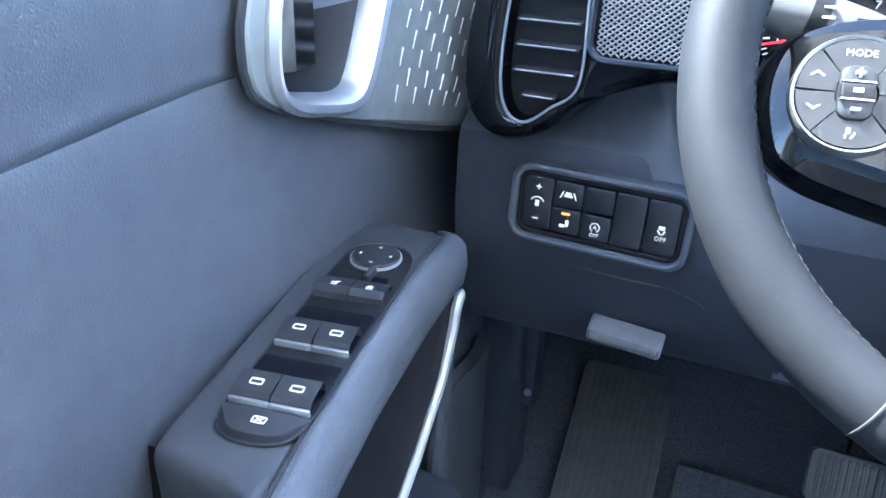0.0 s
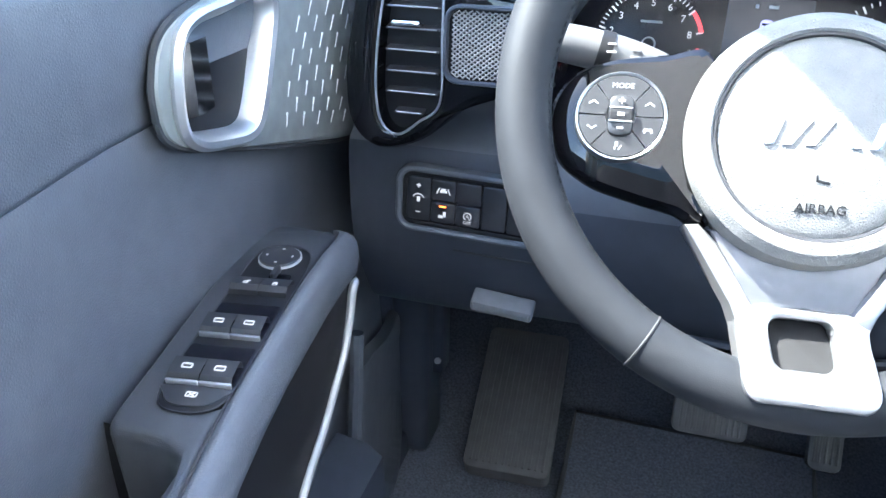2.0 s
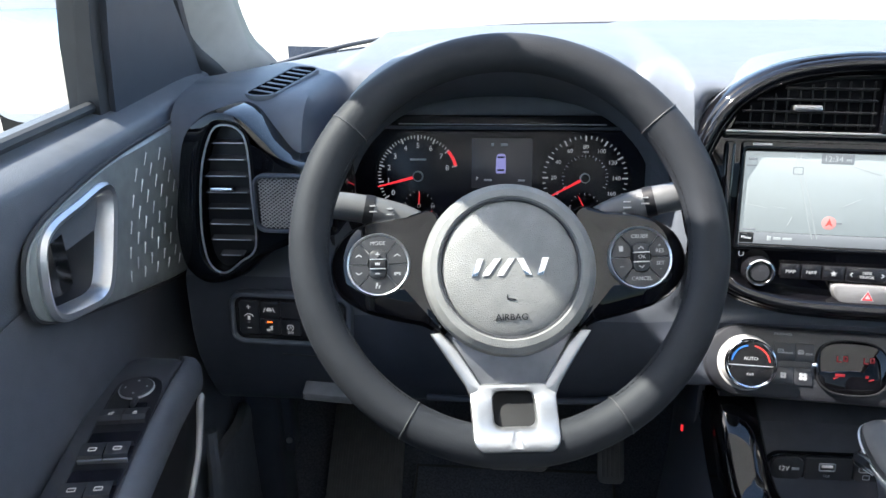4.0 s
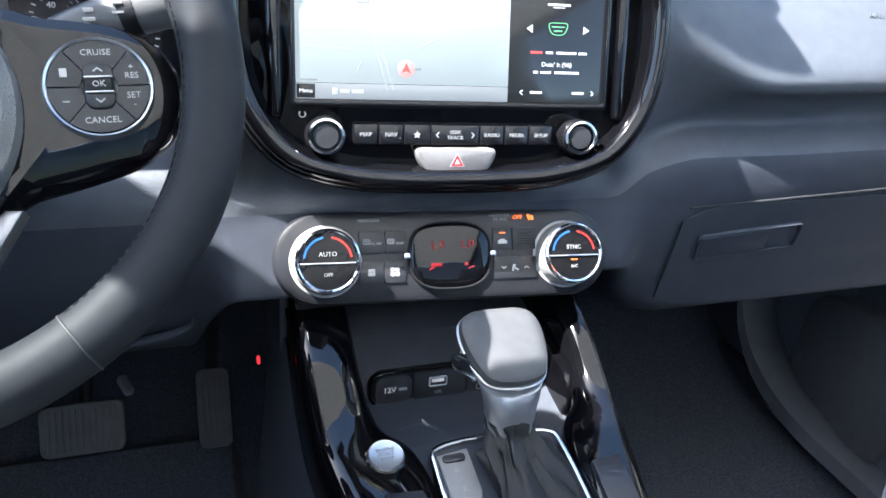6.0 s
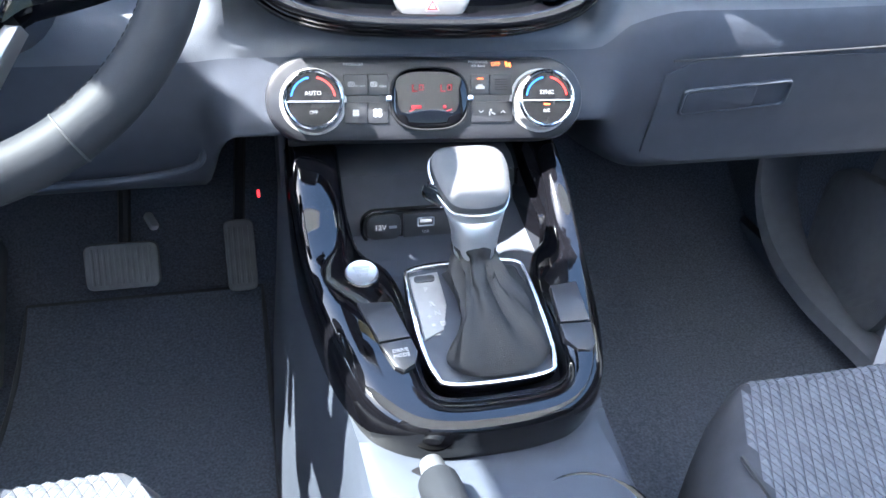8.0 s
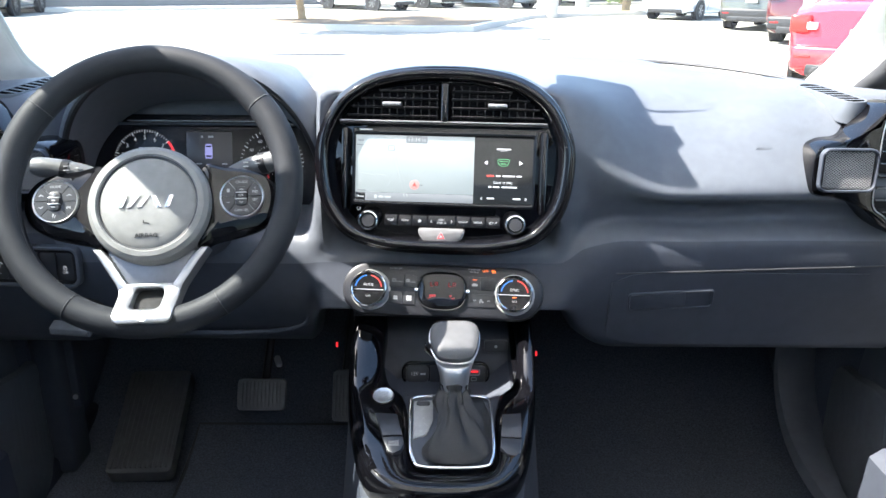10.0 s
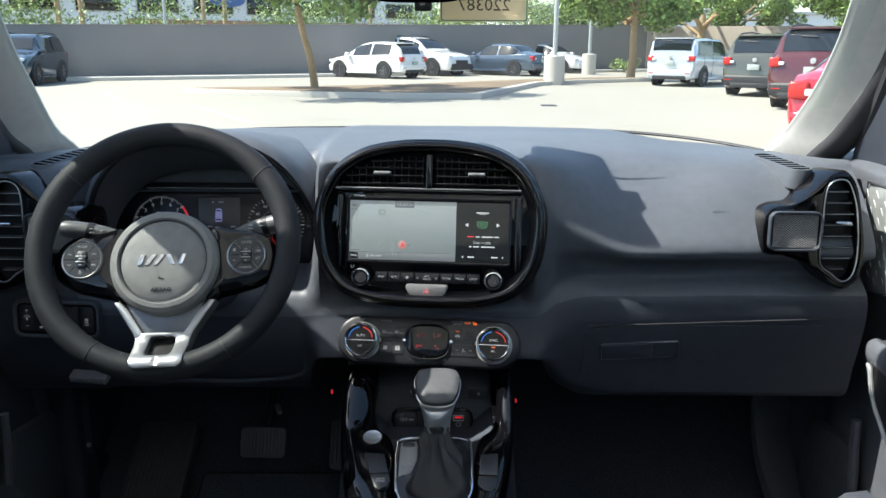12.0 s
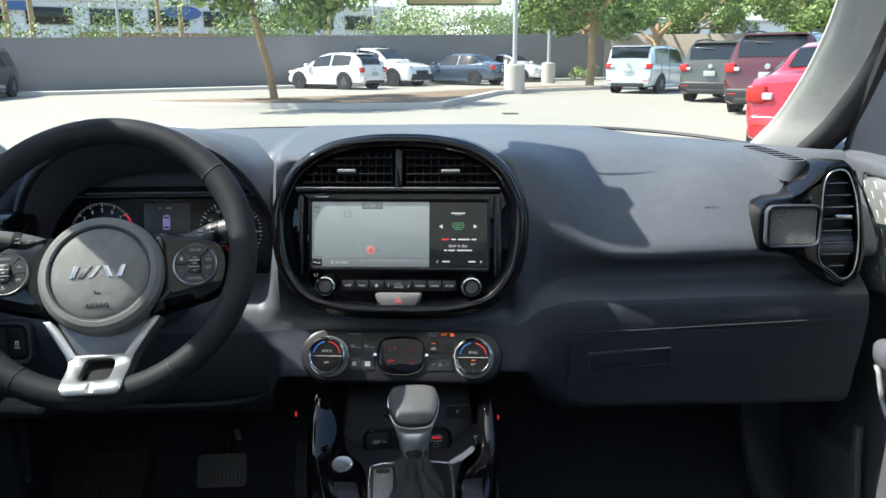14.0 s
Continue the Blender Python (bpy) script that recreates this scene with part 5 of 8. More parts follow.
# shifter plate and chrome frame
ring_o = soft_outline([(-0.036, 0.060), (0.012, 0.064), (0.058, 0.060), (0.066, 0.040), (0.066, -0.020), (0.062, -0.048), (0.052, -0.060), (0.012, -0.063), (-0.028, -0.060), (-0.038, -0.048), (-0.043, -0.020), (-0.043, 0.040)], 64)
part("shift_plate", slab(offset(ring_o, -0.001), -0.014, 0.0005, 0.001, CP), PANEL, con)
part("shift_frame", frame_slab(ring_o, offset(ring_o, -0.0045), -0.012, 0.0055, 0.002, CP), CHROME, con, "chrome frame round the shifter")
part("gate_plate", slab(V2([(-0.037, 0.052), (-0.012, 0.055), (-0.012, 0.018), (-0.020, -0.006), (-0.037, -0.014)]), -0.01, 0.0025, 0.001, CP), material("gate_grey", (0.27, 0.27, 0.275), 0.4), con)
for ch, x, y in (("P", -0.026, 0.036), ("R", -0.0240, 0.0205), ("N", -0.0215, 0.0105), ("D", -0.0190, -0.0005)):
    lettering(ch, 0.0068, CP @ pose(x, y, 0.0029), WHITEINK, con, "gate_letter")
part("gate_marks", bars([(-0.0285, 0.0085, 0.0036, 0.001, 0), (-0.0285, 0.0085, 0.001, 0.0036, 0), (-0.0270, -0.0010, 0.0028, 0.0028, 0), (-0.0255, -0.0105, 0.0036, 0.001, 0)], 0.0022, 0.0029, None), WHITEINK, con).matrix_basis = CP
part("unlock_button", slab(rr(0.018, 0.007, 0.003, 4, -0.025, 0.0475), 0.0, 0.0042, 0.001, CP), BUTTON, con)
# start button, switch pads
sb = part("start_button", lathe([(0.0140, -0.005), (0.0138, 0.0125), (0.0126, 0.0142), (0.0116, 0.0138), (0.0, 0.0142)], 40, CP @ pose(-0.0775, 0.0525, 0.0)), SILVER, con, "round silver start button")
part("start_ring", lathe([(0.0156, 0.004), (0.0154, 0.0125), (0.0142, 0.0132)], 40, CP @ pose(-0.0775, 0.0525, 0.0)), GLOSS, sb)
for txt, y in (("ENGINE", 0.058), ("START", 0.0525), ("STOP", 0.047)):
    lettering(txt, 0.0040, CP @ pose(-0.0775, 0.0525 + (y - 0.0525) * 0.75, 0.0144), GREYINK, sb)
padl = [V2([(-0.0855, 0.022), (-0.0580, 0.020), (-0.0500, -0.016), (-0.0750, -0.018)]), V2([(-0.0747, -0.0195), (-0.0497, -0.0175), (-0.0470, -0.0300), (-0.0510, -0.0410), (-0.0600, -0.0460), (-0.0665, -0.0420)])]
for q, nm in zip(padl, ("blank_pad", "drive_mode_key")):
    key = part(nm, slab(q, 0.004, 0.0122, 0.0012, CP), BUTTON, con)
lettering("DRIVE\nMODE", 0.0046, CP @ pose(-0.0600, -0.0305, 0.0124, 0, 0, 4), WHITEINK, key)
for q in (V2([(0.0770, 0.020), (0.1010, 0.022), (0.0985, -0.020), (0.0730, -0.0185)]), V2([(0.0727, -0.0200), (0.0983, -0.0215), (0.0950, -0.0420), (0.0880, -0.0490), (0.0780, -0.0460), (0.0710, -0.0350)])):
    part("blank_pad", slab(q, 0.004, 0.0122, 0.0012, CP), BUTTON, con)
# tray with sockets
part("tray_floor", box(-0.098, 0.098, -0.125, 0.05, 0.752, 0.768, 0.004), PANEL, con)
part("tray_back", grid([[Vector((x, y, z)) for x in np.linspace(-0.10, 0.10, 9)] for y, z in ((-0.016, 0.765), (-0.008, 0.808), (-0.004, 0.815), (-0.004, 0.838), (0.01, 0.846), (0.07, 0.850))]), material("tray_grey", (0.052, 0.055, 0.064), 0.5), con)
SOCK = face(0.006, -0.0125, 0.786, 10)
sock = part("socket_panel", slab(rr(0.125, 0.030, 0.012, 6), -0.004, 0.004, 0.0015, SOCK), BLACK, con)
part("socket_rim", frame_slab(rr(0.131, 0.036, 0.015, 6), rr(0.125, 0.030, 0.012, 6), -0.004, 0.0065, 0.0015, SOCK), GLOSS, sock)
part("socket_cap", slab(rr(0.034, 0.026, 0.008, 5, -0.042, 0), 0.003, 0.0065, 0.001, SOCK), BUTTON, sock)
lettering("12V", 0.0075, SOCK @ pose(-0.046, 0, 0.0067), WHITEINK, sock)
part("socket_mark", bars([(-0.0335, 0, 0.008, 0.003, 0)], 0.0062, 0.0069), GREYINK, sock).matrix_basis = SOCK
part("usb_block", slab(rr(0.050, 0.026, 0.002, 3, 0.002, 0), 0.003, 0.0060, 0.0008, SOCK), BUTTON, sock)
part("usb_block", slab(rr(0.030, 0.026, 0.006, 4, 0.044, 0), 0.003, 0.0060, 0.0008, SOCK), BUTTON, sock)
for ux in (0.0, 0.042):
    u = part("usb_port", frame_slab(rr(0.018, 0.010, 0.002, 3, ux, 0.003), rr(0.015, 0.007, 0.001, 3, ux, 0.003), 0.005, 0.0072, 0.0006, SOCK), GREYINK, sock)
    part("usb_tongue", slab(rr(0.012, 0.0032, 0.0005, 2, ux, 0.004), 0.005, 0.0068, 0.0004, SOCK), WHITEINK if ux == 0 else REDINK, u)
lettering("USB", 0.0042, SOCK @ pose(0.0, -0.0075, 0.0063), GREYINK, sock)
part("charge_mark", frame_slab(rr(0.008, 0.006, 0.001, 2, 0.042, -0.0075), rr(0.006, 0.004, 0.0005, 2, 0.042, -0.0075), 0.005, 0.0066, 0.0003, SOCK), GREYINK, sock)
jack = part("outlet_key", slab(rr(0.034, 0.018, 0.003, 3, 0.074, 0.0425), 0.0, 0.006, 0.0012, SOCK), BUTTON, con)
part("outlet_mark", slab(circle(0.0024, 14, 0.074, 0.0425), 0.004, 0.0066, 0.0003, SOCK), GREYINK, jack)
part("cavity_roof", box(-0.125, 0.125, -0.03, 0.12, 0.885, 0.893, 0.002), BLACK, con)
part("cavity_back", box(-0.13, 0.13, 0.07, 0.09, 0.76, 0.90, 0.002), BLACK, con)
for s in (-1, 1):
    part("cavity_side", box(s * 0.128 - 0.004, s * 0.128 + 0.004, 0.02, 0.12, 0.70, 0.90, 0.002), PANEL, con)

# ---- shifter ----
SH = pose(0.0155, -0.155, 0.778, -8, 0, 0)
sh = thing("gear_shifter", "grey gear lever with a black leather boot", "gear lever", SH)
KN = material("shift_knob_leather", (0.075, 0.077, 0.082), 0.45, bump=0.12, bump_scale=900, kind="leather")


def ring_at(y, z, hw, hd, lean=0.0, p=2.5, n=36):
    out = []
    for i in range(n):
        a = 2 * math.pi * i / n
        c, s_ = math.cos(a), math.sin(a)
        u, v = hw * math.copysign(abs(c) ** (2 / p), c), hd * math.copysign(abs(s_) ** (2 / p), s_)
        out.append(Vector((u, y + v * math.cos(radians(lean)), z + v * math.sin(radians(lean)))))
    return out


# egg-shaped head with a flat sloping top, narrow towards the rear
HD = pose(0, 0.0150, 0.1215, 33, 0, 0)
head_h = [(0, 0.0300), (0.018, 0.0292), (0.0285, 0.0235), (0.0325, 0.0110), (0.0312, -0.0060), (0.0268, -0.0220), (0.0190, -0.0325), (0, -0.0360)]
head_o = [Vector((p.x, p.y)) for p in spline([(x, y, 0) for x, y in head_h[::-1]] + [(-x, y, 0) for x, y in head_h[1:-1]], 60, True)]


def head_ring(h, inset, k=1.0, back=0.0):
    return [HD @ Vector((p.x * k, p.y * k - back, h)) for p in offset(head_o, -inset)]


part("neck", grid([ring_at(0.000, 0.050, 0.0172, 0.0165, 10, 2.4, 60), ring_at(0.0, 0.062, 0.0178, 0.0170, 10, 2.4, 60), ring_at(0.000, 0.078, 0.0192, 0.0180, 14, 2.5, 60), ring_at(0.002, 0.092, 0.0225, 0.0205, 22, 2.5, 60), ring_at(0.007, 0.103, 0.0262, 0.0240, 30, 2.5, 60)], close=True, cap=True), SILVER, sh, "satin silver neck")
part("head_shell", grid([head_ring(-0.034, 0.0150, 1, -0.004), head_ring(-0.026, 0.0105, 1, -0.002), head_ring(-0.017, 0.0055), head_ring(-0.010, 0.0022), head_ring(-0.006, 0.0006), head_ring(-0.0045, 0.0008)], close=True, cap=True), SILVER, sh, "satin silver shell of the knob")
part("knob", grid([head_ring(-0.005, 0.0012), head_ring(-0.001, -0.0002), head_ring(0.0030, 0.0010), head_ring(0.0056, 0.0045), head_ring(0.0064, 0.008), head_ring(0.0070, 0.012)], close=True, cap=True), KN, sh, "grey leather top of the knob")
part("knob_seam", tube(head_ring(-0.0048, -0.0004), 0.0010, 6, True), SILVER, sh)
part("unlock_thumb_button", slab(rr(0.016, 0.030, 0.007, 5), -0.006, 0.0055, 0.0035, pose(-0.0285, 0.012, 0.108, 33, -78, 0)), CHROME, sh, "chrome thumb button")
BOOT = material("boot_leather", (0.010, 0.0105, 0.012), 0.55, bump=0.35, bump_scale=700, kind="leather", second=0.5)
# leather boot, folded towards its foot
boot = []
for j in range(25):
    f = j / 24
    z = lerp(0.074, 0.036, f ** 0.72)
    ring = []
    for i in range(72):
        a = 2 * math.pi * i / 72
        c, s_ = math.cos(a), math.sin(a)
        p = lerp(2.0, 3.4, f)
        g = smooth01((f - 0.30) / 0.70) ** 1.5
        hw, hd = lerp(0.0172, 0.046, g), lerp(0.0165, 0.053, g)
        fold = 0.0062 * math.sin(f ** 1.6 * math.pi) * math.sin(4 * a + 3.4 * f + 0.9) + 0.0042 * math.sin(f ** 1.2 * math.pi) * math.sin(9 * a - 7 * f + 1.0) + 0.0012 * math.sin(f * math.pi) * math.sin(17 * a + 9 * f)
        pinch = 0.0016 * math.sin(f * 22) * (1 - f)
        u = (hw + fold + pinch) * math.copysign(abs(c) ** (2 / p), c)
        v = (hd + fold + pinch) * math.copysign(abs(s_) ** (2 / p), s_)
        y0 = lerp(0.0, -0.040, smooth01(f))
        if u < 0:
            u *= lerp(1.0, 0.42, smooth01((v + 0.040) / 0.035) * g)
        ring.append(Vector((u, y0 + v, z + (y0 + v) * 0.385 * f)))
    boot.append(ring)
part("boot", grid(boot, close=True), BOOT, sh, "creased black leather boot")
st = bmesh.new()
for k in (-0.0035, 0.0035):
    for j in range(2, 23):
        f0, f1 = j / 24 + 0.004, (j + 0.55) / 24
        pts = []
        for f in (f0, f1):
            r = boot[min(24, int(f * 24))]
            q = r[54]
            pts.append(Vector((q.x + k + 0.006 * f, q.y - 0.0006, q.z + 0.0006 - (f * 24 - int(f * 24)) * 0.0022)))
        tube(pts, 0.0004, 5, bm=st)
part("boot_stitching", st, BLACK, sh)

# handbrake tip and cup holder behind the shifter
hb = thing("handbrake", "black handbrake lever with a silver button", "handbrake")
hp = spline([(-0.052, -0.315, 0.766), (-0.053, -0.36, 0.782), (-0.054, -0.42, 0.780), (-0.055, -0.52, 0.765)], 20)
part("grip", tube(hp, [0.011] + [0.0145] * 18 + [0.012], 16), LEATHER, hb)
part("button", tube([Vector((-0.052, -0.297, 0.763)), Vector((-0.052, -0.306, 0.7645)), Vector((-0.052, -0.318, 0.767))], [0.0085, 0.0095, 0.0095], 16), SILVER, hb, "silver push button")
part("slot", slab(rr(0.040, 0.26, 0.018, 6), -0.004, 0.003, 0.002, pose(-0.054, -0.42, 0.752)), BLACK, hb)
cup = thing("cup_holder", "round cup holder in the console", "cup holder")
part("rim", lathe([(0.048, 0.001), (0.047, 0.006), (0.044, 0.008), (0.041, 0.006), (0.0405, -0.002)], 44, pose(0.047, -0.365, 0.750)), GLOSS, cup)
# Flat black disc near the rim, painted as the shade of the deep cup.
part("well_shade", lathe([(0.041, 0.004), (0.040, 0.001), (0.0, 0.0005)], 44, pose(0.047, -0.365, 0.7515)), BLACK, cup)

# ---- pedals ----
FOOT = material("foot_rest_rubber", (0.085, 0.088, 0.095), 0.6, bump=0.2, bump_scale=900)


def pedal(name, label, x, y, z, w, h, lean, ribs):
    m = face(x, y, z, lean)
    p = thing(name, label, "pedal", m)
    part("pad", slab(rr(w, h, 0.010, 5), -0.010, 0.004, 0.004), FOOT, p)
    for i in range(ribs):
        u = (i - (ribs - 1) / 2) * w * 0.85 / ribs
        part("rib", slab(rr(w * 0.4 / ribs, h * 0.80, 0.001, 2, u, 0), 0.002, 0.0065, 0.001), FOOT, p)
    top = m.inverted() @ Vector((x + 0.02, y + 0.14, z + 0.20))
    part("arm", tube([(0, h * 0.2, -0.008), (0, h * 0.45, -0.03), top], 0.008, 8), BLACK, p)


pedal("brake_pedal", "wide ribbed black rubber brake pedal", -0.327, 0.205, 0.620, 0.088, 0.058, 30, 11)
pedal("accelerator_pedal", "tall narrow ribbed black accelerator pedal", -0.184, 0.250, 0.592, 0.040, 0.098, 34, 5)
ft = thing("foot_rest", "ribbed dark rubber foot rest in the driver footwell", "foot rest", pose(-0.585, 0.320, 0.492, 27, 0, 3))
part("plate", slab(rr(0.125, 0.235, 0.012, 5), -0.03, 0.004, 0.003), FOOT, ft)
for i in range(12):
    part("rib", slab(rr(0.0045, 0.215, 0.001, 2, -0.052 + 0.0095 * i, 0), 0.002, 0.0075, 0.001), FOOT, ft)
mat_ = thing("floor_mat", "black carpet mat in the driver's footwell", "floor mat")
def mat_z(y):
    return 0.416 + 0.10 * max(0, (y - 0.16) / 0.3) ** 2


rows = [[Vector((x, y, mat_z(y))) for x in np.linspace(-0.50, -0.16, 9)] + [Vector((-0.16, y, mat_z(y) - 0.008)), Vector((-0.50, y, mat_z(y) - 0.008))] for y in np.linspace(-0.45, 0.36, 25)]
part("mat", grid(rows, close=True, cap=True), CARPET, mat_)
part("binding", tube([(x, y, 0.412 + 0.10 * max(0, (y - 0.16) / 0.3) ** 2) for x, y in ((-0.50, -0.45), (-0.50, -0.2), (-0.50, 0.1), (-0.50, 0.2), (-0.50, 0.28), (-0.50, 0.36), (-0.33, 0.36), (-0.16, 0.36), (-0.16, 0.28), (-0.16, 0.2), (-0.16, 0.1), (-0.16, -0.45))], 0.005, 6), RUBBER, mat_)
bolt = thing("pedal_bracket_clip", "small bright metal clip under the dash", "clip", pose(-0.268, 0.10, 0.744, 20, 15, 30))
part("clip", slab(rr(0.009, 0.022, 0.003, 3), -0.003, 0.003, 0.001), SILVER, bolt)
for x_, z_ in ((-0.154, 0.833), (0.1395, 0.820)):
    lampm = thing("footwell_lamp", "tiny red lamp on the side of the console", "lamp", face(x_, -0.014, z_, 0), "footwell lamps")
    part("lens", slab(rr(0.0026, 0.0075, 0.0012, 3), 0, 0.003, 0.001), REDINK, lampm)

# ---- doors ----
BEZEL = material("door_bezel_metallic_grey", (0.27, 0.29, 0.285), 0.42, metal=0.3, bump=0.05, bump_scale=1500)
STRIP = material("satin_grey_strip", (0.34, 0.35, 0.36), 0.4, metal=0.3, vary=0.05)
STUD = material("pale_dash_pattern", (0.75, 0.78, 0.80), 0.4)


TINT = glass("tinted_side_glass", (0.72, 0.76, 0.74))


def door(s):
    d = thing("front_door", "charcoal front door panel with silver handle and armrest", "car door", None, "front doors")

    def P(x, y, z):
        return Vector((s * x, y, z))

    # main panel, from the window ledge down
    SKIN = [(1.190, 0.775), (1.184, 0.735), (1.176, 0.712), (1.164, 0.7045), (1.12, 0.7055), (1.097, 0.709), (1.086, 0.7100), (1.081, 0.7130), (1.076, 0.7110), (1.02, 0.724), (0.97, 0.735), (0.90, 0.740), (0.75, 0.738), (0.60, 0.732), (0.47, 0.728), (0.44, 0.745)]

    rows = []
    ys = np.concatenate([np.linspace(0.30, -0.05, 12), np.linspace(-0.09, -0.90, 22)])
    for y in ys:
        pts = [(x + 0.05 * smooth01((y - 0.10) / 0.25) - 0.024 * smooth01((-0.24 - y) / 0.2) - 0.024 * smooth01((0.02 - y) / 0.16) * smooth01((1.07 - z) / 0.10), z + 0.005 * smooth01((y + 0.1) / 0.3)) for z, x in SKIN]
        fine = spline([(x, 0, z) for x, z in pts], 60)
        rows.append([P(p.x, y, p.z) for p in fine])
    part("panel", grid(rows), DOOR, d, angle=40)
    part("outer_skin", box(min(s * 0.80, s * 0.83), max(s * 0.80, s * 0.83), -0.92, 0.33, 0.36, 1.17, 0.01), PAINT, d)
    part("window_seal", tube([(s * 0.742, y, 1.192) for y in np.linspace(0.10, -0.9, 12)], 0.006, 8), RUBBER, d)
    # metallic bezel with the handle
    def bz(y, z):
        """Distance of the bezel's face from the middle."""
        return 0.7035 + 0.010 * smooth01((1.05 - z) / 0.08) + 0.02 * smooth01((y - 0.05) / 0.12)

    top = [(-0.252, 1.088), (-0.251, 1.110), (-0.236, 1.134), (-0.19, 1.148), (-0.10, 1.158), (0.0, 1.160), (0.085, 1.160)]
    bot = [(-0.252, 1.088), (-0.247, 1.076), (-0.232, 1.066), (-0.210, 1.058), (-0.154, 1.040), (-0.075, 1.016), (0.003, 0.994), (0.045, 0.985), (0.085, 0.978)]
    tp, bt = spline([(a, b, 0) for a, b in top], 40), spline([(a, b, 0) for a, b in bot], 40)
    hole_s = soft_outline([(-0.227, 1.118), (-0.231, 1.084), (-0.221, 1.070), (-0.193, 1.062), (-0.165, 1.058), (-0.151, 1.068), (-0.133, 1.106), (-0.125, 1.130), (-0.133, 1.139), (-0.173, 1.136), (-0.213, 1.132)], 60)
    outline = V2([(p.x, p.y) for p in tp] + [(p.x, p.y) for p in bt[::-1][:-1]])
    bm = bmesh.new()
    # ring between hole and outline, by angle about the hole's middle
    c = Vector((-0.178, 1.098))
    NA = 96

    def cast(poly, a):
        w = Vector((math.cos(a), math.sin(a)))
        best = None
        for p, q in zip(poly, poly[1:] + poly[:1]):
            e = q - p
            den = w.x * e.y - w.y * e.x
            if abs(den) < 1e-12:
                continue
            f = p - c
            t = (f.x * e.y - f.y * e.x) / den
            u = (f.x * w.y - f.y * w.x) / den
            if t > 0 and -1e-6 <= u <= 1 + 1e-6 and (best is None or t > best):
                best = t
        return c + w * (best or 0.05)

    rows = []
    for k in range(9):
        f = k / 8
        ring = []
        for i in range(NA):
            a = 2 * math.pi * i / NA
            h, o2 = cast(hole_s, a), cast(outline, a)
            q = h.lerp(o2, f)
            ring.append(P(bz(q.x, q.y) - 0.006 + 0.004 * (1 if f in (0.0, 1.0) else 0), q.x, q.y))
        rows.append(ring)
    part("bezel", grid(rows, close=True, bm=bm), BEZEL, d, "metallic grey bezel with pale dash pattern")
    part("bezel_edge", tube([P(bz(p.x, p.y) - 0.003, p.x, p.y) for p in outline], 0.0022, 6, True), RUBBER, d)
    # chrome ring, cup and lever
    ring_rows = []
    for off_, dx in ((0.0075, -0.003), (0.0085, -0.009), (0.006, -0.0125), (0.002, -0.011), (-0.001, -0.005), (-0.003, 0.006)):
        ring_rows.append([P(bz(p.x, p.y) + dx, p.x, p.y) for p in offset(hole_s, off_)])
    hr = part("handle_ring", grid(ring_rows, close=True), SILVER, d, "satin silver handle surround")
    cup_rows = [[P(bz(p.x, p.y) + dx, p.x, p.y) for p in offset(hole_s, off_)] for off_, dx in ((0.0, 0.004), (-0.004, 0.022), (-0.010, 0.028))]
    part("handle_cup", grid(cup_rows, close=True, cap=True), BLACK, hr)
    lever = [[P(bz(-0.19, z) + dx, y, z) for y, dx in ((-0.224, 0.002), (-0.212, -0.004), (-0.192, -0.002), (-0.188, 0.006), (-0.212, 0.008))] for z in np.linspace(1.080, 1.124, 8)]
    part("handle_lever", grid(lever, close=True, cap=True), CHROME, hr, "chrome pull lever")
    # dash pattern
    st = bmesh.new()
    for i in range(12):
        for j in range(8):
            z = 1.004 + 0.0215 * j + 0.0107 * (i % 2) - 0.0045 * i * (1 - 0.1 * j)
            low_z = float(np.interp(-0.118 + 0.0140 * i, (-0.154, -0.075, 0.003, 0.085), (1.040, 1.016, 0.994, 0.978))) + 0.010

            def run(q):
                return -0.110 + 0.0134 * i + 0.040 * (max(0, q - low_z) / 0.09) ** 1.5

            y = run(z)
            if y > 0.078 or z < low_z or z > 1.148:
                continue
            ends = [P(bz(run(q), q) - 0.0062, run(q), q) for q in (z - 0.0052, z, z + 0.0052)]
            tube(ends, [0.00025, 0.0005, 0.0008], 5, bm=st)
    tagged(part("dash_pattern", st, STUD, d, "pale raised dashes"), kind="stuff")

    # armrest: hard switch block with a grab cup behind it, padded rail beside it
    def A(x, y, z):
        return P(x - 0.016 * (s > 0), y, z + 0.006 * (s > 0))

    def seam_x(y):
        return float(np.interp(y, (-0.80, -0.42, -0.377, -0.339, -0.28, -0.187, -0.115, -0.104, -0.098), (0.613, 0.616, 0.622, 0.632, 0.644, 0.6545, 0.659, 0.663, 0.671)))

    def arm_top(y):
        return float(np.interp(y, (-0.80, -0.42, -0.35, -0.30, -0.25, -0.20, -0.15, -0.12, -0.107, -0.100, -0.096), (0.955, 0.950, 0.950, 0.9515, 0.9545, 0.9575, 0.9605, 0.9600, 0.9585, 0.9565, 0.9540)))

    def strip_z(y):
        return float(np.interp(y, (-0.80, -0.40, -0.30, -0.246, -0.202, -0.172, -0.152, -0.138, -0.131, -0.118, -0.098), (0.76, 0.78, 0.808, 0.832, 0.850, 0.868, 0.885, 0.907, 0.922, 0.930, 0.935)))

    ya = [-0.0965, -0.099, -0.103, -0.109, -0.118, -0.13, -0.15, -0.18, -0.22, -0.26, -0.30, -0.34, -0.38, -0.42, -0.55, -0.80]
    rows, pull = [], []
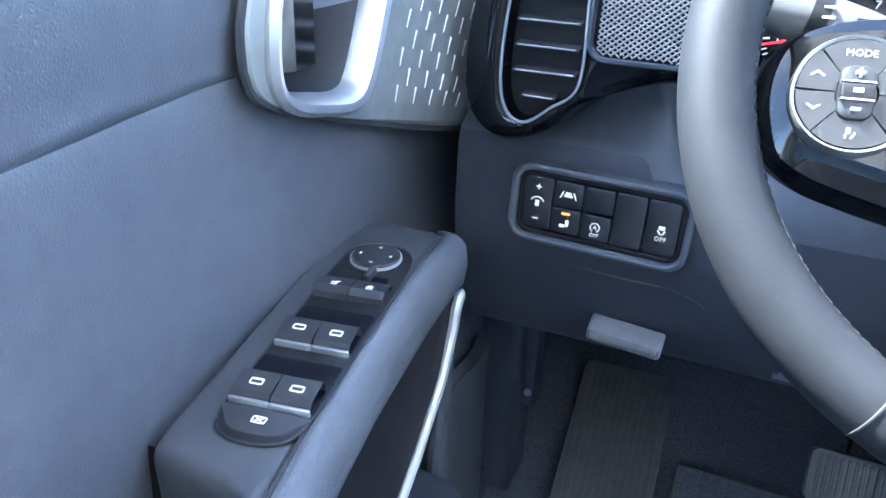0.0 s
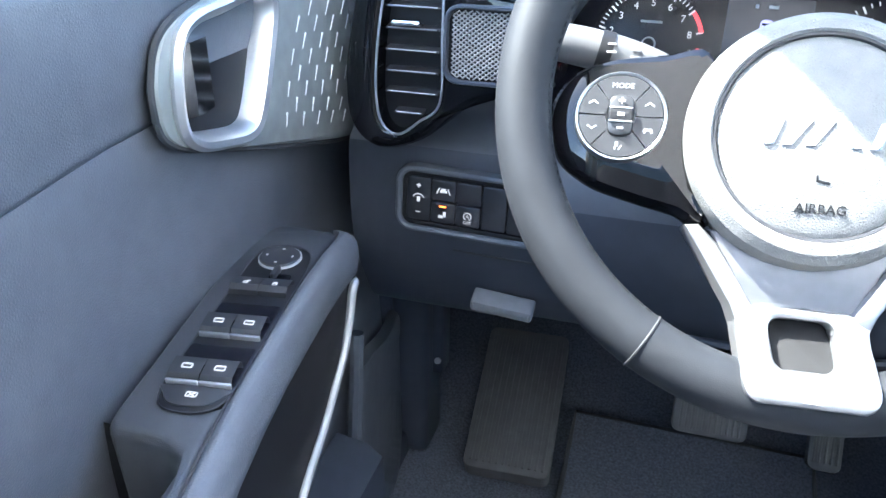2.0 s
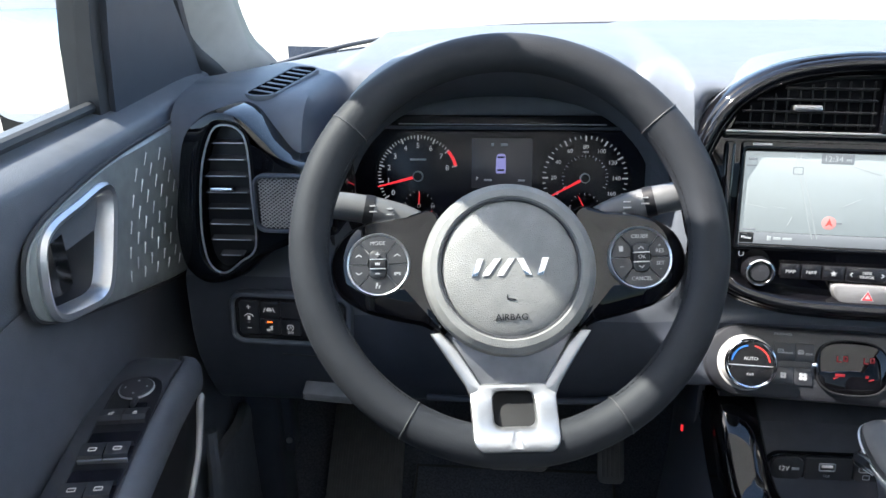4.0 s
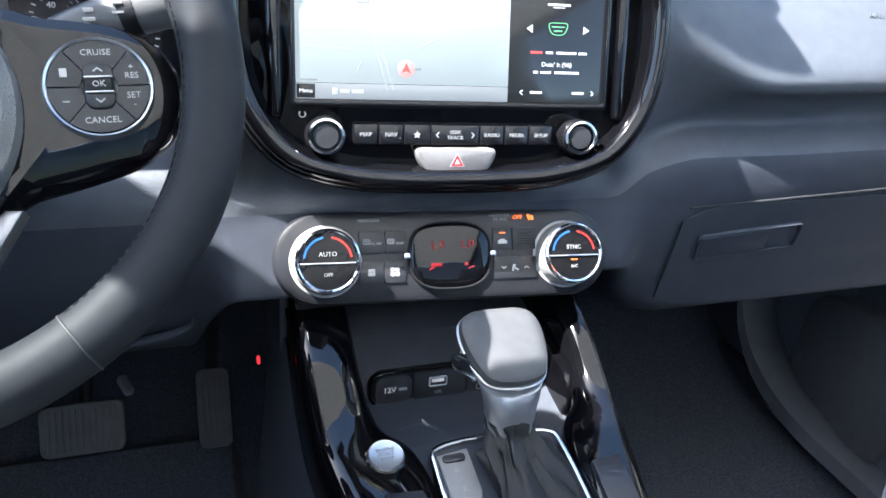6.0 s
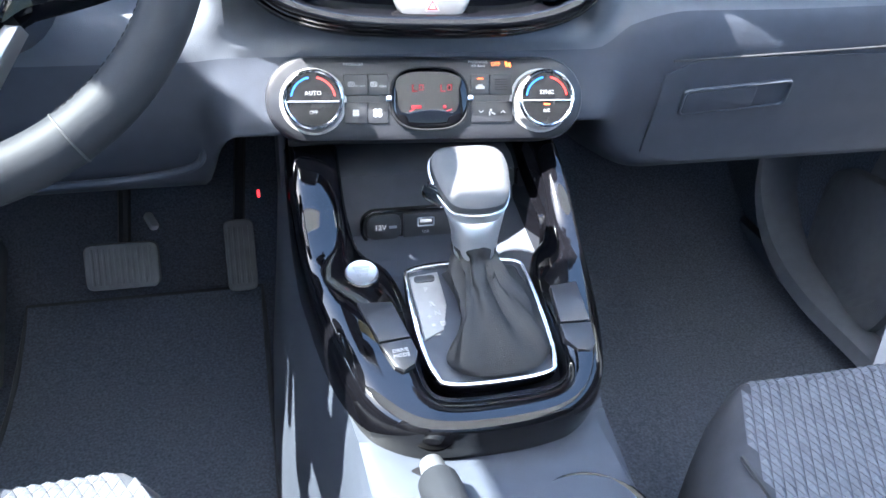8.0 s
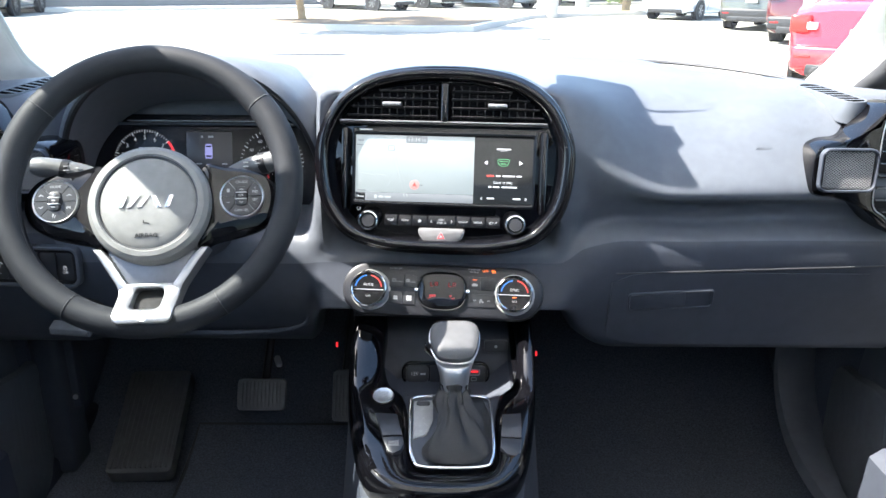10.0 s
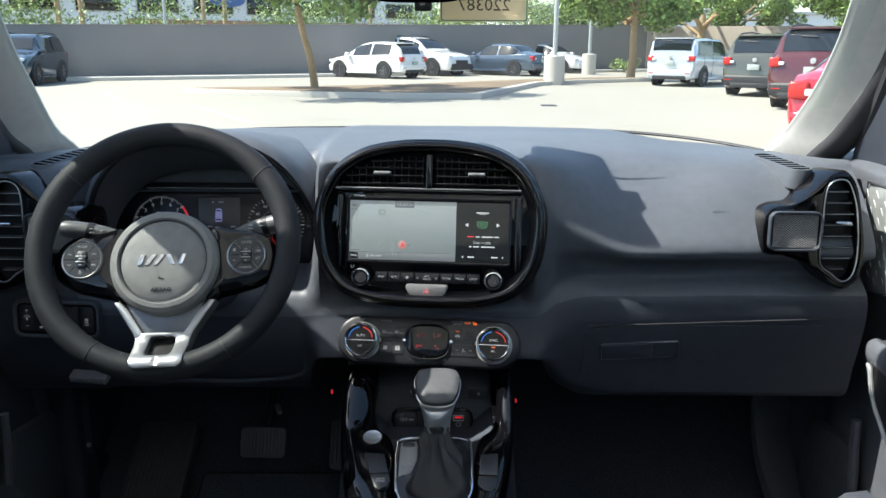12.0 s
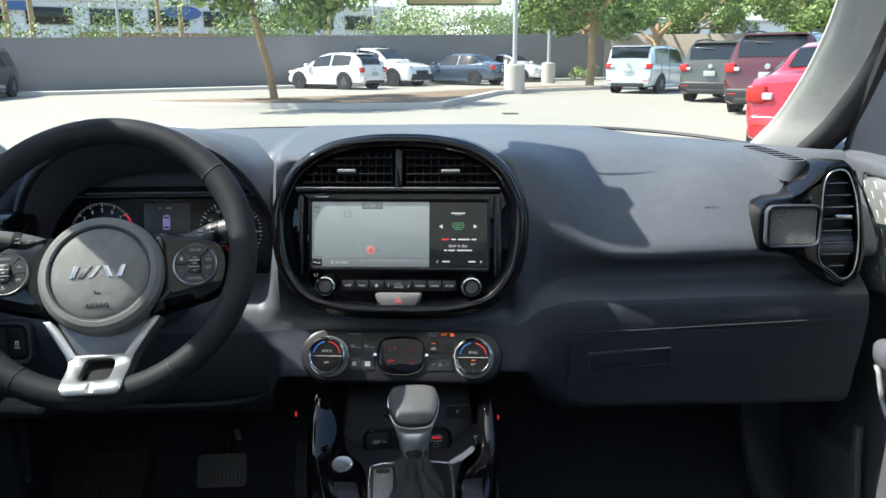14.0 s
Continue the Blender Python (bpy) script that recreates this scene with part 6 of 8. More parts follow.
    for y in ya:
        xi, zt = seam_x(y), arm_top(y)
        k = smooth01((-0.090 - y) / 0.025)
        rows.append([A(xi + u, y, zt + k * w) for u, w in ((0.001, -0.012), (0.0003, -0.0022), (-0.0012, 0.0002), (-0.005, 0.0012), (-0.0095, -0.0004), (-0.0135, -0.0050), (-0.0162, -0.0120), (-0.0170, -0.0210), (-0.0160, -0.0285), (-0.0125, -0.0320))])
        zl, zb = zt - 0.0305 * k, min(strip_z(y), zt - 0.031 * k)
        pull.append([A(xi - 0.0130, y, zl), A(xi - 0.0120, y, lerp(zl, zb, 0.5)), A(xi - 0.0140, y, lerp(zl, zb, 0.9)), A(xi - 0.0150, y, zb), A(xi + 0.03, y, zb + 0.002)])
    arm = part("armrest_pad", grid(rows, cap=True), DOOR, d, "padded armrest rail", angle=60)
    part("pull_panel", grid(pull), BLACK, arm, "recessed black panel under the pad")
    ys_ = [-0.121, -0.131, -0.138, -0.152, -0.172, -0.202, -0.246, -0.30, -0.40]
    part("armrest_strip", tube(spline([A(seam_x(y) - 0.0165, y, strip_z(y)) for y in ys_], 40), [0.0012, 0.0024] + [0.0036] * 38, 8, flat=0.8), STRIP, arm, "slim silver strip")
    part("armrest_seam", tube([A(seam_x(y) + 0.0002, y, arm_top(y) - 0.0004) for y in np.linspace(-0.108, -0.55, 24)], 0.0011, 6), RUBBER, arm)
    BLOCK = material("hard_block_plastic", (0.050, 0.054, 0.063), 0.48, bump=0.25, bump_scale=800, kind="leather", second=0.6)
    plan = [(0.671, -0.0985), (0.690, -0.0960), (0.706, -0.0995), (0.715, -0.110), (0.7195, -0.128), (0.7195, -0.15), (0.715, -0.207), (0.7078, -0.255), (0.700, -0.306), (0.6958, -0.332), (0.6925, -0.342), (0.685, -0.3468), (0.668, -0.3455), (0.653, -0.3475), (0.643, -0.3525), (0.6365, -0.362), (0.6345, -0.376), (0.6335, -0.42), (0.6335, -0.56)]
    plan = V2((plan + [(seam_x(y), y) for y in (-0.56, -0.42, -0.377, -0.339, -0.31, -0.28, -0.23, -0.187, -0.15, -0.12, -0.109)])[::-1])
    rows = [[A(p.x, p.y, max(arm_top(p.y) - 0.12, strip_z(p.y) + 0.002)) for p in offset(plan, -0.004)]]
    rows += [[A(p.x, p.y, arm_top(q.y) + dz) for p, q in zip(offset(plan, off_), plan)] for off_, dz in ((0.0, -0.010), (-0.0004, -0.0062), (-0.0016, -0.0030), (-0.0034, -0.0010), (-0.0056, -0.0002))]
    bm = grid(rows, close=True)
    bm.verts.ensure_lookup_table()
    bmesh.ops.triangulate(bm, faces=[bm.faces.new([bm.verts[i] for i in range(len(bm.verts) - len(plan), len(bm.verts))])])
    part("switch_block", bm, BLOCK, d, "hard dark switch block", angle=50)
    part("grab_cup", grid([[A(x, y, z) for x, z in ((0.735, 0.940), (0.715, 0.90), (0.70, 0.862), (0.66, 0.856), (0.640, 0.87), (0.630, 0.940))] for y in (-0.335, -0.40, -0.50, -0.56)], cap=True), BLACK, d)
    part("armrest_lid", grid([[P(x, y, 0.947) for x in (0.74, 0.70, 0.65, 0.645)] for y in (-0.56, -0.65, -0.80)]), PANEL, d)
    # lower trim, speaker and pocket
    sm = soft_outline([(0.040, 0.700), (0.14, 0.695), (0.25, 0.655), (0.265, 0.560), (0.24, 0.470), (0.15, 0.440), (0.06, 0.480), (0.030, 0.580)], 48)
    MESH = material("door_speaker_mesh", (0.10, 0.105, 0.115), 0.6, bump=1.0, bump_scale=330, kind="weave", vary=0.1)
    rows = [[P(0.722 + 0.05 * smooth01((p.x - 0.10) / 0.25) - dx, p.x, p.y) for p in offset(sm, o3)] for o3, dx in ((0.004, -0.006), (0.0, 0.006), (-0.006, 0.009), (-0.020, 0.0095))]
    part("speaker_grille", grid(rows, close=True, cap=True), MESH, d, "fine mesh loudspeaker cover")
    part("lower_strip", tube([P(0.715, y, z) for y, z in ((0.033, 0.765), (0.027, 0.711), (0.019, 0.668), (0.010, 0.615), (0.002, 0.559), (0.0, 0.50), (0.004, 0.45))], 0.008, 8), DOOR, d)
    part("pocket", grid([[P(x, y, z) for x, z in ((0.725, 0.66), (0.690, 0.655), (0.672, 0.64), (0.668, 0.56), (0.680, 0.47), (0.73, 0.455))] for y in (-0.01, -0.03, -0.1, -0.4, -0.7, -0.85)], cap=True), PANEL, d)
    # window frame and corner piece
    part("window_post", grid([[P(x - max(0, z - 1.2) * 0.2, y, z) for x, y in ((0.735, -0.022 - (z - 1.19) * 0.12), (0.735, -0.045 - (z - 1.19) * 0.12), (0.765, -0.045 - (z - 1.19) * 0.12), (0.765, -0.022 - (z - 1.19) * 0.12))] for z in (1.17, 1.25, 1.33, 1.42)], close=True, cap=True), RUBBER, d)
    rows = [[P(0.728 - max(0, z - 1.2) * 0.2 + dx, y, z) for y, z in ((0.200, 1.170), (0.09, 1.175), (-0.026, 1.180), (-0.034, 1.25), (-0.044, 1.33), (-0.052, 1.42), (-0.03, 1.41), (0.055, 1.325), (0.125, 1.25))] for dx in (0.0, 0.03)]
    part("corner_piece", grid(rows, close=True, cap=True), PANEL, d, "black triangular corner trim")
    part("top_frame", tube([P(0.742 - max(0, z - 1.19) * 0.22, y, z) for y, z in ((0.19, 1.19), (0.12, 1.28), (0.02, 1.40), (-0.08, 1.51), (-0.2, 1.605), (-0.4, 1.650), (-0.9, 1.650))], 0.012, 8), RUBBER, d)
    gp = part("window_pane", grid([[P(0.757 - (z - 1.18) * 0.24, y, z) for y in (lerp(-0.03, -0.10, f), -0.3, -0.6, -0.9)] for f, z in ((0, 1.17), (0.5, 1.40), (1, 1.63))]), TINT, d, "tinted side window")
    return d, P


dl, P_l = door(-1)
dr, P_r = door(1)

# window switches on the driver's block
BLK = Matrix.Translation((-0.6685, -0.2440, 0.9548)) @ pose(0, 0, 0, 3.2, 0, 0) @ pose(0, 0, 0, 0, 0, 8.5) @ Matrix.Diagonal((0.95, 0.92, 0.9, 1))
sw = thing("window_switch_panel", "black window and mirror switch panel on the armrest", "switches", BLK)
so = soft_outline([(0.0235, 0.080), (0.0165, 0.101), (-0.002, 0.108), (-0.0185, 0.100), (-0.0222, 0.078), (-0.0225, 0.040), (-0.0225, -0.040), (-0.0205, -0.076), (-0.012, -0.088), (0.009, -0.089), (0.0205, -0.077), (0.0228, -0.040), (0.0235, 0.030)], 64)
part("plate", slab(so, -0.004, 0.0022, 0.001), BLACK, sw)
# Highlight round the plate, drawn as a rim of paler plastic.
part("plate_highlight", tube([Vector((p.x, p.y, 0.0019)) for p in offset(so, 0.0004)], 0.0006, 6, True), BUTTON, sw)
md = part("mirror_dial", lathe([(0.0158, 0.000), (0.0156, 0.0048), (0.0146, 0.0056), (0.0, 0.0052)], 40, pose(-0.001, 0.0865, 0)), BUTTON, sw)
part("dial_ring", lathe([(0.0166, 0.000), (0.0166, 0.0040), (0.0161, 0.0044), (0.0156, 0.0040)], 40, pose(-0.001, 0.0865, 0)), GREYINK, md)
for du, dv, w_, h_ in ((0, 0.0100, 0.0026, 0.0017), (0, -0.0100, 0.0026, 0.0017), (0.0100, 0, 0.0017, 0.0026), (-0.0100, 0, 0.0017, 0.0026)):
    part("arrow", bars([(du - 0.001, 0.0865 + dv, w_ * 0.8, h_ * 0.8, 0)], 0.0048, 0.0058), WHITEINK, md)
part("selector_slot", slab(rr(0.016, 0.008, 0.002, 3, 0.0075, 0.0600), 0.001, 0.0032, 0.0006), DIAL, sw)
part("mirror_selector", slab(rr(0.0045, 0.014, 0.0018, 3, 0.0035, 0.0635), 0.001, 0.0075, 0.0015), BUTTON, sw)
for s in (-1, 1):
    k = part("lock_key", grid([[Vector((s * 0.0108 + u, v, z)) for u in (-0.0105, -0.0100, 0.0100, 0.0105)] for v, z in ((0.0520, 0.0022), (0.0510, 0.0070), (0.0390, 0.0090), (0.0345, 0.0062), (0.0335, 0.0015))], cap=False), BUTTON, sw)
    part("icon", frame_slab(rr(0.0036, 0.0030, 0.0005, 2, s * 0.0108, 0.0412), rr(0.0024, 0.0018, 0.0003, 2, s * 0.0108, 0.0412), 0.0080, 0.0090, 0.0001), WHITEINK, k)
    part("icon_shackle", bars([(s * 0.0108 + (0.0016 if s < 0 else 0.0), 0.0440, 0.0026, 0.0009, 0), (s * 0.0108 + 0.0012, 0.0432, 0.0008, 0.0020, 0)], 0.0078, 0.0086), WHITEINK, k)
for v0 in (-0.0080, -0.0570):
    # The finger scoop's shade, painted as a flat dark plate instead of a hollow.
    part("well_shade", slab(rr(0.0435, 0.040, 0.003, 3, 0, v0 + 0.0105), 0.0012, 0.0026, 0.0004), DIAL, sw)
    for s in (-1, 1):
        k = part("window_switch", grid([[Vector((s * 0.0105 + u, v0 + v, z)) for u in (-0.0102, -0.0096, 0.0096, 0.0102)] for v, z in ((0.0100, 0.0020), (0.0096, 0.0080), (0.0075, 0.0102), (-0.0062, 0.0082), (-0.0088, 0.0052), (-0.0094, 0.0018))]), BUTTON, sw)
        part("chrome_lip", slab(rr(0.0208, 0.0024, 0.0010, 2, s * 0.0105, v0 - 0.0096), 0.001, 0.0058, 0.0008), SILVER, k, "silver lip")
        part("icon", frame_slab(rr(0.0070, 0.0046, 0.0010, 3, s * 0.0105, v0 + 0.0004), rr(0.0056, 0.0032, 0.0006, 3, s * 0.0105, v0 + 0.0004), 0.0084, 0.0095, 0.0001), WHITEINK, k)
        part("icon_bar", bars([(s * 0.0105, v0 + 0.0016, 0.0050, 0.0007, 0)], 0.0084, 0.0096), WHITEINK, k)
k = part("lock_out_key", slab(soft_outline([(-0.0200, -0.0685), (0.0200, -0.0685), (0.0190, -0.0760), (0.0100, -0.0850), (-0.0100, -0.0850), (-0.0185, -0.0760)], 40), 0.001, 0.0036, 0.0010), BUTTON, sw)
part("icon", frame_slab(rr(0.0072, 0.0048, 0.0010, 3, 0, -0.0765), rr(0.0058, 0.0034, 0.0006, 3, 0, -0.0765), 0.0030, 0.0040, 0.0002), WHITEINK, k)
part("icon_cross", bars([(0, -0.0765, 0.005, 0.0008, 35), (0, -0.0765, 0.005, 0.0008, -35)], 0.0030, 0.0040), WHITEINK, k)

# kick panel pieces beside the foot rest
kp = thing("kick_panel", "dark moulded kick panel beside the footwell", "trim panel")
part("panel", box(-0.752, -0.700, 0.225, 0.300, 0.43, 0.77, 0.012, 3), PANEL, kp)
part("latch", box(-0.705, -0.685, 0.255, 0.29, 0.56, 0.70, 0.004), PANEL, kp)
part("latch_screw", lathe([(0.005, 0), (0.0045, 0.003), (0, 0.003)], 14, face(-0.692, 0.252, 0.585, 20)), SILVER, kp)
kr = thing("sill_trim", "curved dark door sill trim in the passenger footwell", "trim panel")
part("trim", grid([[p + Vector((u, 0, w)) for u, w in ((-0.05, -0.01), (-0.045, 0.012), (-0.03, 0.020), (0.0, 0.018), (0.03, 0.0))] for p in spline([(0.72, 0.34, 0.66), (0.72, 0.32, 0.585), (0.72, 0.26, 0.52), (0.72, 0.16, 0.485), (0.73, 0.0, 0.47), (0.73, -0.5, 0.46)], 30)]), DOOR, kr)

# ---- seats ----
FABB = material("seat_bolster_cloth", (0.045, 0.048, 0.058), 0.8, bump=0.4, bump_scale=1500, kind="weave")


def seat(s):
    st = thing("front_seat", "dark grey front seat in diamond-patterned cloth", "car seat", pose(s * 0.385, -0.008, 0.026), "front seats")
    HWD = 0.255

    def top(u, y):
        e = smooth01((-0.135 - y) / 0.075)
        return 0.600 + 0.075 * e + 0.018 * (abs(u) / 0.2) ** 3 * (1 if abs(u) < 0.25 else 1) - 0.02 * smooth01((-0.3 - y) / 0.3)

    def half(y):
        return lerp(0.06, HWD - 0.012, min(1.0, max(0.0, (-0.150 - y) / 0.22)) ** 0.6)

    rows = []
    for y in list(np.linspace(-0.150, -0.25, 9)) + list(np.linspace(-0.28, -0.66, 10)):
        hw = half(y)
        row = [Vector((-hw - 0.005, y, 0.50)), Vector((-hw - 0.004, y, 0.56))]
        for u in np.linspace(-1, 1, 23):
            edge = smooth01((abs(u) - 0.80) / 0.2)
            row.append(Vector((u * hw, y - 0.012 * 0, top(u * hw, y) - 0.055 * edge ** 2)))
        row += [Vector((hw + 0.004, y, 0.56)), Vector((hw + 0.005, y, 0.50))]
        rows.append(row)
    front = [Vector((p.x * 0.96, -0.150 + 0.012, min(p.z, 0.555))) for p in rows[0]]
    front2 = [Vector((p.x * 0.94, -0.150 + 0.006, min(p.z, 0.47))) for p in rows[0]]
    part("cushion", grid([front2, front] + rows), FABB, st, angle=70)
    # raised diamonds over the middle of the cushion
    dm = bmesh.new()
    step = 0.0105
    for j in range(-2, 40):
        y = -0.172 - j * step * 0.9
        for i in range(-16, 17):
            u = (i + 0.5 * (j % 2)) * step
            if abs(u) > min(0.165, 0.8 * half(y)):
                continue
            cverts = [dm.verts.new((u + a * step * 0.46, y + b * step * 0.85, top(u + a * step * 0.46, y + b * step * 0.85) + 0.0010)) for a, b in ((1, 0), (0, 1), (-1, 0), (0, -1))]
            tip = dm.verts.new((u, y, top(u, y) + 0.0036))
            for q in range(4):
                dm.faces.new((cverts[q], cverts[(q + 1) % 4], tip))
    dpt = part("diamond_quilting", dm, FABRIC, st, "raised diamond pattern", smooth=False)
    tagged(dpt, kind="stuff")
    for k in (-1, 1):
        part("piping", tube([Vector((k * 0.172, y, top(k * 0.172, y) + 0.001)) for y in np.linspace(-0.29, -0.64, 24)], 0.0025, 6), RUBBER, st)
    bk = []
    for f in np.linspace(0, 1, 12):
        z, y = lerp(0.62, 1.17, f), lerp(-0.66, -0.86, f)
        hw = lerp(0.25, 0.20, f) - 0.03 * smooth01((f - 0.85) / 0.15)
        bk.append([Vector((hw * math.copysign(abs(math.cos(a)) ** 0.5, math.cos(a)), y - 0.06 + 0.055 * math.copysign(abs(math.sin(a)) ** 0.6, math.sin(a)), z)) for a in np.linspace(0, 2 * math.pi, 33)[:-1]])
    part("backrest", grid(bk, close=True, cap=True), FABB, st)
    part("base", box(-0.22, 0.22, -0.62, -0.20, 0.40, 0.50, 0.02), PANEL, st)


seat(-1)
seat(1)

# ---- mirrors ----
mr = thing("rear_view_mirror", "black interior mirror hanging from the windscreen", "mirror", pose(-0.0165, 0.022, 1.4710, 8, 0, -4) @ Matrix.Diagonal((0.66, 1.5, 0.90, 1)))
part("shell", grid([[Vector((u * 0.118, y, v * 0.036 - 0.012)) for u, v in [(math.copysign(abs(math.cos(a)) ** 0.5, math.cos(a)), math.copysign(abs(math.sin(a)) ** 0.6, math.sin(a))) for a in np.linspace(0, 2 * math.pi, 41)[:-1]]] for y in (-0.012, 0.0, 0.02)] , close=True, cap=True), GLOSS, mr)
part("mirror_glass", slab([Vector((0.110 * math.copysign(abs(math.cos(a)) ** 0.5, math.cos(a)), -0.012 + 0.030 * math.copysign(abs(math.sin(a)) ** 0.6, math.sin(a)))) for a in np.linspace(0, 2 * math.pi, 41)[:-1]], 0.0115, 0.0135, 0.0005, pose(0, 0, 0, 90, 0, 0)), CHROME, mr, "mirror glass")
part("button_bar", slab(rr(0.036, 0.016, 0.003, 3, 0.012, -0.053), 0.0, 0.012, 0.002, pose(0, 0, 0, 90, 0, 0)), BLACK, mr)
lettering("UVO", 0.0055, pose(0.012, -0.0125, -0.050, 90), WHITEINK, mr)
part("stem", tube([(0, 0.02, 0.0), (0, 0.045, 0.03), (0, 0.080, 0.055)], 0.010, 10), BLACK, mr)
# Unseen filler added so the mirror's shadow on the dash has no gap.
part("shadow_filler", grid([[Vector((x, y, z)) for y, z in ((0.012, 0.012), (0.034, 0.020), (0.040, 0.040), (0.022, 0.040))] for x in (-0.085, -0.075, 0.092, 0.104)], close=True, cap=True), BLACK, mr, "unseen filler behind the mirror that closes its shadow")
# Unseen housing, assumed behind the mirror; its width is set by the shadow wanted.
part("assumed_sensor_housing", box(-0.085, 0.052, 0.030, 0.092, 0.030, 0.062, 0.010), BLACK, mr, "assumed unseen sensor housing, sized for its shadow on the dash")
tag_ = thing("paper_tag", "cream paper tag with green border hanging in the windscreen", "tag", pose(0.0824, 0.095, 1.4435, 88, 0, 0) @ Matrix.Diagonal((0.903, 0.836, 0.914, 1)))
part("sheet", slab(rr(0.150, 0.098, 0.004, 3), 0, 0.0006, 0.0002), paper("cream_paper", (0.90, 0.78, 0.56)), tag_)
part("border", frame_slab(rr(0.147, 0.095, 0.003, 3), rr(0.143, 0.091, 0.003, 3), 0.0004, 0.0009, 0.0001), material("green_ink", (0.12, 0.30, 0.18), 0.7), tag_)
lettering("220387", 0.030, pose(0, -0.020, 0.0009) @ Matrix.Diagonal((-1, 1, 1, 1)), material("ink_brown", (0.12, 0.09, 0.06), 0.8), tag_)
om = thing("door_mirror", "white and black door mirror outside the window", "door mirror", pose(-0.965, 0.275, 1.165, 0, 0, 8))
WHITEP = material("white_car_paint", (0.78, 0.78, 0.80), 0.2, coat=1.0, vary=0.03)
part("shell", grid([[Vector((0.095 * k * math.copysign(abs(math.cos(a)) ** 0.6, math.cos(a)), y, 0.02 + 0.085 * k * math.copysign(abs(math.sin(a)) ** 0.6, math.sin(a)))) for a in np.linspace(0, 2 * math.pi, 33)[:-1]] for y, k in ((-0.03, 0.97), (-0.02, 1.0), (0.03, 0.98), (0.07, 0.85), (0.10, 0.5))], close=True, cap=True), WHITEP, om)
part("glass", slab(rr(0.160, 0.135, 0.03, 5, 0, 0.02), 0.028, 0.034, 0.002, pose(0, 0, 0, 90, 0, 0)), CHROME, om)
part("foot", grid([[Vector((x, y, z)) for y, z in ((-0.02, -0.085), (0.05, -0.085), (0.05, -0.05), (-0.02, -0.05))] for x in (-0.08, 0.0, 0.09, 0.17)], close=True, cap=True), BLACK, om)
# wipers on the scuttle
for xa, xb in ((-0.62, 0.06), (-0.02, 0.52)):
    wp = thing("wiper", "black windscreen wiper parked at the glass foot", "wiper", None, "wipers")
    part("blade", tube(spline([(xa, 0.68 - 0.20 * (xa / 0.62) ** 4, 1.158), ((xa + xb) / 2, 0.695, 1.168), (xb, 0.68 - 0.20 * (xb / 0.62) ** 4, 1.160)], 20), 0.006, 6), RUBBER, wp)
    part("arm", tube(spline([((xa + xb) / 2, 0.705, 1.170), (lerp(xa, xb, 0.2), 0.71, 1.158), (lerp(xa, xb, 0.02), 0.71, 1.135)], 14), 0.006, 6), BLACK, wp)

# ---- the car park outside ----
PAVE = material("pale_concrete_paving", (0.295, 0.277, 0.236), 0.9, vary=0.10, second=0.8, second_scale=0.25, scale=4, bump=0.2, bump_scale=40)
bm = bmesh.new()
bmesh.ops.create_grid(bm, x_segments=6, y_segments=6, size=900)
bmesh.ops.translate(bm, verts=bm.verts, vec=(0, 0, GROUND))
plain("ground", bm, PAVE, "sunlit pale concrete car park", "ground")
WDIR = Vector((0.846, 0.533, 0)).normalized()      # the boundary wall runs away to the right
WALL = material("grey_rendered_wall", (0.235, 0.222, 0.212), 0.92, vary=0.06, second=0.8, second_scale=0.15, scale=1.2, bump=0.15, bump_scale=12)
W0P = Vector((-11.2, 30.6, GROUND))
wm = Matrix.Translation(W0P) @ pose(0, 0, 0, 0, 0, math.degrees(math.atan2(WDIR.y, WDIR.x)))
bm = box(-60, 27.0, 0, 0.25, -0.2, 2.45, 0.02)
for v in bm.verts:
    if v.co.z > 1:
        v.co.z += -0.38 + 0.0176 * v.co.x      # the wall's top rises against the ground
bm.transform(wm)
plain("wall_boundary", bm, WALL, "long grey rendered boundary wall of the car park", "wall")
bm = box(-60, 27.0, -0.015, 0.265, 2.45, 2.49, 0.01)
for v in bm.verts:
    v.co.z += -0.38 + 0.0176 * v.co.x
bm.transform(wm)
plain("wall_coping", bm, WALL, "flat grey coping along the wall", "coping")
c1 = wm @ Vector((27.0, 0, 0))
m2 = Matrix.Translation(c1) @ pose(0, 0, 0, 0, 0, -18)
# Sunshine is put into this tan: paler and warmer than the long wall.
WALL2 = material("wall_sun_in_tan", (0.36, 0.31, 0.26), 0.92, vary=0.06, second=0.6, second_scale=0.2, scale=1.5, bump=0.15, bump_scale=12)
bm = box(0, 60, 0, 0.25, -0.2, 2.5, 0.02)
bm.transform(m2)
plain("wall_side", bm, WALL2, "boundary wall in a painted sunlit tan beyond the parked cars", "wall")
# pale pavement strip with kerb at the wall's foot
KERB = material("pale_kerb_concrete", (0.50, 0.47, 0.42), 0.9, vary=0.08, second=0.5, second_scale=0.6)
bm = box(-60, 27, -1.5, -0.02, -0.2, 0.13, 0.02)
bm.transform(wm)
plain("pavement", bm, KERB, "pale concrete kerb strip along the wall", "pavement")


def ground_patch(pts, z0, z1, name, mat, label, category, bev=0.02):
    return plain(name, slab(V2(pts), z0, z1, bev), mat, label, category)


# planted island with kerb
isl = [(-7.3, 20.4), (-5.6, 19.5), (-3.0, 18.9), (-0.5, 18.6), (0.9, 18.9), (3.2, 25.8), (4.8, 27.6), (8.2, 30.0), (6.2, 30.6), (2.5, 27.6), (-1.5, 23.6), (-4.4, 22.0), (-6.6, 21.2)]
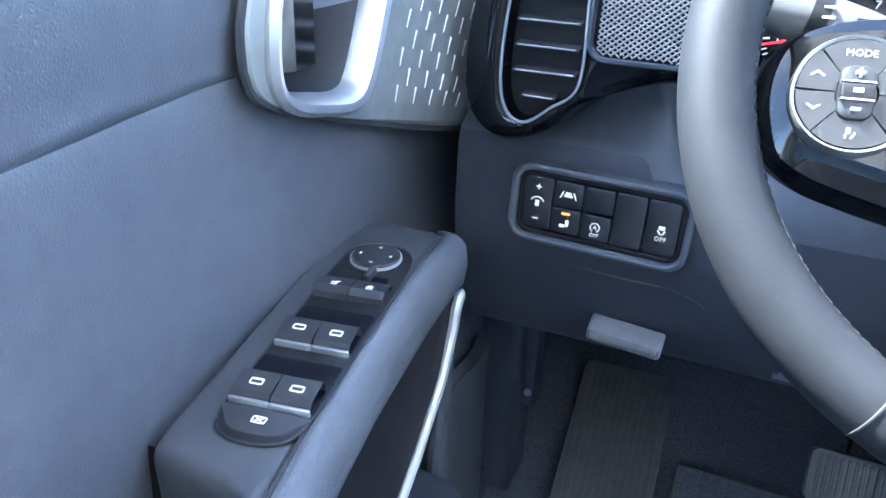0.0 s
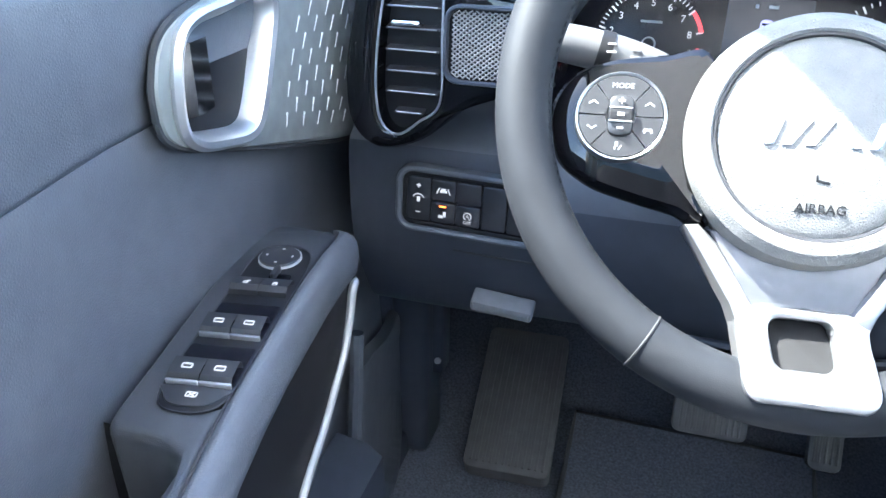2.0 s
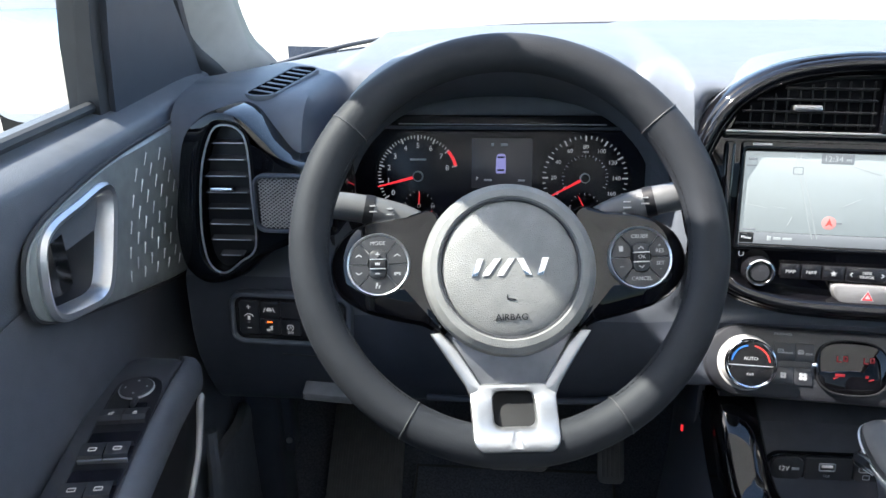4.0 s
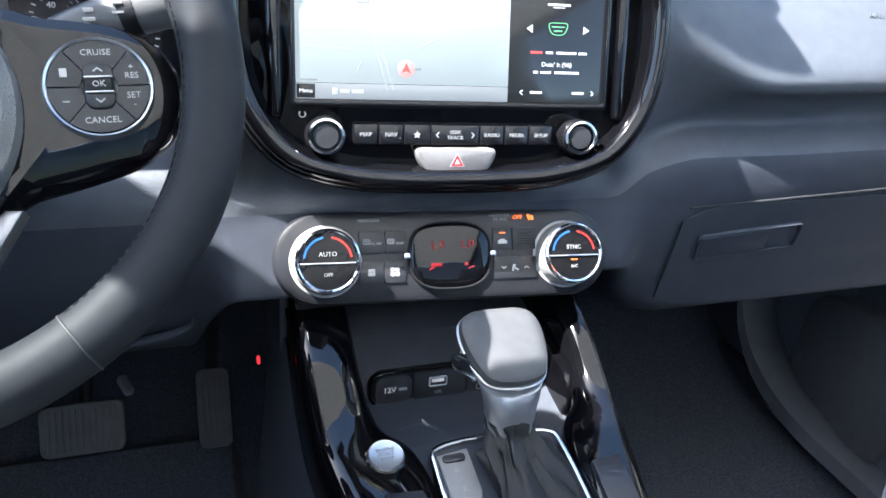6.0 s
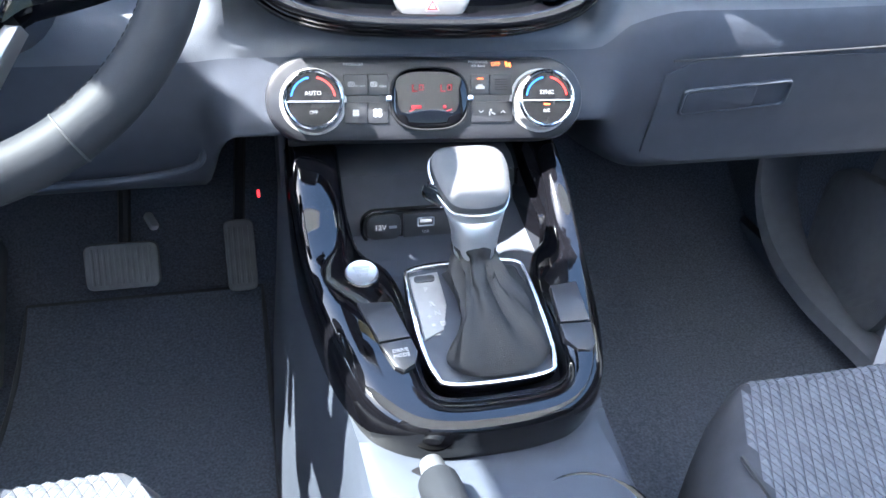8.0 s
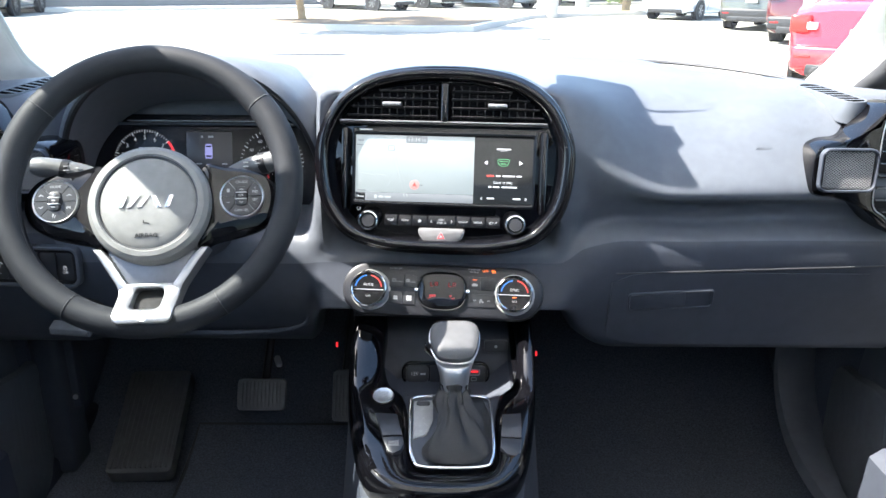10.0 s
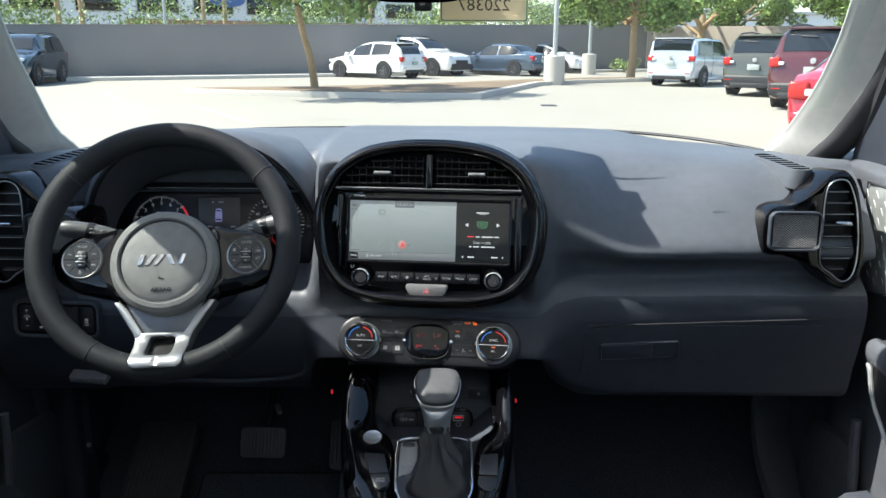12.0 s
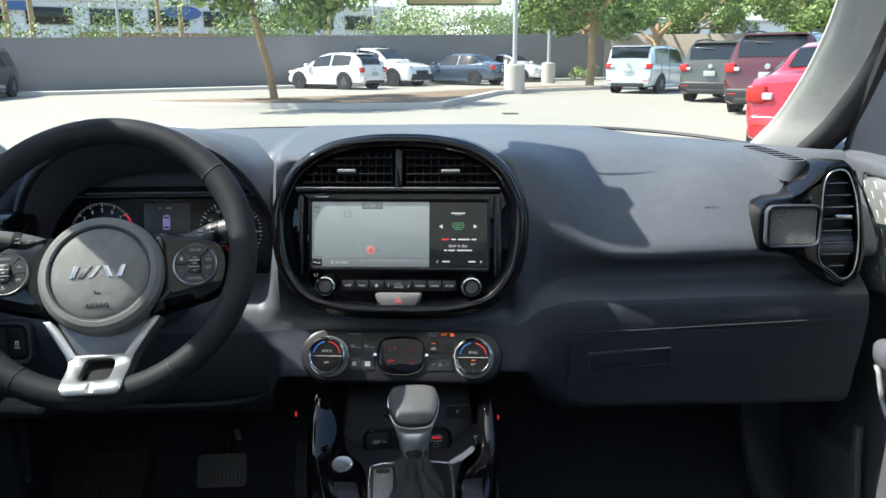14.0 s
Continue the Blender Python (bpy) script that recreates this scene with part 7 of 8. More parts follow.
SOIL = material("brown_gravel_mulch", (0.20, 0.145, 0.095), 0.95, vary=0.35, scale=9, second=0.4, second_scale=1.2, bump=0.6, bump_scale=25)
ground_patch(isl, 0.0, GROUND + 0.14, "kerb", KERB, "pale concrete kerb round the planted island", "kerb")
ground_patch([(p.x, p.y) for p in offset(V2(isl), -0.28)], 0.1, GROUND + 0.155, "island_soil", SOIL, "brown gravel bed of the island", "ground")
LINE = material("worn_white_line", (0.62, 0.61, 0.58), 0.85, vary=0.15, scale=8)
for a, b in (((-5.55, 15.9), (-3.3, 12.0)), ((-9.8, 21.0), (-6.8, 15.4))):
    d = Vector(b) - Vector(a)
    m = Matrix.Translation((a[0], a[1], GROUND)) @ pose(0, 0, 0, 0, 0, math.degrees(math.atan2(d.y, d.x)))
    bm = slab(rr(d.length, 0.10, 0.01, 1, d.length / 2, 0), 0, 0.006, 0.002)
    bm.transform(m)
    plain("parking_line", bm, LINE, "worn white parking bay line", "road marking")
dr_ = thing("drain_cover", "small dark drain cover in the paving", "drain cover", pose(2.35, 16.6, GROUND))
part("plate", slab(rr(0.34, 0.42, 0.03, 3), 0, 0.012, 0.004), RUBBER, dr_)

# ---- lamp posts ----
POST = material("painted_steel_post", (0.42, 0.44, 0.44), 0.5, metal=0.3, vary=0.05)


def lamp_post(x, y, r=0.37, h=1.02, hp=9.0):
    p = thing("lamp_post", "grey steel lamp post on a concrete footing", "lamp post", pose(x, y, GROUND), "lamp posts")
    part("footing", lathe([(0, 0), (r * 1.0, 0), (r, h - 0.04), (r - 0.03, h), (0, h)], 32), KERB, p, "round concrete footing")
    part("base_plate", box(-0.16, 0.16, -0.16, 0.16, h, h + 0.03, 0.005), POST, p)
    part("pole", tube([(0, 0, h + 0.02), (0, 0, h + hp * 0.5), (0, 0, h + hp)], [0.085, 0.075, 0.06], 14), POST, p)
    part("lamp_head", box(-0.15, 0.15, -0.55, 0.1, h + hp, h + hp + 0.12, 0.03), POST, p)


lamp_post(3.82, 26.75)
lamp_post(7.0, 37.6, 0.34, 1.0)

# ---- trees and shrubs ----
BARK = material("tan_tree_bark", (0.36, 0.26, 0.15), 0.95, vary=0.25, scale=14, bump=0.8, bump_scale=18, second=0.6, second_scale=2)
LEAF = material("green_leaves", (0.16, 0.24, 0.06), 0.55, vary=0.25, scale=3, island=0.45)
LEAF2 = material("pale_green_leaves", (0.20, 0.27, 0.09), 0.55, vary=0.25, scale=3, island=0.45)


def leaves(clumps, count, size, seed, mat, parent, name="crown"):
    """Many small leaf blades scattered in clumps, joined in one crown."""
    rnd = np.random.default_rng(seed)
    verts, faces = [], []
    w = np.array([c[3] ** 2 for c in clumps], float)
    which = rnd.choice(len(clumps), count, p=w / w.sum())
    for k in which:
        cx, cy, cz, r = clumps[k]
        v = rnd.normal(size=3)
        v /= np.linalg.norm(v)
        p = np.array((cx, cy, cz)) + v * r * rnd.uniform(0.45, 1.0) * np.array((1, 1, 0.75))
        a = rnd.normal(size=3)
        a /= np.linalg.norm(a)
        b = np.cross(a, rnd.normal(size=3))
        b /= np.linalg.norm(b)
        s = size * rnd.uniform(0.6, 1.3)
        i = len(verts)
        verts += [tuple(p - a * s), tuple(p + b * s * 0.45), tuple(p + a * s), tuple(p - b * s * 0.45)]
        faces.append((i, i + 1, i + 2, i + 3))
    me = bpy.data.meshes.new(name)
    me.from_pydata(verts, [], faces)
    me.materials.append(mat)
    ob = new(name, me)
    ob.parent = parent
    return tagged(ob, kind="stuff")


def tree(x, y, lean, h, spread, seed, label, trunk_r=0.17, low=2.6, count=5200, mat=LEAF, leaf=0.11):
    t = thing("tree", label, "tree", pose(x, y, GROUND + 0.1))
    rnd = random.Random(seed)
    fork = Vector((lean[0] * low, lean[1] * low, low))
    part("trunk", tube(spline([(0, 0, -0.1), fork * 0.35 + Vector((0.05, 0, 0)), fork * 0.7, fork, fork * 1.35], 14), [trunk_r * lerp(1.25, 0.62, i / 13) for i in range(14)], 12), BARK, t)
    clumps = []
    for i in range(9):
        a = 2 * math.pi * i / 9 + rnd.uniform(-0.3, 0.3)
        e = fork * rnd.uniform(0.95, 1.25) + Vector((math.cos(a), math.sin(a), 0)) * spread * rnd.uniform(0.55, 1.0) + Vector((0, 0, rnd.uniform(0.0, h - low) * 0.7))
        part("limb", tube(spline([fork * rnd.uniform(0.85, 1.2), fork.lerp(e, 0.5) + Vector((0, 0, 0.25)), e], 8), [trunk_r * lerp(0.42, 0.10, j / 7) for j in range(8)], 7), BARK, t)
        for q in range(4):
            f = rnd.uniform(0.5, 1.1)
            p = fork.lerp(e, f) + Vector((rnd.uniform(-1, 1), rnd.uniform(-1, 1), rnd.uniform(-0.5, 0.7))) * 0.6
            clumps.append((p.x, p.y, p.z, rnd.uniform(0.5, 0.95)))
    leaves(clumps, count, leaf, seed, mat, t)
    return t


tree(-3.75, 21.1, (-0.11, -0.42), 5.6, 3.3, 3, "slim leaning tree on the planted island", 0.095, 2.30, 11000)
tree(7.5, 30.9, (0.02, 0.0), 6.8, 3.2, 5, "broad green tree beside the parked van", 0.15, 2.3, 15000)
tree(14.0, 43.0, (0.05, 0.0), 7.5, 4.6, 8, "large green tree behind the parked cars", 0.22, 2.2, 16000)
tree(20.0, 36.0, (0.05, 0.0), 7.0, 4.4, 9, "large green tree behind the parked cars", 0.22, 2.2, 16000)
tree(11.0, 48.0, (0.03, 0.0), 7.2, 4.6, 14, "dense green tree beyond the boundary wall", 0.20, 2.4, 13000, LEAF2)
tree(17.5, 47.5, (-0.03, 0.0), 7.6, 4.8, 15, "dense green tree beyond the boundary wall", 0.20, 2.4, 13000)
tree(24.0, 40.0, (0.02, 0.0), 7.4, 4.6, 16, "dense green tree beyond the boundary wall", 0.20, 2.4, 13000, LEAF2)
tree(26.0, 45.0, (0.05, 0.0), 8.0, 4.8, 10, "large green tree behind the parked cars", 0.22, 2.2, 14000)


def shrub(x, y, z0, r, h, seed, mat=LEAF2, label="pale green shrub beyond the wall", count=1500):
    t = thing("shrub", label, "shrub", pose(x, y, z0), "shrubs")
    rnd = random.Random(seed)
    part("stem", tube([(0, 0, 0), (0.05, 0, h * 0.4)], [0.08, 0.04], 6), BARK, t)
    leaves([(rnd.uniform(-r, r), rnd.uniform(-0.6, 0.6), rnd.uniform(0.25, 0.8) * h, rnd.uniform(0.3, 0.5) * h) for _ in range(9)], count, 0.085, seed, mat, t)


back = Vector((-WDIR.y, WDIR.x, 0))
for i, (d, off_, r, h) in enumerate(((-9.0, 5, 1.8, 5.2), (-4.0, 4, 1.6, 4.2), (1.5, 5, 1.8, 3.8), (6.5, 5, 2.0, 3.9), (10.0, 6, 1.6, 5.2), (14.5, 5, 2.2, 4.0), (18.0, 6, 2.0, 4.6), (20.5, 5, 2.2, 4.4), (23.5, 6, 2.0, 5.4), (26.0, 6, 2.6, 5.6))):
    p = W0P + WDIR * d + back * off_
    shrub(p.x, p.y, GROUND, r, h, 30 + i, LEAF2 if i % 2 else LEAF, count=3600)
shrub(9.6, 41.0, GROUND + 0.1, 0.5, 0.8, 77, LEAF2, "low shrub at the foot of the wall", 500)


def palm(x, y, h, seed):
    t = thing("palm_tree", "tall slim palm tree beyond the wall", "palm tree", pose(x, y, GROUND), "palms")
    part("trunk", tube([(0, 0, 0), (0.1, 0, h * 0.5), (0, 0, h)], [0.2, 0.15, 0.13], 9), BARK, t)
    rnd = random.Random(seed)
    bm = bmesh.new()
    for i in range(22):
        a = 2 * math.pi * i / 22 + rnd.uniform(-0.1, 0.1)
        up = rnd.uniform(-0.5, 1.0)
        pts = spline([(0, 0, h), (0.7 * math.cos(a), 0.7 * math.sin(a), h + 0.5 * up), (1.5 * math.cos(a), 1.5 * math.sin(a), h - 0.5 + 0.5 * up)], 8)
        side = Vector((-math.sin(a), math.cos(a), 0))
        grid([[p - side * 0.16 * math.sin(math.pi * (j + 1) / 9) - Vector((0, 0, 0.06)), p, p + side * 0.16 * math.sin(math.pi * (j + 1) / 9) - Vector((0, 0, 0.06))] for j, p in enumerate(pts)], bm=bm)
    part("crown", bm, LEAF, t)


for i, (d, off_, h) in enumerate(((-2.5, 14, 6.8), (-1.2, 15, 6.6), (6.8, 20, 7.6), (8.8, 22, 7.4), (21.0, 24, 7.2))):
    p = W0P + WDIR * d + back * off_
    palm(p.x, p.y, h, 50 + i)
# far posts beyond the wall
for i, (d, off_) in enumerate(((0.6, 3), (8.2, 9), (14.0, 12), (16.0, 8), (22.5, 7))):
    p = W0P + WDIR * d + back * off_
    fp = thing("light_pole", "slim grey light pole beyond the wall", "pole", pose(p.x, p.y, GROUND), "far poles")
    part("pole", tube([(0, 0, 0), (0, 0, 9)], 0.07, 8), POST, fp)
    part("head", box(-0.12, 0.12, -0.4, 0.1, 9.0, 9.1, 0.02), POST, fp)

# far showroom building
SHOW = material("white_cladding", (0.62, 0.64, 0.66), 0.6, vary=0.06, second=0.4, second_scale=0.05)
BRICKT = material("terracotta_cladding", (0.34, 0.17, 0.11), 0.8, vary=0.1)
bp = W0P + WDIR * 12 + back * 42
bld = thing("showroom_building", "low white showroom beyond the boundary wall", "building", Matrix.Translation(bp) @ pose(0, 0, 0, 0, 0, math.degrees(math.atan2(WDIR.y, WDIR.x))))
part("wall", box(-22, 26, 0, 14, 0, 6.2, 0.05), SHOW, bld)
part("parapet", box(-22.2, 26.2, -0.3, 14.2, 6.2, 6.7, 0.05), SHOW, bld)
part("lower_band", box(-6, 26, -0.2, 0.02, 0, 3.6, 0.03), BRICKT, bld, "terracotta lower wall")
for i in range(9):
    wdw = part("window", box(-20 + 5.0 * i, -16.4 + 5.0 * i, -0.1, 0.05, 4.2, 5.6, 0.02), GLOSS, bld)
    part("frame", box(-20.1 + 5.0 * i, -16.3 + 5.0 * i, -0.06, 0.02, 4.1, 5.7, 0.02), POST, wdw)
part("sign", box(-13, -9.6, -0.45, -0.2, 5.3, 6.0, 0.05), material("blue_sign", (0.04, 0.12, 0.30), 0.4), bld, "plain blue sign panel")
part("sign", slab([Vector((1.7 * math.cos(a), 0.62 * math.sin(a))) for a in np.linspace(0, 2 * math.pi, 33)[:-1]], 0, 0.2, 0.03, pose(3, -0.3, 5.4, 90)), material("blue_oval_sign", (0.03, 0.09, 0.28), 0.4), bld, "plain blue oval sign")
far = thing("distant_building", "long pale building far behind the trees", "building", pose(70, 150, GROUND, 0, 0, 20))
part("wall", box(-60, 60, 0, 20, 0, 7.5, 0.1), SHOW, far)
part("roof", box(-60.5, 60.5, -0.5, 20.5, 7.5, 8.0, 0.1), POST, far)

# ---- parked vehicles ----
TYRE = material("tyre_rubber", (0.016, 0.016, 0.017), 0.8)
ALLOY = material("alloy_wheel", (0.55, 0.56, 0.58), 0.3, metal=0.9)
DGLASS = material("dark_car_glass", (0.010, 0.014, 0.016), 0.06, spec=0.7)
REDLENS = material("red_lamp_lens", (0.45, 0.015, 0.012), 0.15, spec=0.6)
CLEARLENS = material("clear_lamp_lens", (0.62, 0.65, 0.68), 0.12, spec=0.7)
TRIMBLK = material("black_car_trim", (0.02, 0.02, 0.022), 0.5)
PLATE = material("pale_number_plate", (0.36, 0.40, 0.38), 0.5)

# side shapes: stations from the rear (0) to the nose (1): belt height, roof height, half width at belt, half width at roof
SHAPES = {
    "hatch": ([(0, .62, .64, .74, .60), (.02, .88, .92, .82, .62), (.06, .95, 1.22, .86, .62), (.14, .96, 1.42, .885, .60), (.30, .94, 1.48, .90, .62), (.45, .92, 1.47, .90, .62), (.56, .90, 1.38, .90, .61), (.68, .89, 1.12, .89, .64), (.74, .88, .95, .885, .70), (.86, .82, .86, .86, .66), (.96, .70, .74, .78, .56), (1, .50, .54, .62, .48)], (.09, .70)),
    "sedan": ([(0, .60, .64, .74, .58), (.02, .90, .95, .82, .60), (.08, .97, 1.03, .87, .64), (.16, .97, 1.08, .89, .62), (.27, .95, 1.36, .90, .58), (.40, .93, 1.44, .905, .60), (.52, .91, 1.43, .905, .60), (.62, .90, 1.28, .90, .60), (.71, .89, 1.00, .89, .66), (.84, .83, .88, .87, .68), (.96, .70, .74, .80, .58), (1, .50, .54, .64, .48)], (.14, .72)),
    "suv": ([(0, .70, .75, .80, .70), (.015, 1.05, 1.10, .89, .72), (.04, 1.10, 1.50, .92, .72), (.10, 1.10, 1.68, .94, .72), (.30, 1.08, 1.73, .95, .73), (.50, 1.06, 1.70, .95, .72), (.60, 1.05, 1.55, .95, .70), (.69, 1.04, 1.20, .95, .76), (.74, 1.03, 1.10, .94, .82), (.88, .98, 1.02, .93, .80), (.97, .84, .90, .88, .72), (1, .60, .66, .76, .62)], (.05, .70)),
    "van": ([(0, .66, .70, .80, .72), (.01, 1.02, 1.06, .86, .76), (.03, 1.06, 1.54, .875, .76), (.08, 1.06, 1.62, .88, .77), (.35, 1.04, 1.64, .88, .77), (.60, 1.02, 1.60, .88, .76), (.68, 1.00, 1.48, .88, .74), (.77, .98, 1.14, .87, .76), (.82, .96, 1.02, .87, .76), (.93, .88, .92, .84, .70), (.985, .70, .75, .76, .60), (1, .50, .55, .66, .52)], (.04, .76)),
}


def vehicle(name, label, kind, paint, x, y, heading, length, scale=1.0, wheelbase=0.60, wheel_r=0.33, dark_low=False, group="parked cars"):
    """A parked car: heading is the way its nose points, in degrees from +x."""
    v = thing(name, label, "car", pose(x, y, GROUND, 0, 0, heading), group)
    st_, (g0, g1) = SHAPES[kind]
    n = 46

    def station(f):
        for a, b in zip(st_, st_[1:]):
            if f <= b[0] + 1e-9:
                k = smooth01((f - a[0]) / max(1e-6, b[0] - a[0])) if b[0] - a[0] < 0.05 else (f - a[0]) / (b[0] - a[0])
                return [lerp(p, q, k) for p, q in zip(a[1:], b[1:])]
        return list(st_[-1][1:])

    def ring(f, grow=0.0):
        belt, roof, wb, wr = (c * scale for c in station(f))
        sill, wsill = 0.24, wb * 0.94
        return [(0.0, sill), (wsill * 0.85, sill), (wsill, sill + 0.05), (wb * 1.0, lerp(sill, belt, 0.45)), (wb * 1.005, lerp(sill, belt, 0.72)), (wb * 0.975, belt - 0.02), (wb * 0.955, belt + 0.01),
                (lerp(wb * 0.95, wr, 0.5), lerp(belt, roof, 0.5)), (lerp(wb * 0.95, wr, 0.88), lerp(belt, roof, 0.88)), (wr * 0.93, roof - 0.012), (wr * 0.6, roof + 0.012), (0, roof + 0.02)]

    fs = sorted(set([0, 0.005, 0.012, 0.02] + [i / n for i in range(1, n)] + [0.985, 0.995, 1.0]))
    rows = []
    for f in fs:
        half_ = ring(f)
        rows.append([Vector((f * length - length / 2, u, w)) for u, w in half_] + [Vector((f * length - length / 2, -u, w)) for u, w in half_[-2:0:-1]])
    part("body", grid(rows, close=True, cap=True), paint, v, angle=40)

    def side_glass(fa, fb, s, nm="side_window"):
        rows_ = []
        for f in np.linspace(fa, fb, 8):
            belt, roof, wb, wr = (c * scale for c in station(f))
            lo, hi = (wb * 0.955, belt + 0.03), (lerp(wb * 0.95, wr, 0.86), lerp(belt, roof, 0.86))
            if hi[1] - lo[1] < 0.03:
                hi = (lo[0] - 0.002, lo[1] + 0.03)
            rows_.append([Vector((f * length - length / 2, s * (lerp(lo[0], hi[0], k) + 0.012), lerp(lo[1], hi[1], k))) for k in (0, 0.5, 1)])
        part(nm, grid(rows_), DGLASS, v)

    mid_ = (g0 + g1) / 2 - 0.01
    for s in (-1, 1):
        side_glass(g0 + 0.055, mid_ - 0.012, s)
        side_glass(mid_ + 0.012, g1 - 0.075, s)

    def end_glass(fa, fb, nm):
        rows_ = []
        for k in np.linspace(0.06, 0.94, 9):
            f = lerp(fa, fb, k)
            belt, roof, wb, wr = (c * scale for c in station(f))
            rows_.append([Vector((f * length - length / 2 + (-0.012 if fa < 0.4 else 0.012), u * wr * 0.90, roof + 0.018 - 0.012 * u * u + 0.008)) for u in np.linspace(-1, 1, 7)])
        part(nm, grid(rows_), DGLASS, v)

    if kind in ("hatch", "suv", "van"):
        end_glass(st_[1][0] + 0.004, st_[3][0] - 0.01, "rear_window")
    else:
        end_glass(0.165, 0.27, "rear_window")
    end_glass({"hatch": .72, "sedan": .70, "suv": .70, "van": .77}[kind], {"hatch": .55, "sedan": .53, "suv": .53, "van": .61}[kind], "windscreen")
    # wheels
    mid_x = 0.01 * length
    for sx in (-1, 1):
        for sy in (-1, 1):
            cx, cy = mid_x + sx * wheelbase * length / 2, sy * (station(0.5)[2] * scale - 0.10)
            wm_ = pose(cx, cy, wheel_r, 90 if sy < 0 else -90, 0, 0)
            part("wheel_arch", lathe([(0.0, 0.118), (wheel_r + 0.07, 0.118), (wheel_r + 0.075, 0.06)], 28, wm_), TRIMBLK, v)
            wl = part("wheel", lathe([(wheel_r * 0.62, -0.10), (wheel_r * 0.95, -0.10), (wheel_r, -0.07), (wheel_r, 0.09), (wheel_r * 0.94, 0.125), (wheel_r * 0.66, 0.128)], 28, wm_), TYRE, v)
            rim = lathe([(wheel_r * 0.67, 0.128), (wheel_r * 0.62, 0.122), (wheel_r * 0.58, 0.09), (0.0, 0.07)], 28, wm_)
            part("rim", rim, TRIMBLK, wl)
            sp_ = bmesh.new()
            for q in range(7):
                a = 2 * math.pi * q / 7
                slab(rr(wheel_r * 0.58, 0.045, 0.01, 2, wheel_r * 0.34, 0), 0.08, 0.118, 0.006, wm_ @ pose(0, 0, 0, 0, 0, math.degrees(a)), sp_)
            part("spokes", sp_, ALLOY, wl)
    # lamps, bumpers, plate
    belt_r = station(0.03)[0] * scale
    belt_f = station(0.95)[0] * scale
    wr_ = station(0.02)[2] * scale
    for s in (-1, 1):
        part("tail_lamp", box(-length / 2 - 0.02, -length / 2 + 0.22, s * wr_ * 0.86 - 0.11, s * wr_ * 0.86 + 0.11, belt_r - 0.20, belt_r + (0.0 if kind != "van" else -0.02), 0.03, 3), REDLENS, v)
        part("headlamp", box(length / 2 - 0.42, length / 2 - 0.10, s * 0.68 * scale - 0.13, s * 0.68 * scale + 0.13, belt_f - 0.10, belt_f + 0.05, 0.04, 3), CLEARLENS, v)
        part("door_mirror", box(length * (g1 - 0.53) - 0.10, length * (g1 - 0.53) + 0.10, s * 0.98 * scale - 0.10, s * 0.98 * scale + 0.10, station(g1 - .06)[0] * scale + 0.02, station(g1 - .06)[0] * scale + 0.16, 0.04, 3), paint, v)
        part("sill", box(-length * 0.22, length * 0.25, s * station(.5)[2] * scale * 0.95 - 0.03, s * station(.5)[2] * scale * 0.95 + 0.03, 0.20, 0.30, 0.02), TRIMBLK if dark_low else paint, v)
    part("rear_bumper", box(-length / 2 - 0.06, -length / 2 + 0.30, -wr_ * 0.93, wr_ * 0.93, 0.30, 0.58, 0.06, 3), TRIMBLK if dark_low else paint, v)
    part("bumper_insert", box(-length / 2 - 0.075, -length / 2, -wr_ * 0.7, wr_ * 0.7, 0.24, 0.38, 0.03), TRIMBLK, v)
    part("front_bumper", box(length / 2 - 0.30, length / 2 + 0.05, -wr_ * 0.86, wr_ * 0.86, 0.26, 0.56, 0.08, 3), TRIMBLK if dark_low else paint, v)
    part("grille", box(length / 2 - 0.12, length / 2 + 0.055, -0.42 * scale, 0.42 * scale, 0.50, belt_f - 0.16 if belt_f > 0.75 else 0.60, 0.03), TRIMBLK, v)
    part("number_plate", box(-length / 2 - 0.085, -length / 2 - 0.04, -0.16, 0.16, (belt_r - 0.33) if kind != "sedan" else belt_r - 0.30, (belt_r - 0.18) if kind != "sedan" else belt_r - 0.14, 0.008), PLATE, v, "blank pale number plate")
    # door seams and handles, badge, reversing lamps, reflectors
    for s in (-1, 1):
        for f in (g0 + 0.16, mid_, g1 - 0.035):
            side = [Vector((f * length - length / 2, s * (u + 0.002), w)) for u, w in ring(f)[2:7]]
            part("door_seam", tube(side, 0.006, 5), TRIMBLK, v)
        for f in (g0 + 0.19, mid_ + 0.03):
            u, w = ring(f)[4]
            part("door_handle", box(f * length - length / 2, f * length - length / 2 + 0.20, s * u - 0.02, s * u + 0.02, w + 0.02, w + 0.055, 0.012), paint, v)
        part("reverse_lamp", box(-length / 2 - 0.026, -length / 2 + 0.10, s * wr_ * 0.70 - 0.055, s * wr_ * 0.70 + 0.055, belt_r - 0.16, belt_r - 0.08, 0.015), CLEARLENS, v)
        part("reflector", box(-length / 2 - 0.068, -length / 2, s * wr_ * 0.76 - 0.09, s * wr_ * 0.76 + 0.09, 0.44, 0.47, 0.008), REDLENS, v)
    part("badge", lathe([(0.062, 0.0), (0.060, 0.012), (0.045, 0.014), (0.0, 0.012)], 20, pose(-length / 2 - 0.016, 0, belt_r - 0.06, 0, -90, 0)), ALLOY, v, "plain bright round badge")
    if kind == "suv":
        for s in (-1, 1):
            rail = [Vector((f * length - length / 2, s * station(f)[3] * scale * 0.90, station(f)[1] * scale + up)) for f, up in ((0.12, 0.0), (0.14, 0.045), (0.33, 0.055), (0.50, 0.045), (0.52, 0.0))]
            part("roof_rail", tube(spline(rail, 18), 0.020, 8), TRIMBLK, v)
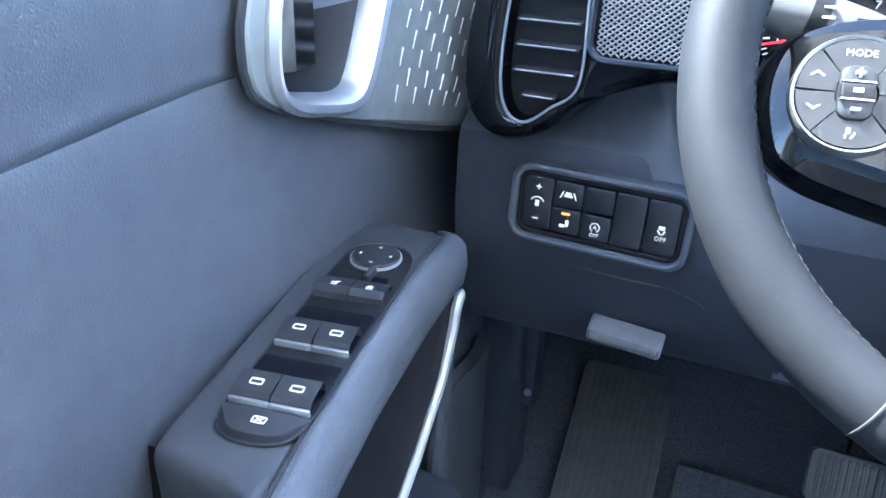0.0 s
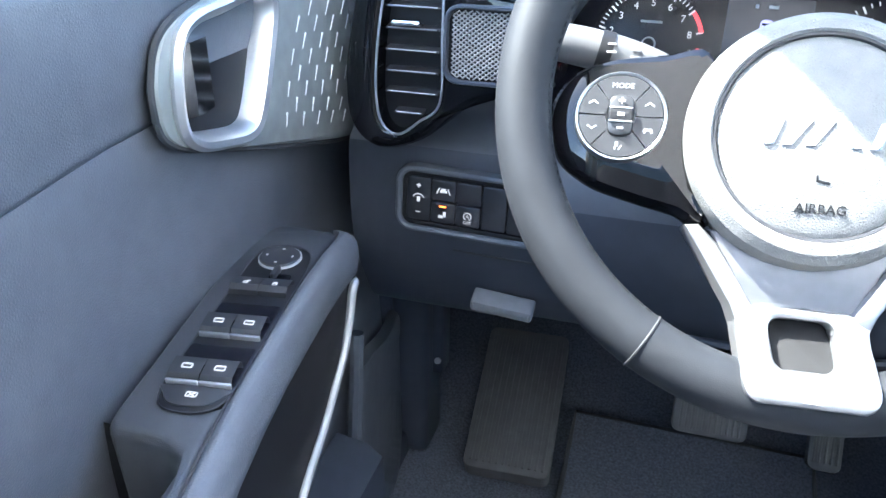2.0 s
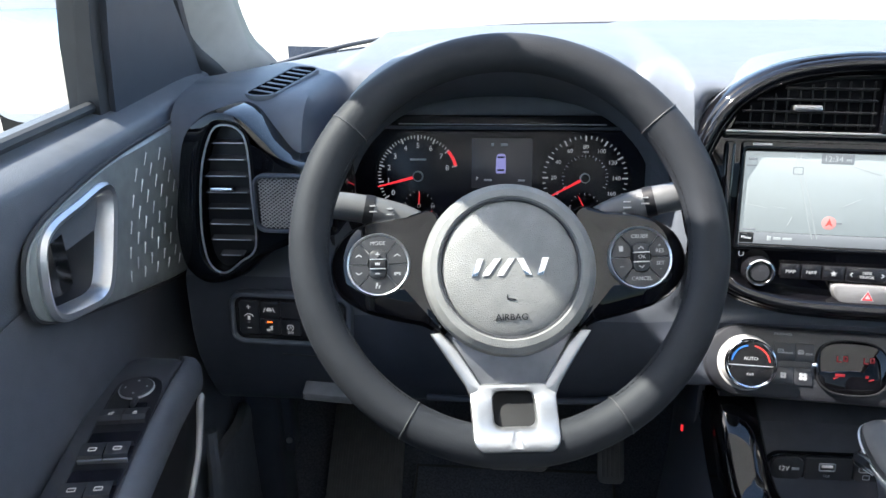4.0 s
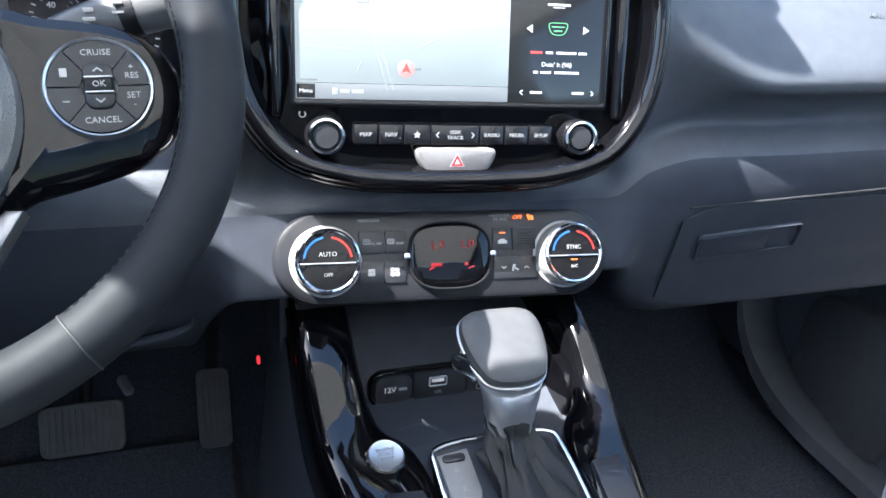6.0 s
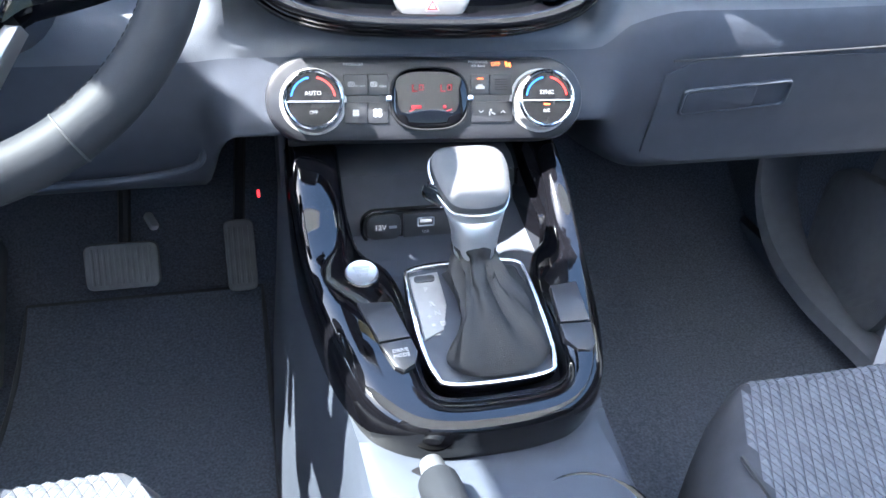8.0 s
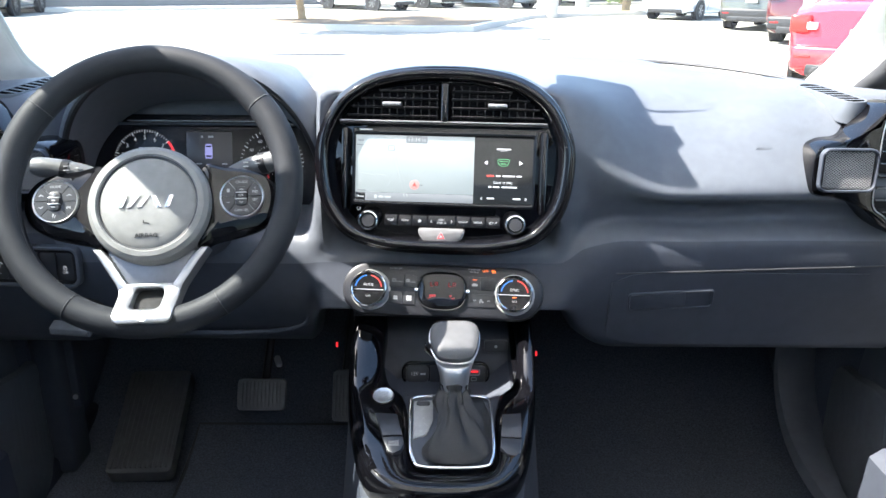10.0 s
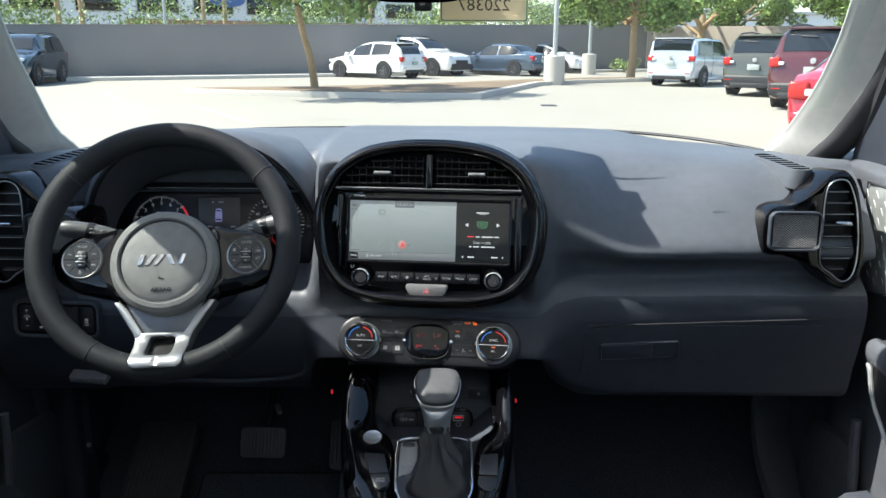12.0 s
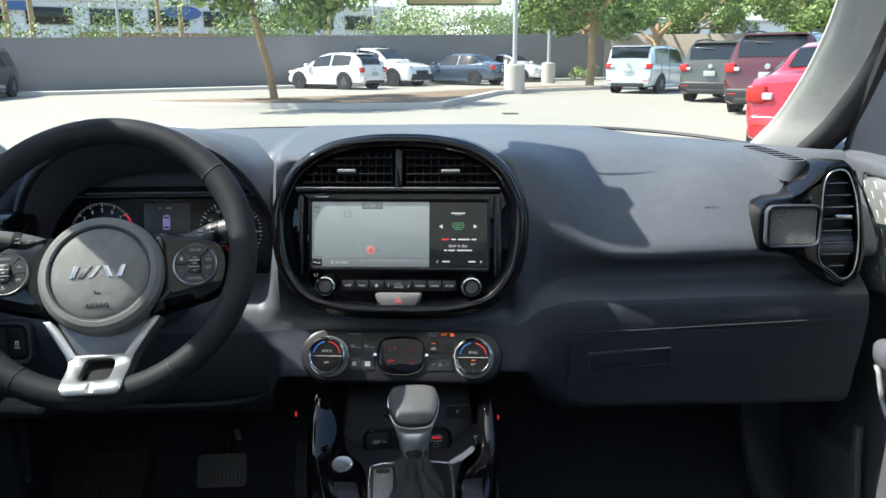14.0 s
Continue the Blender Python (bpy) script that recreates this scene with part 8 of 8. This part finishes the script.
    if kind in ("suv", "van", "hatch"):
        fw = lerp(st_[1][0], st_[3][0], 0.25)
        part("rear_wiper", tube([(fw * length - length / 2 - 0.05, 0.0, station(fw)[1] * scale + 0.03), (fw * length - length / 2 - 0.05, 0.34, station(fw)[1] * scale + 0.05)], 0.012, 6), TRIMBLK, v)
        fr = st_[3][0] - 0.005
        part("roof_spoiler", box(fr * length - length / 2 - 0.16, fr * length - length / 2 + 0.10, -station(fr)[3] * scale * 0.88, station(fr)[3] * scale * 0.88, station(fr)[1] * scale - 0.005, station(fr)[1] * scale + 0.035, 0.015), paint, v)
    return v


def paint_(name, c, metal=0.0):
    return material(name, c, 0.22, metal=metal, coat=1.0, vary=0.03, rough_vary=0.05)


WHITE_P, SILVER_P, BLUE_P, NAVY_P = paint_("white_paint", (0.80, 0.80, 0.79)), paint_("silver_paint", (0.55, 0.60, 0.66), 0.35), paint_("slate_blue_paint", (0.07, 0.10, 0.14), 0.3), paint_("navy_paint", (0.012, 0.03, 0.05), 0.2)
OLIVE_P, MAROON_P, RED_P = paint_("olive_grey_paint", (0.085, 0.085, 0.068), 0.3), paint_("maroon_paint", (0.085, 0.012, 0.016), 0.2), paint_("bright_red_paint", (0.55, 0.012, 0.025), 0.1)
vehicle("hatchback", "white hatchback parked by the wall, seen from behind", "hatch", WHITE_P, -3.05, 32.6, 142, 4.3)
vehicle("suv", "white boxy suv with black grille parked nose out", "suv", WHITE_P, -1.3, 36.2, -38, 5.0, 1.0, 0.58, 0.38, True)
vehicle("sedan", "slate blue sedan parked tail out by the wall", "sedan", BLUE_P, 2.6, 36.6, 140, 4.7)
vehicle("sedan", "white sedan parked nose out by the lamp post", "sedan", WHITE_P, 5.4, 41.0, -40, 4.6)
vehicle("van", "silver boxy hatchback parked tail towards the lane", "van", SILVER_P, 9.0, 27.5, 51, 4.25, 0.99, 0.60, 0.32)
vehicle("suv", "olive grey suv with roof rails parked tail out", "suv", OLIVE_P, 9.8, 22.0, 51, 4.6, 0.97, 0.58, 0.36, True)
vehicle("suv", "dark maroon suv parked tail out", "suv", MAROON_P, 9.2, 17.2, 51, 4.9, 1.02, 0.58, 0.38, True)
vehicle("sedan", "bright red sedan parked tail out", "sedan", RED_P, 6.15, 9.4, 51, 4.6)
vehicle("suv", "dark navy suv parked facing the lane", "suv", NAVY_P, -14.5, 25.6, -80, 4.6, 0.95, 0.58, 0.36)
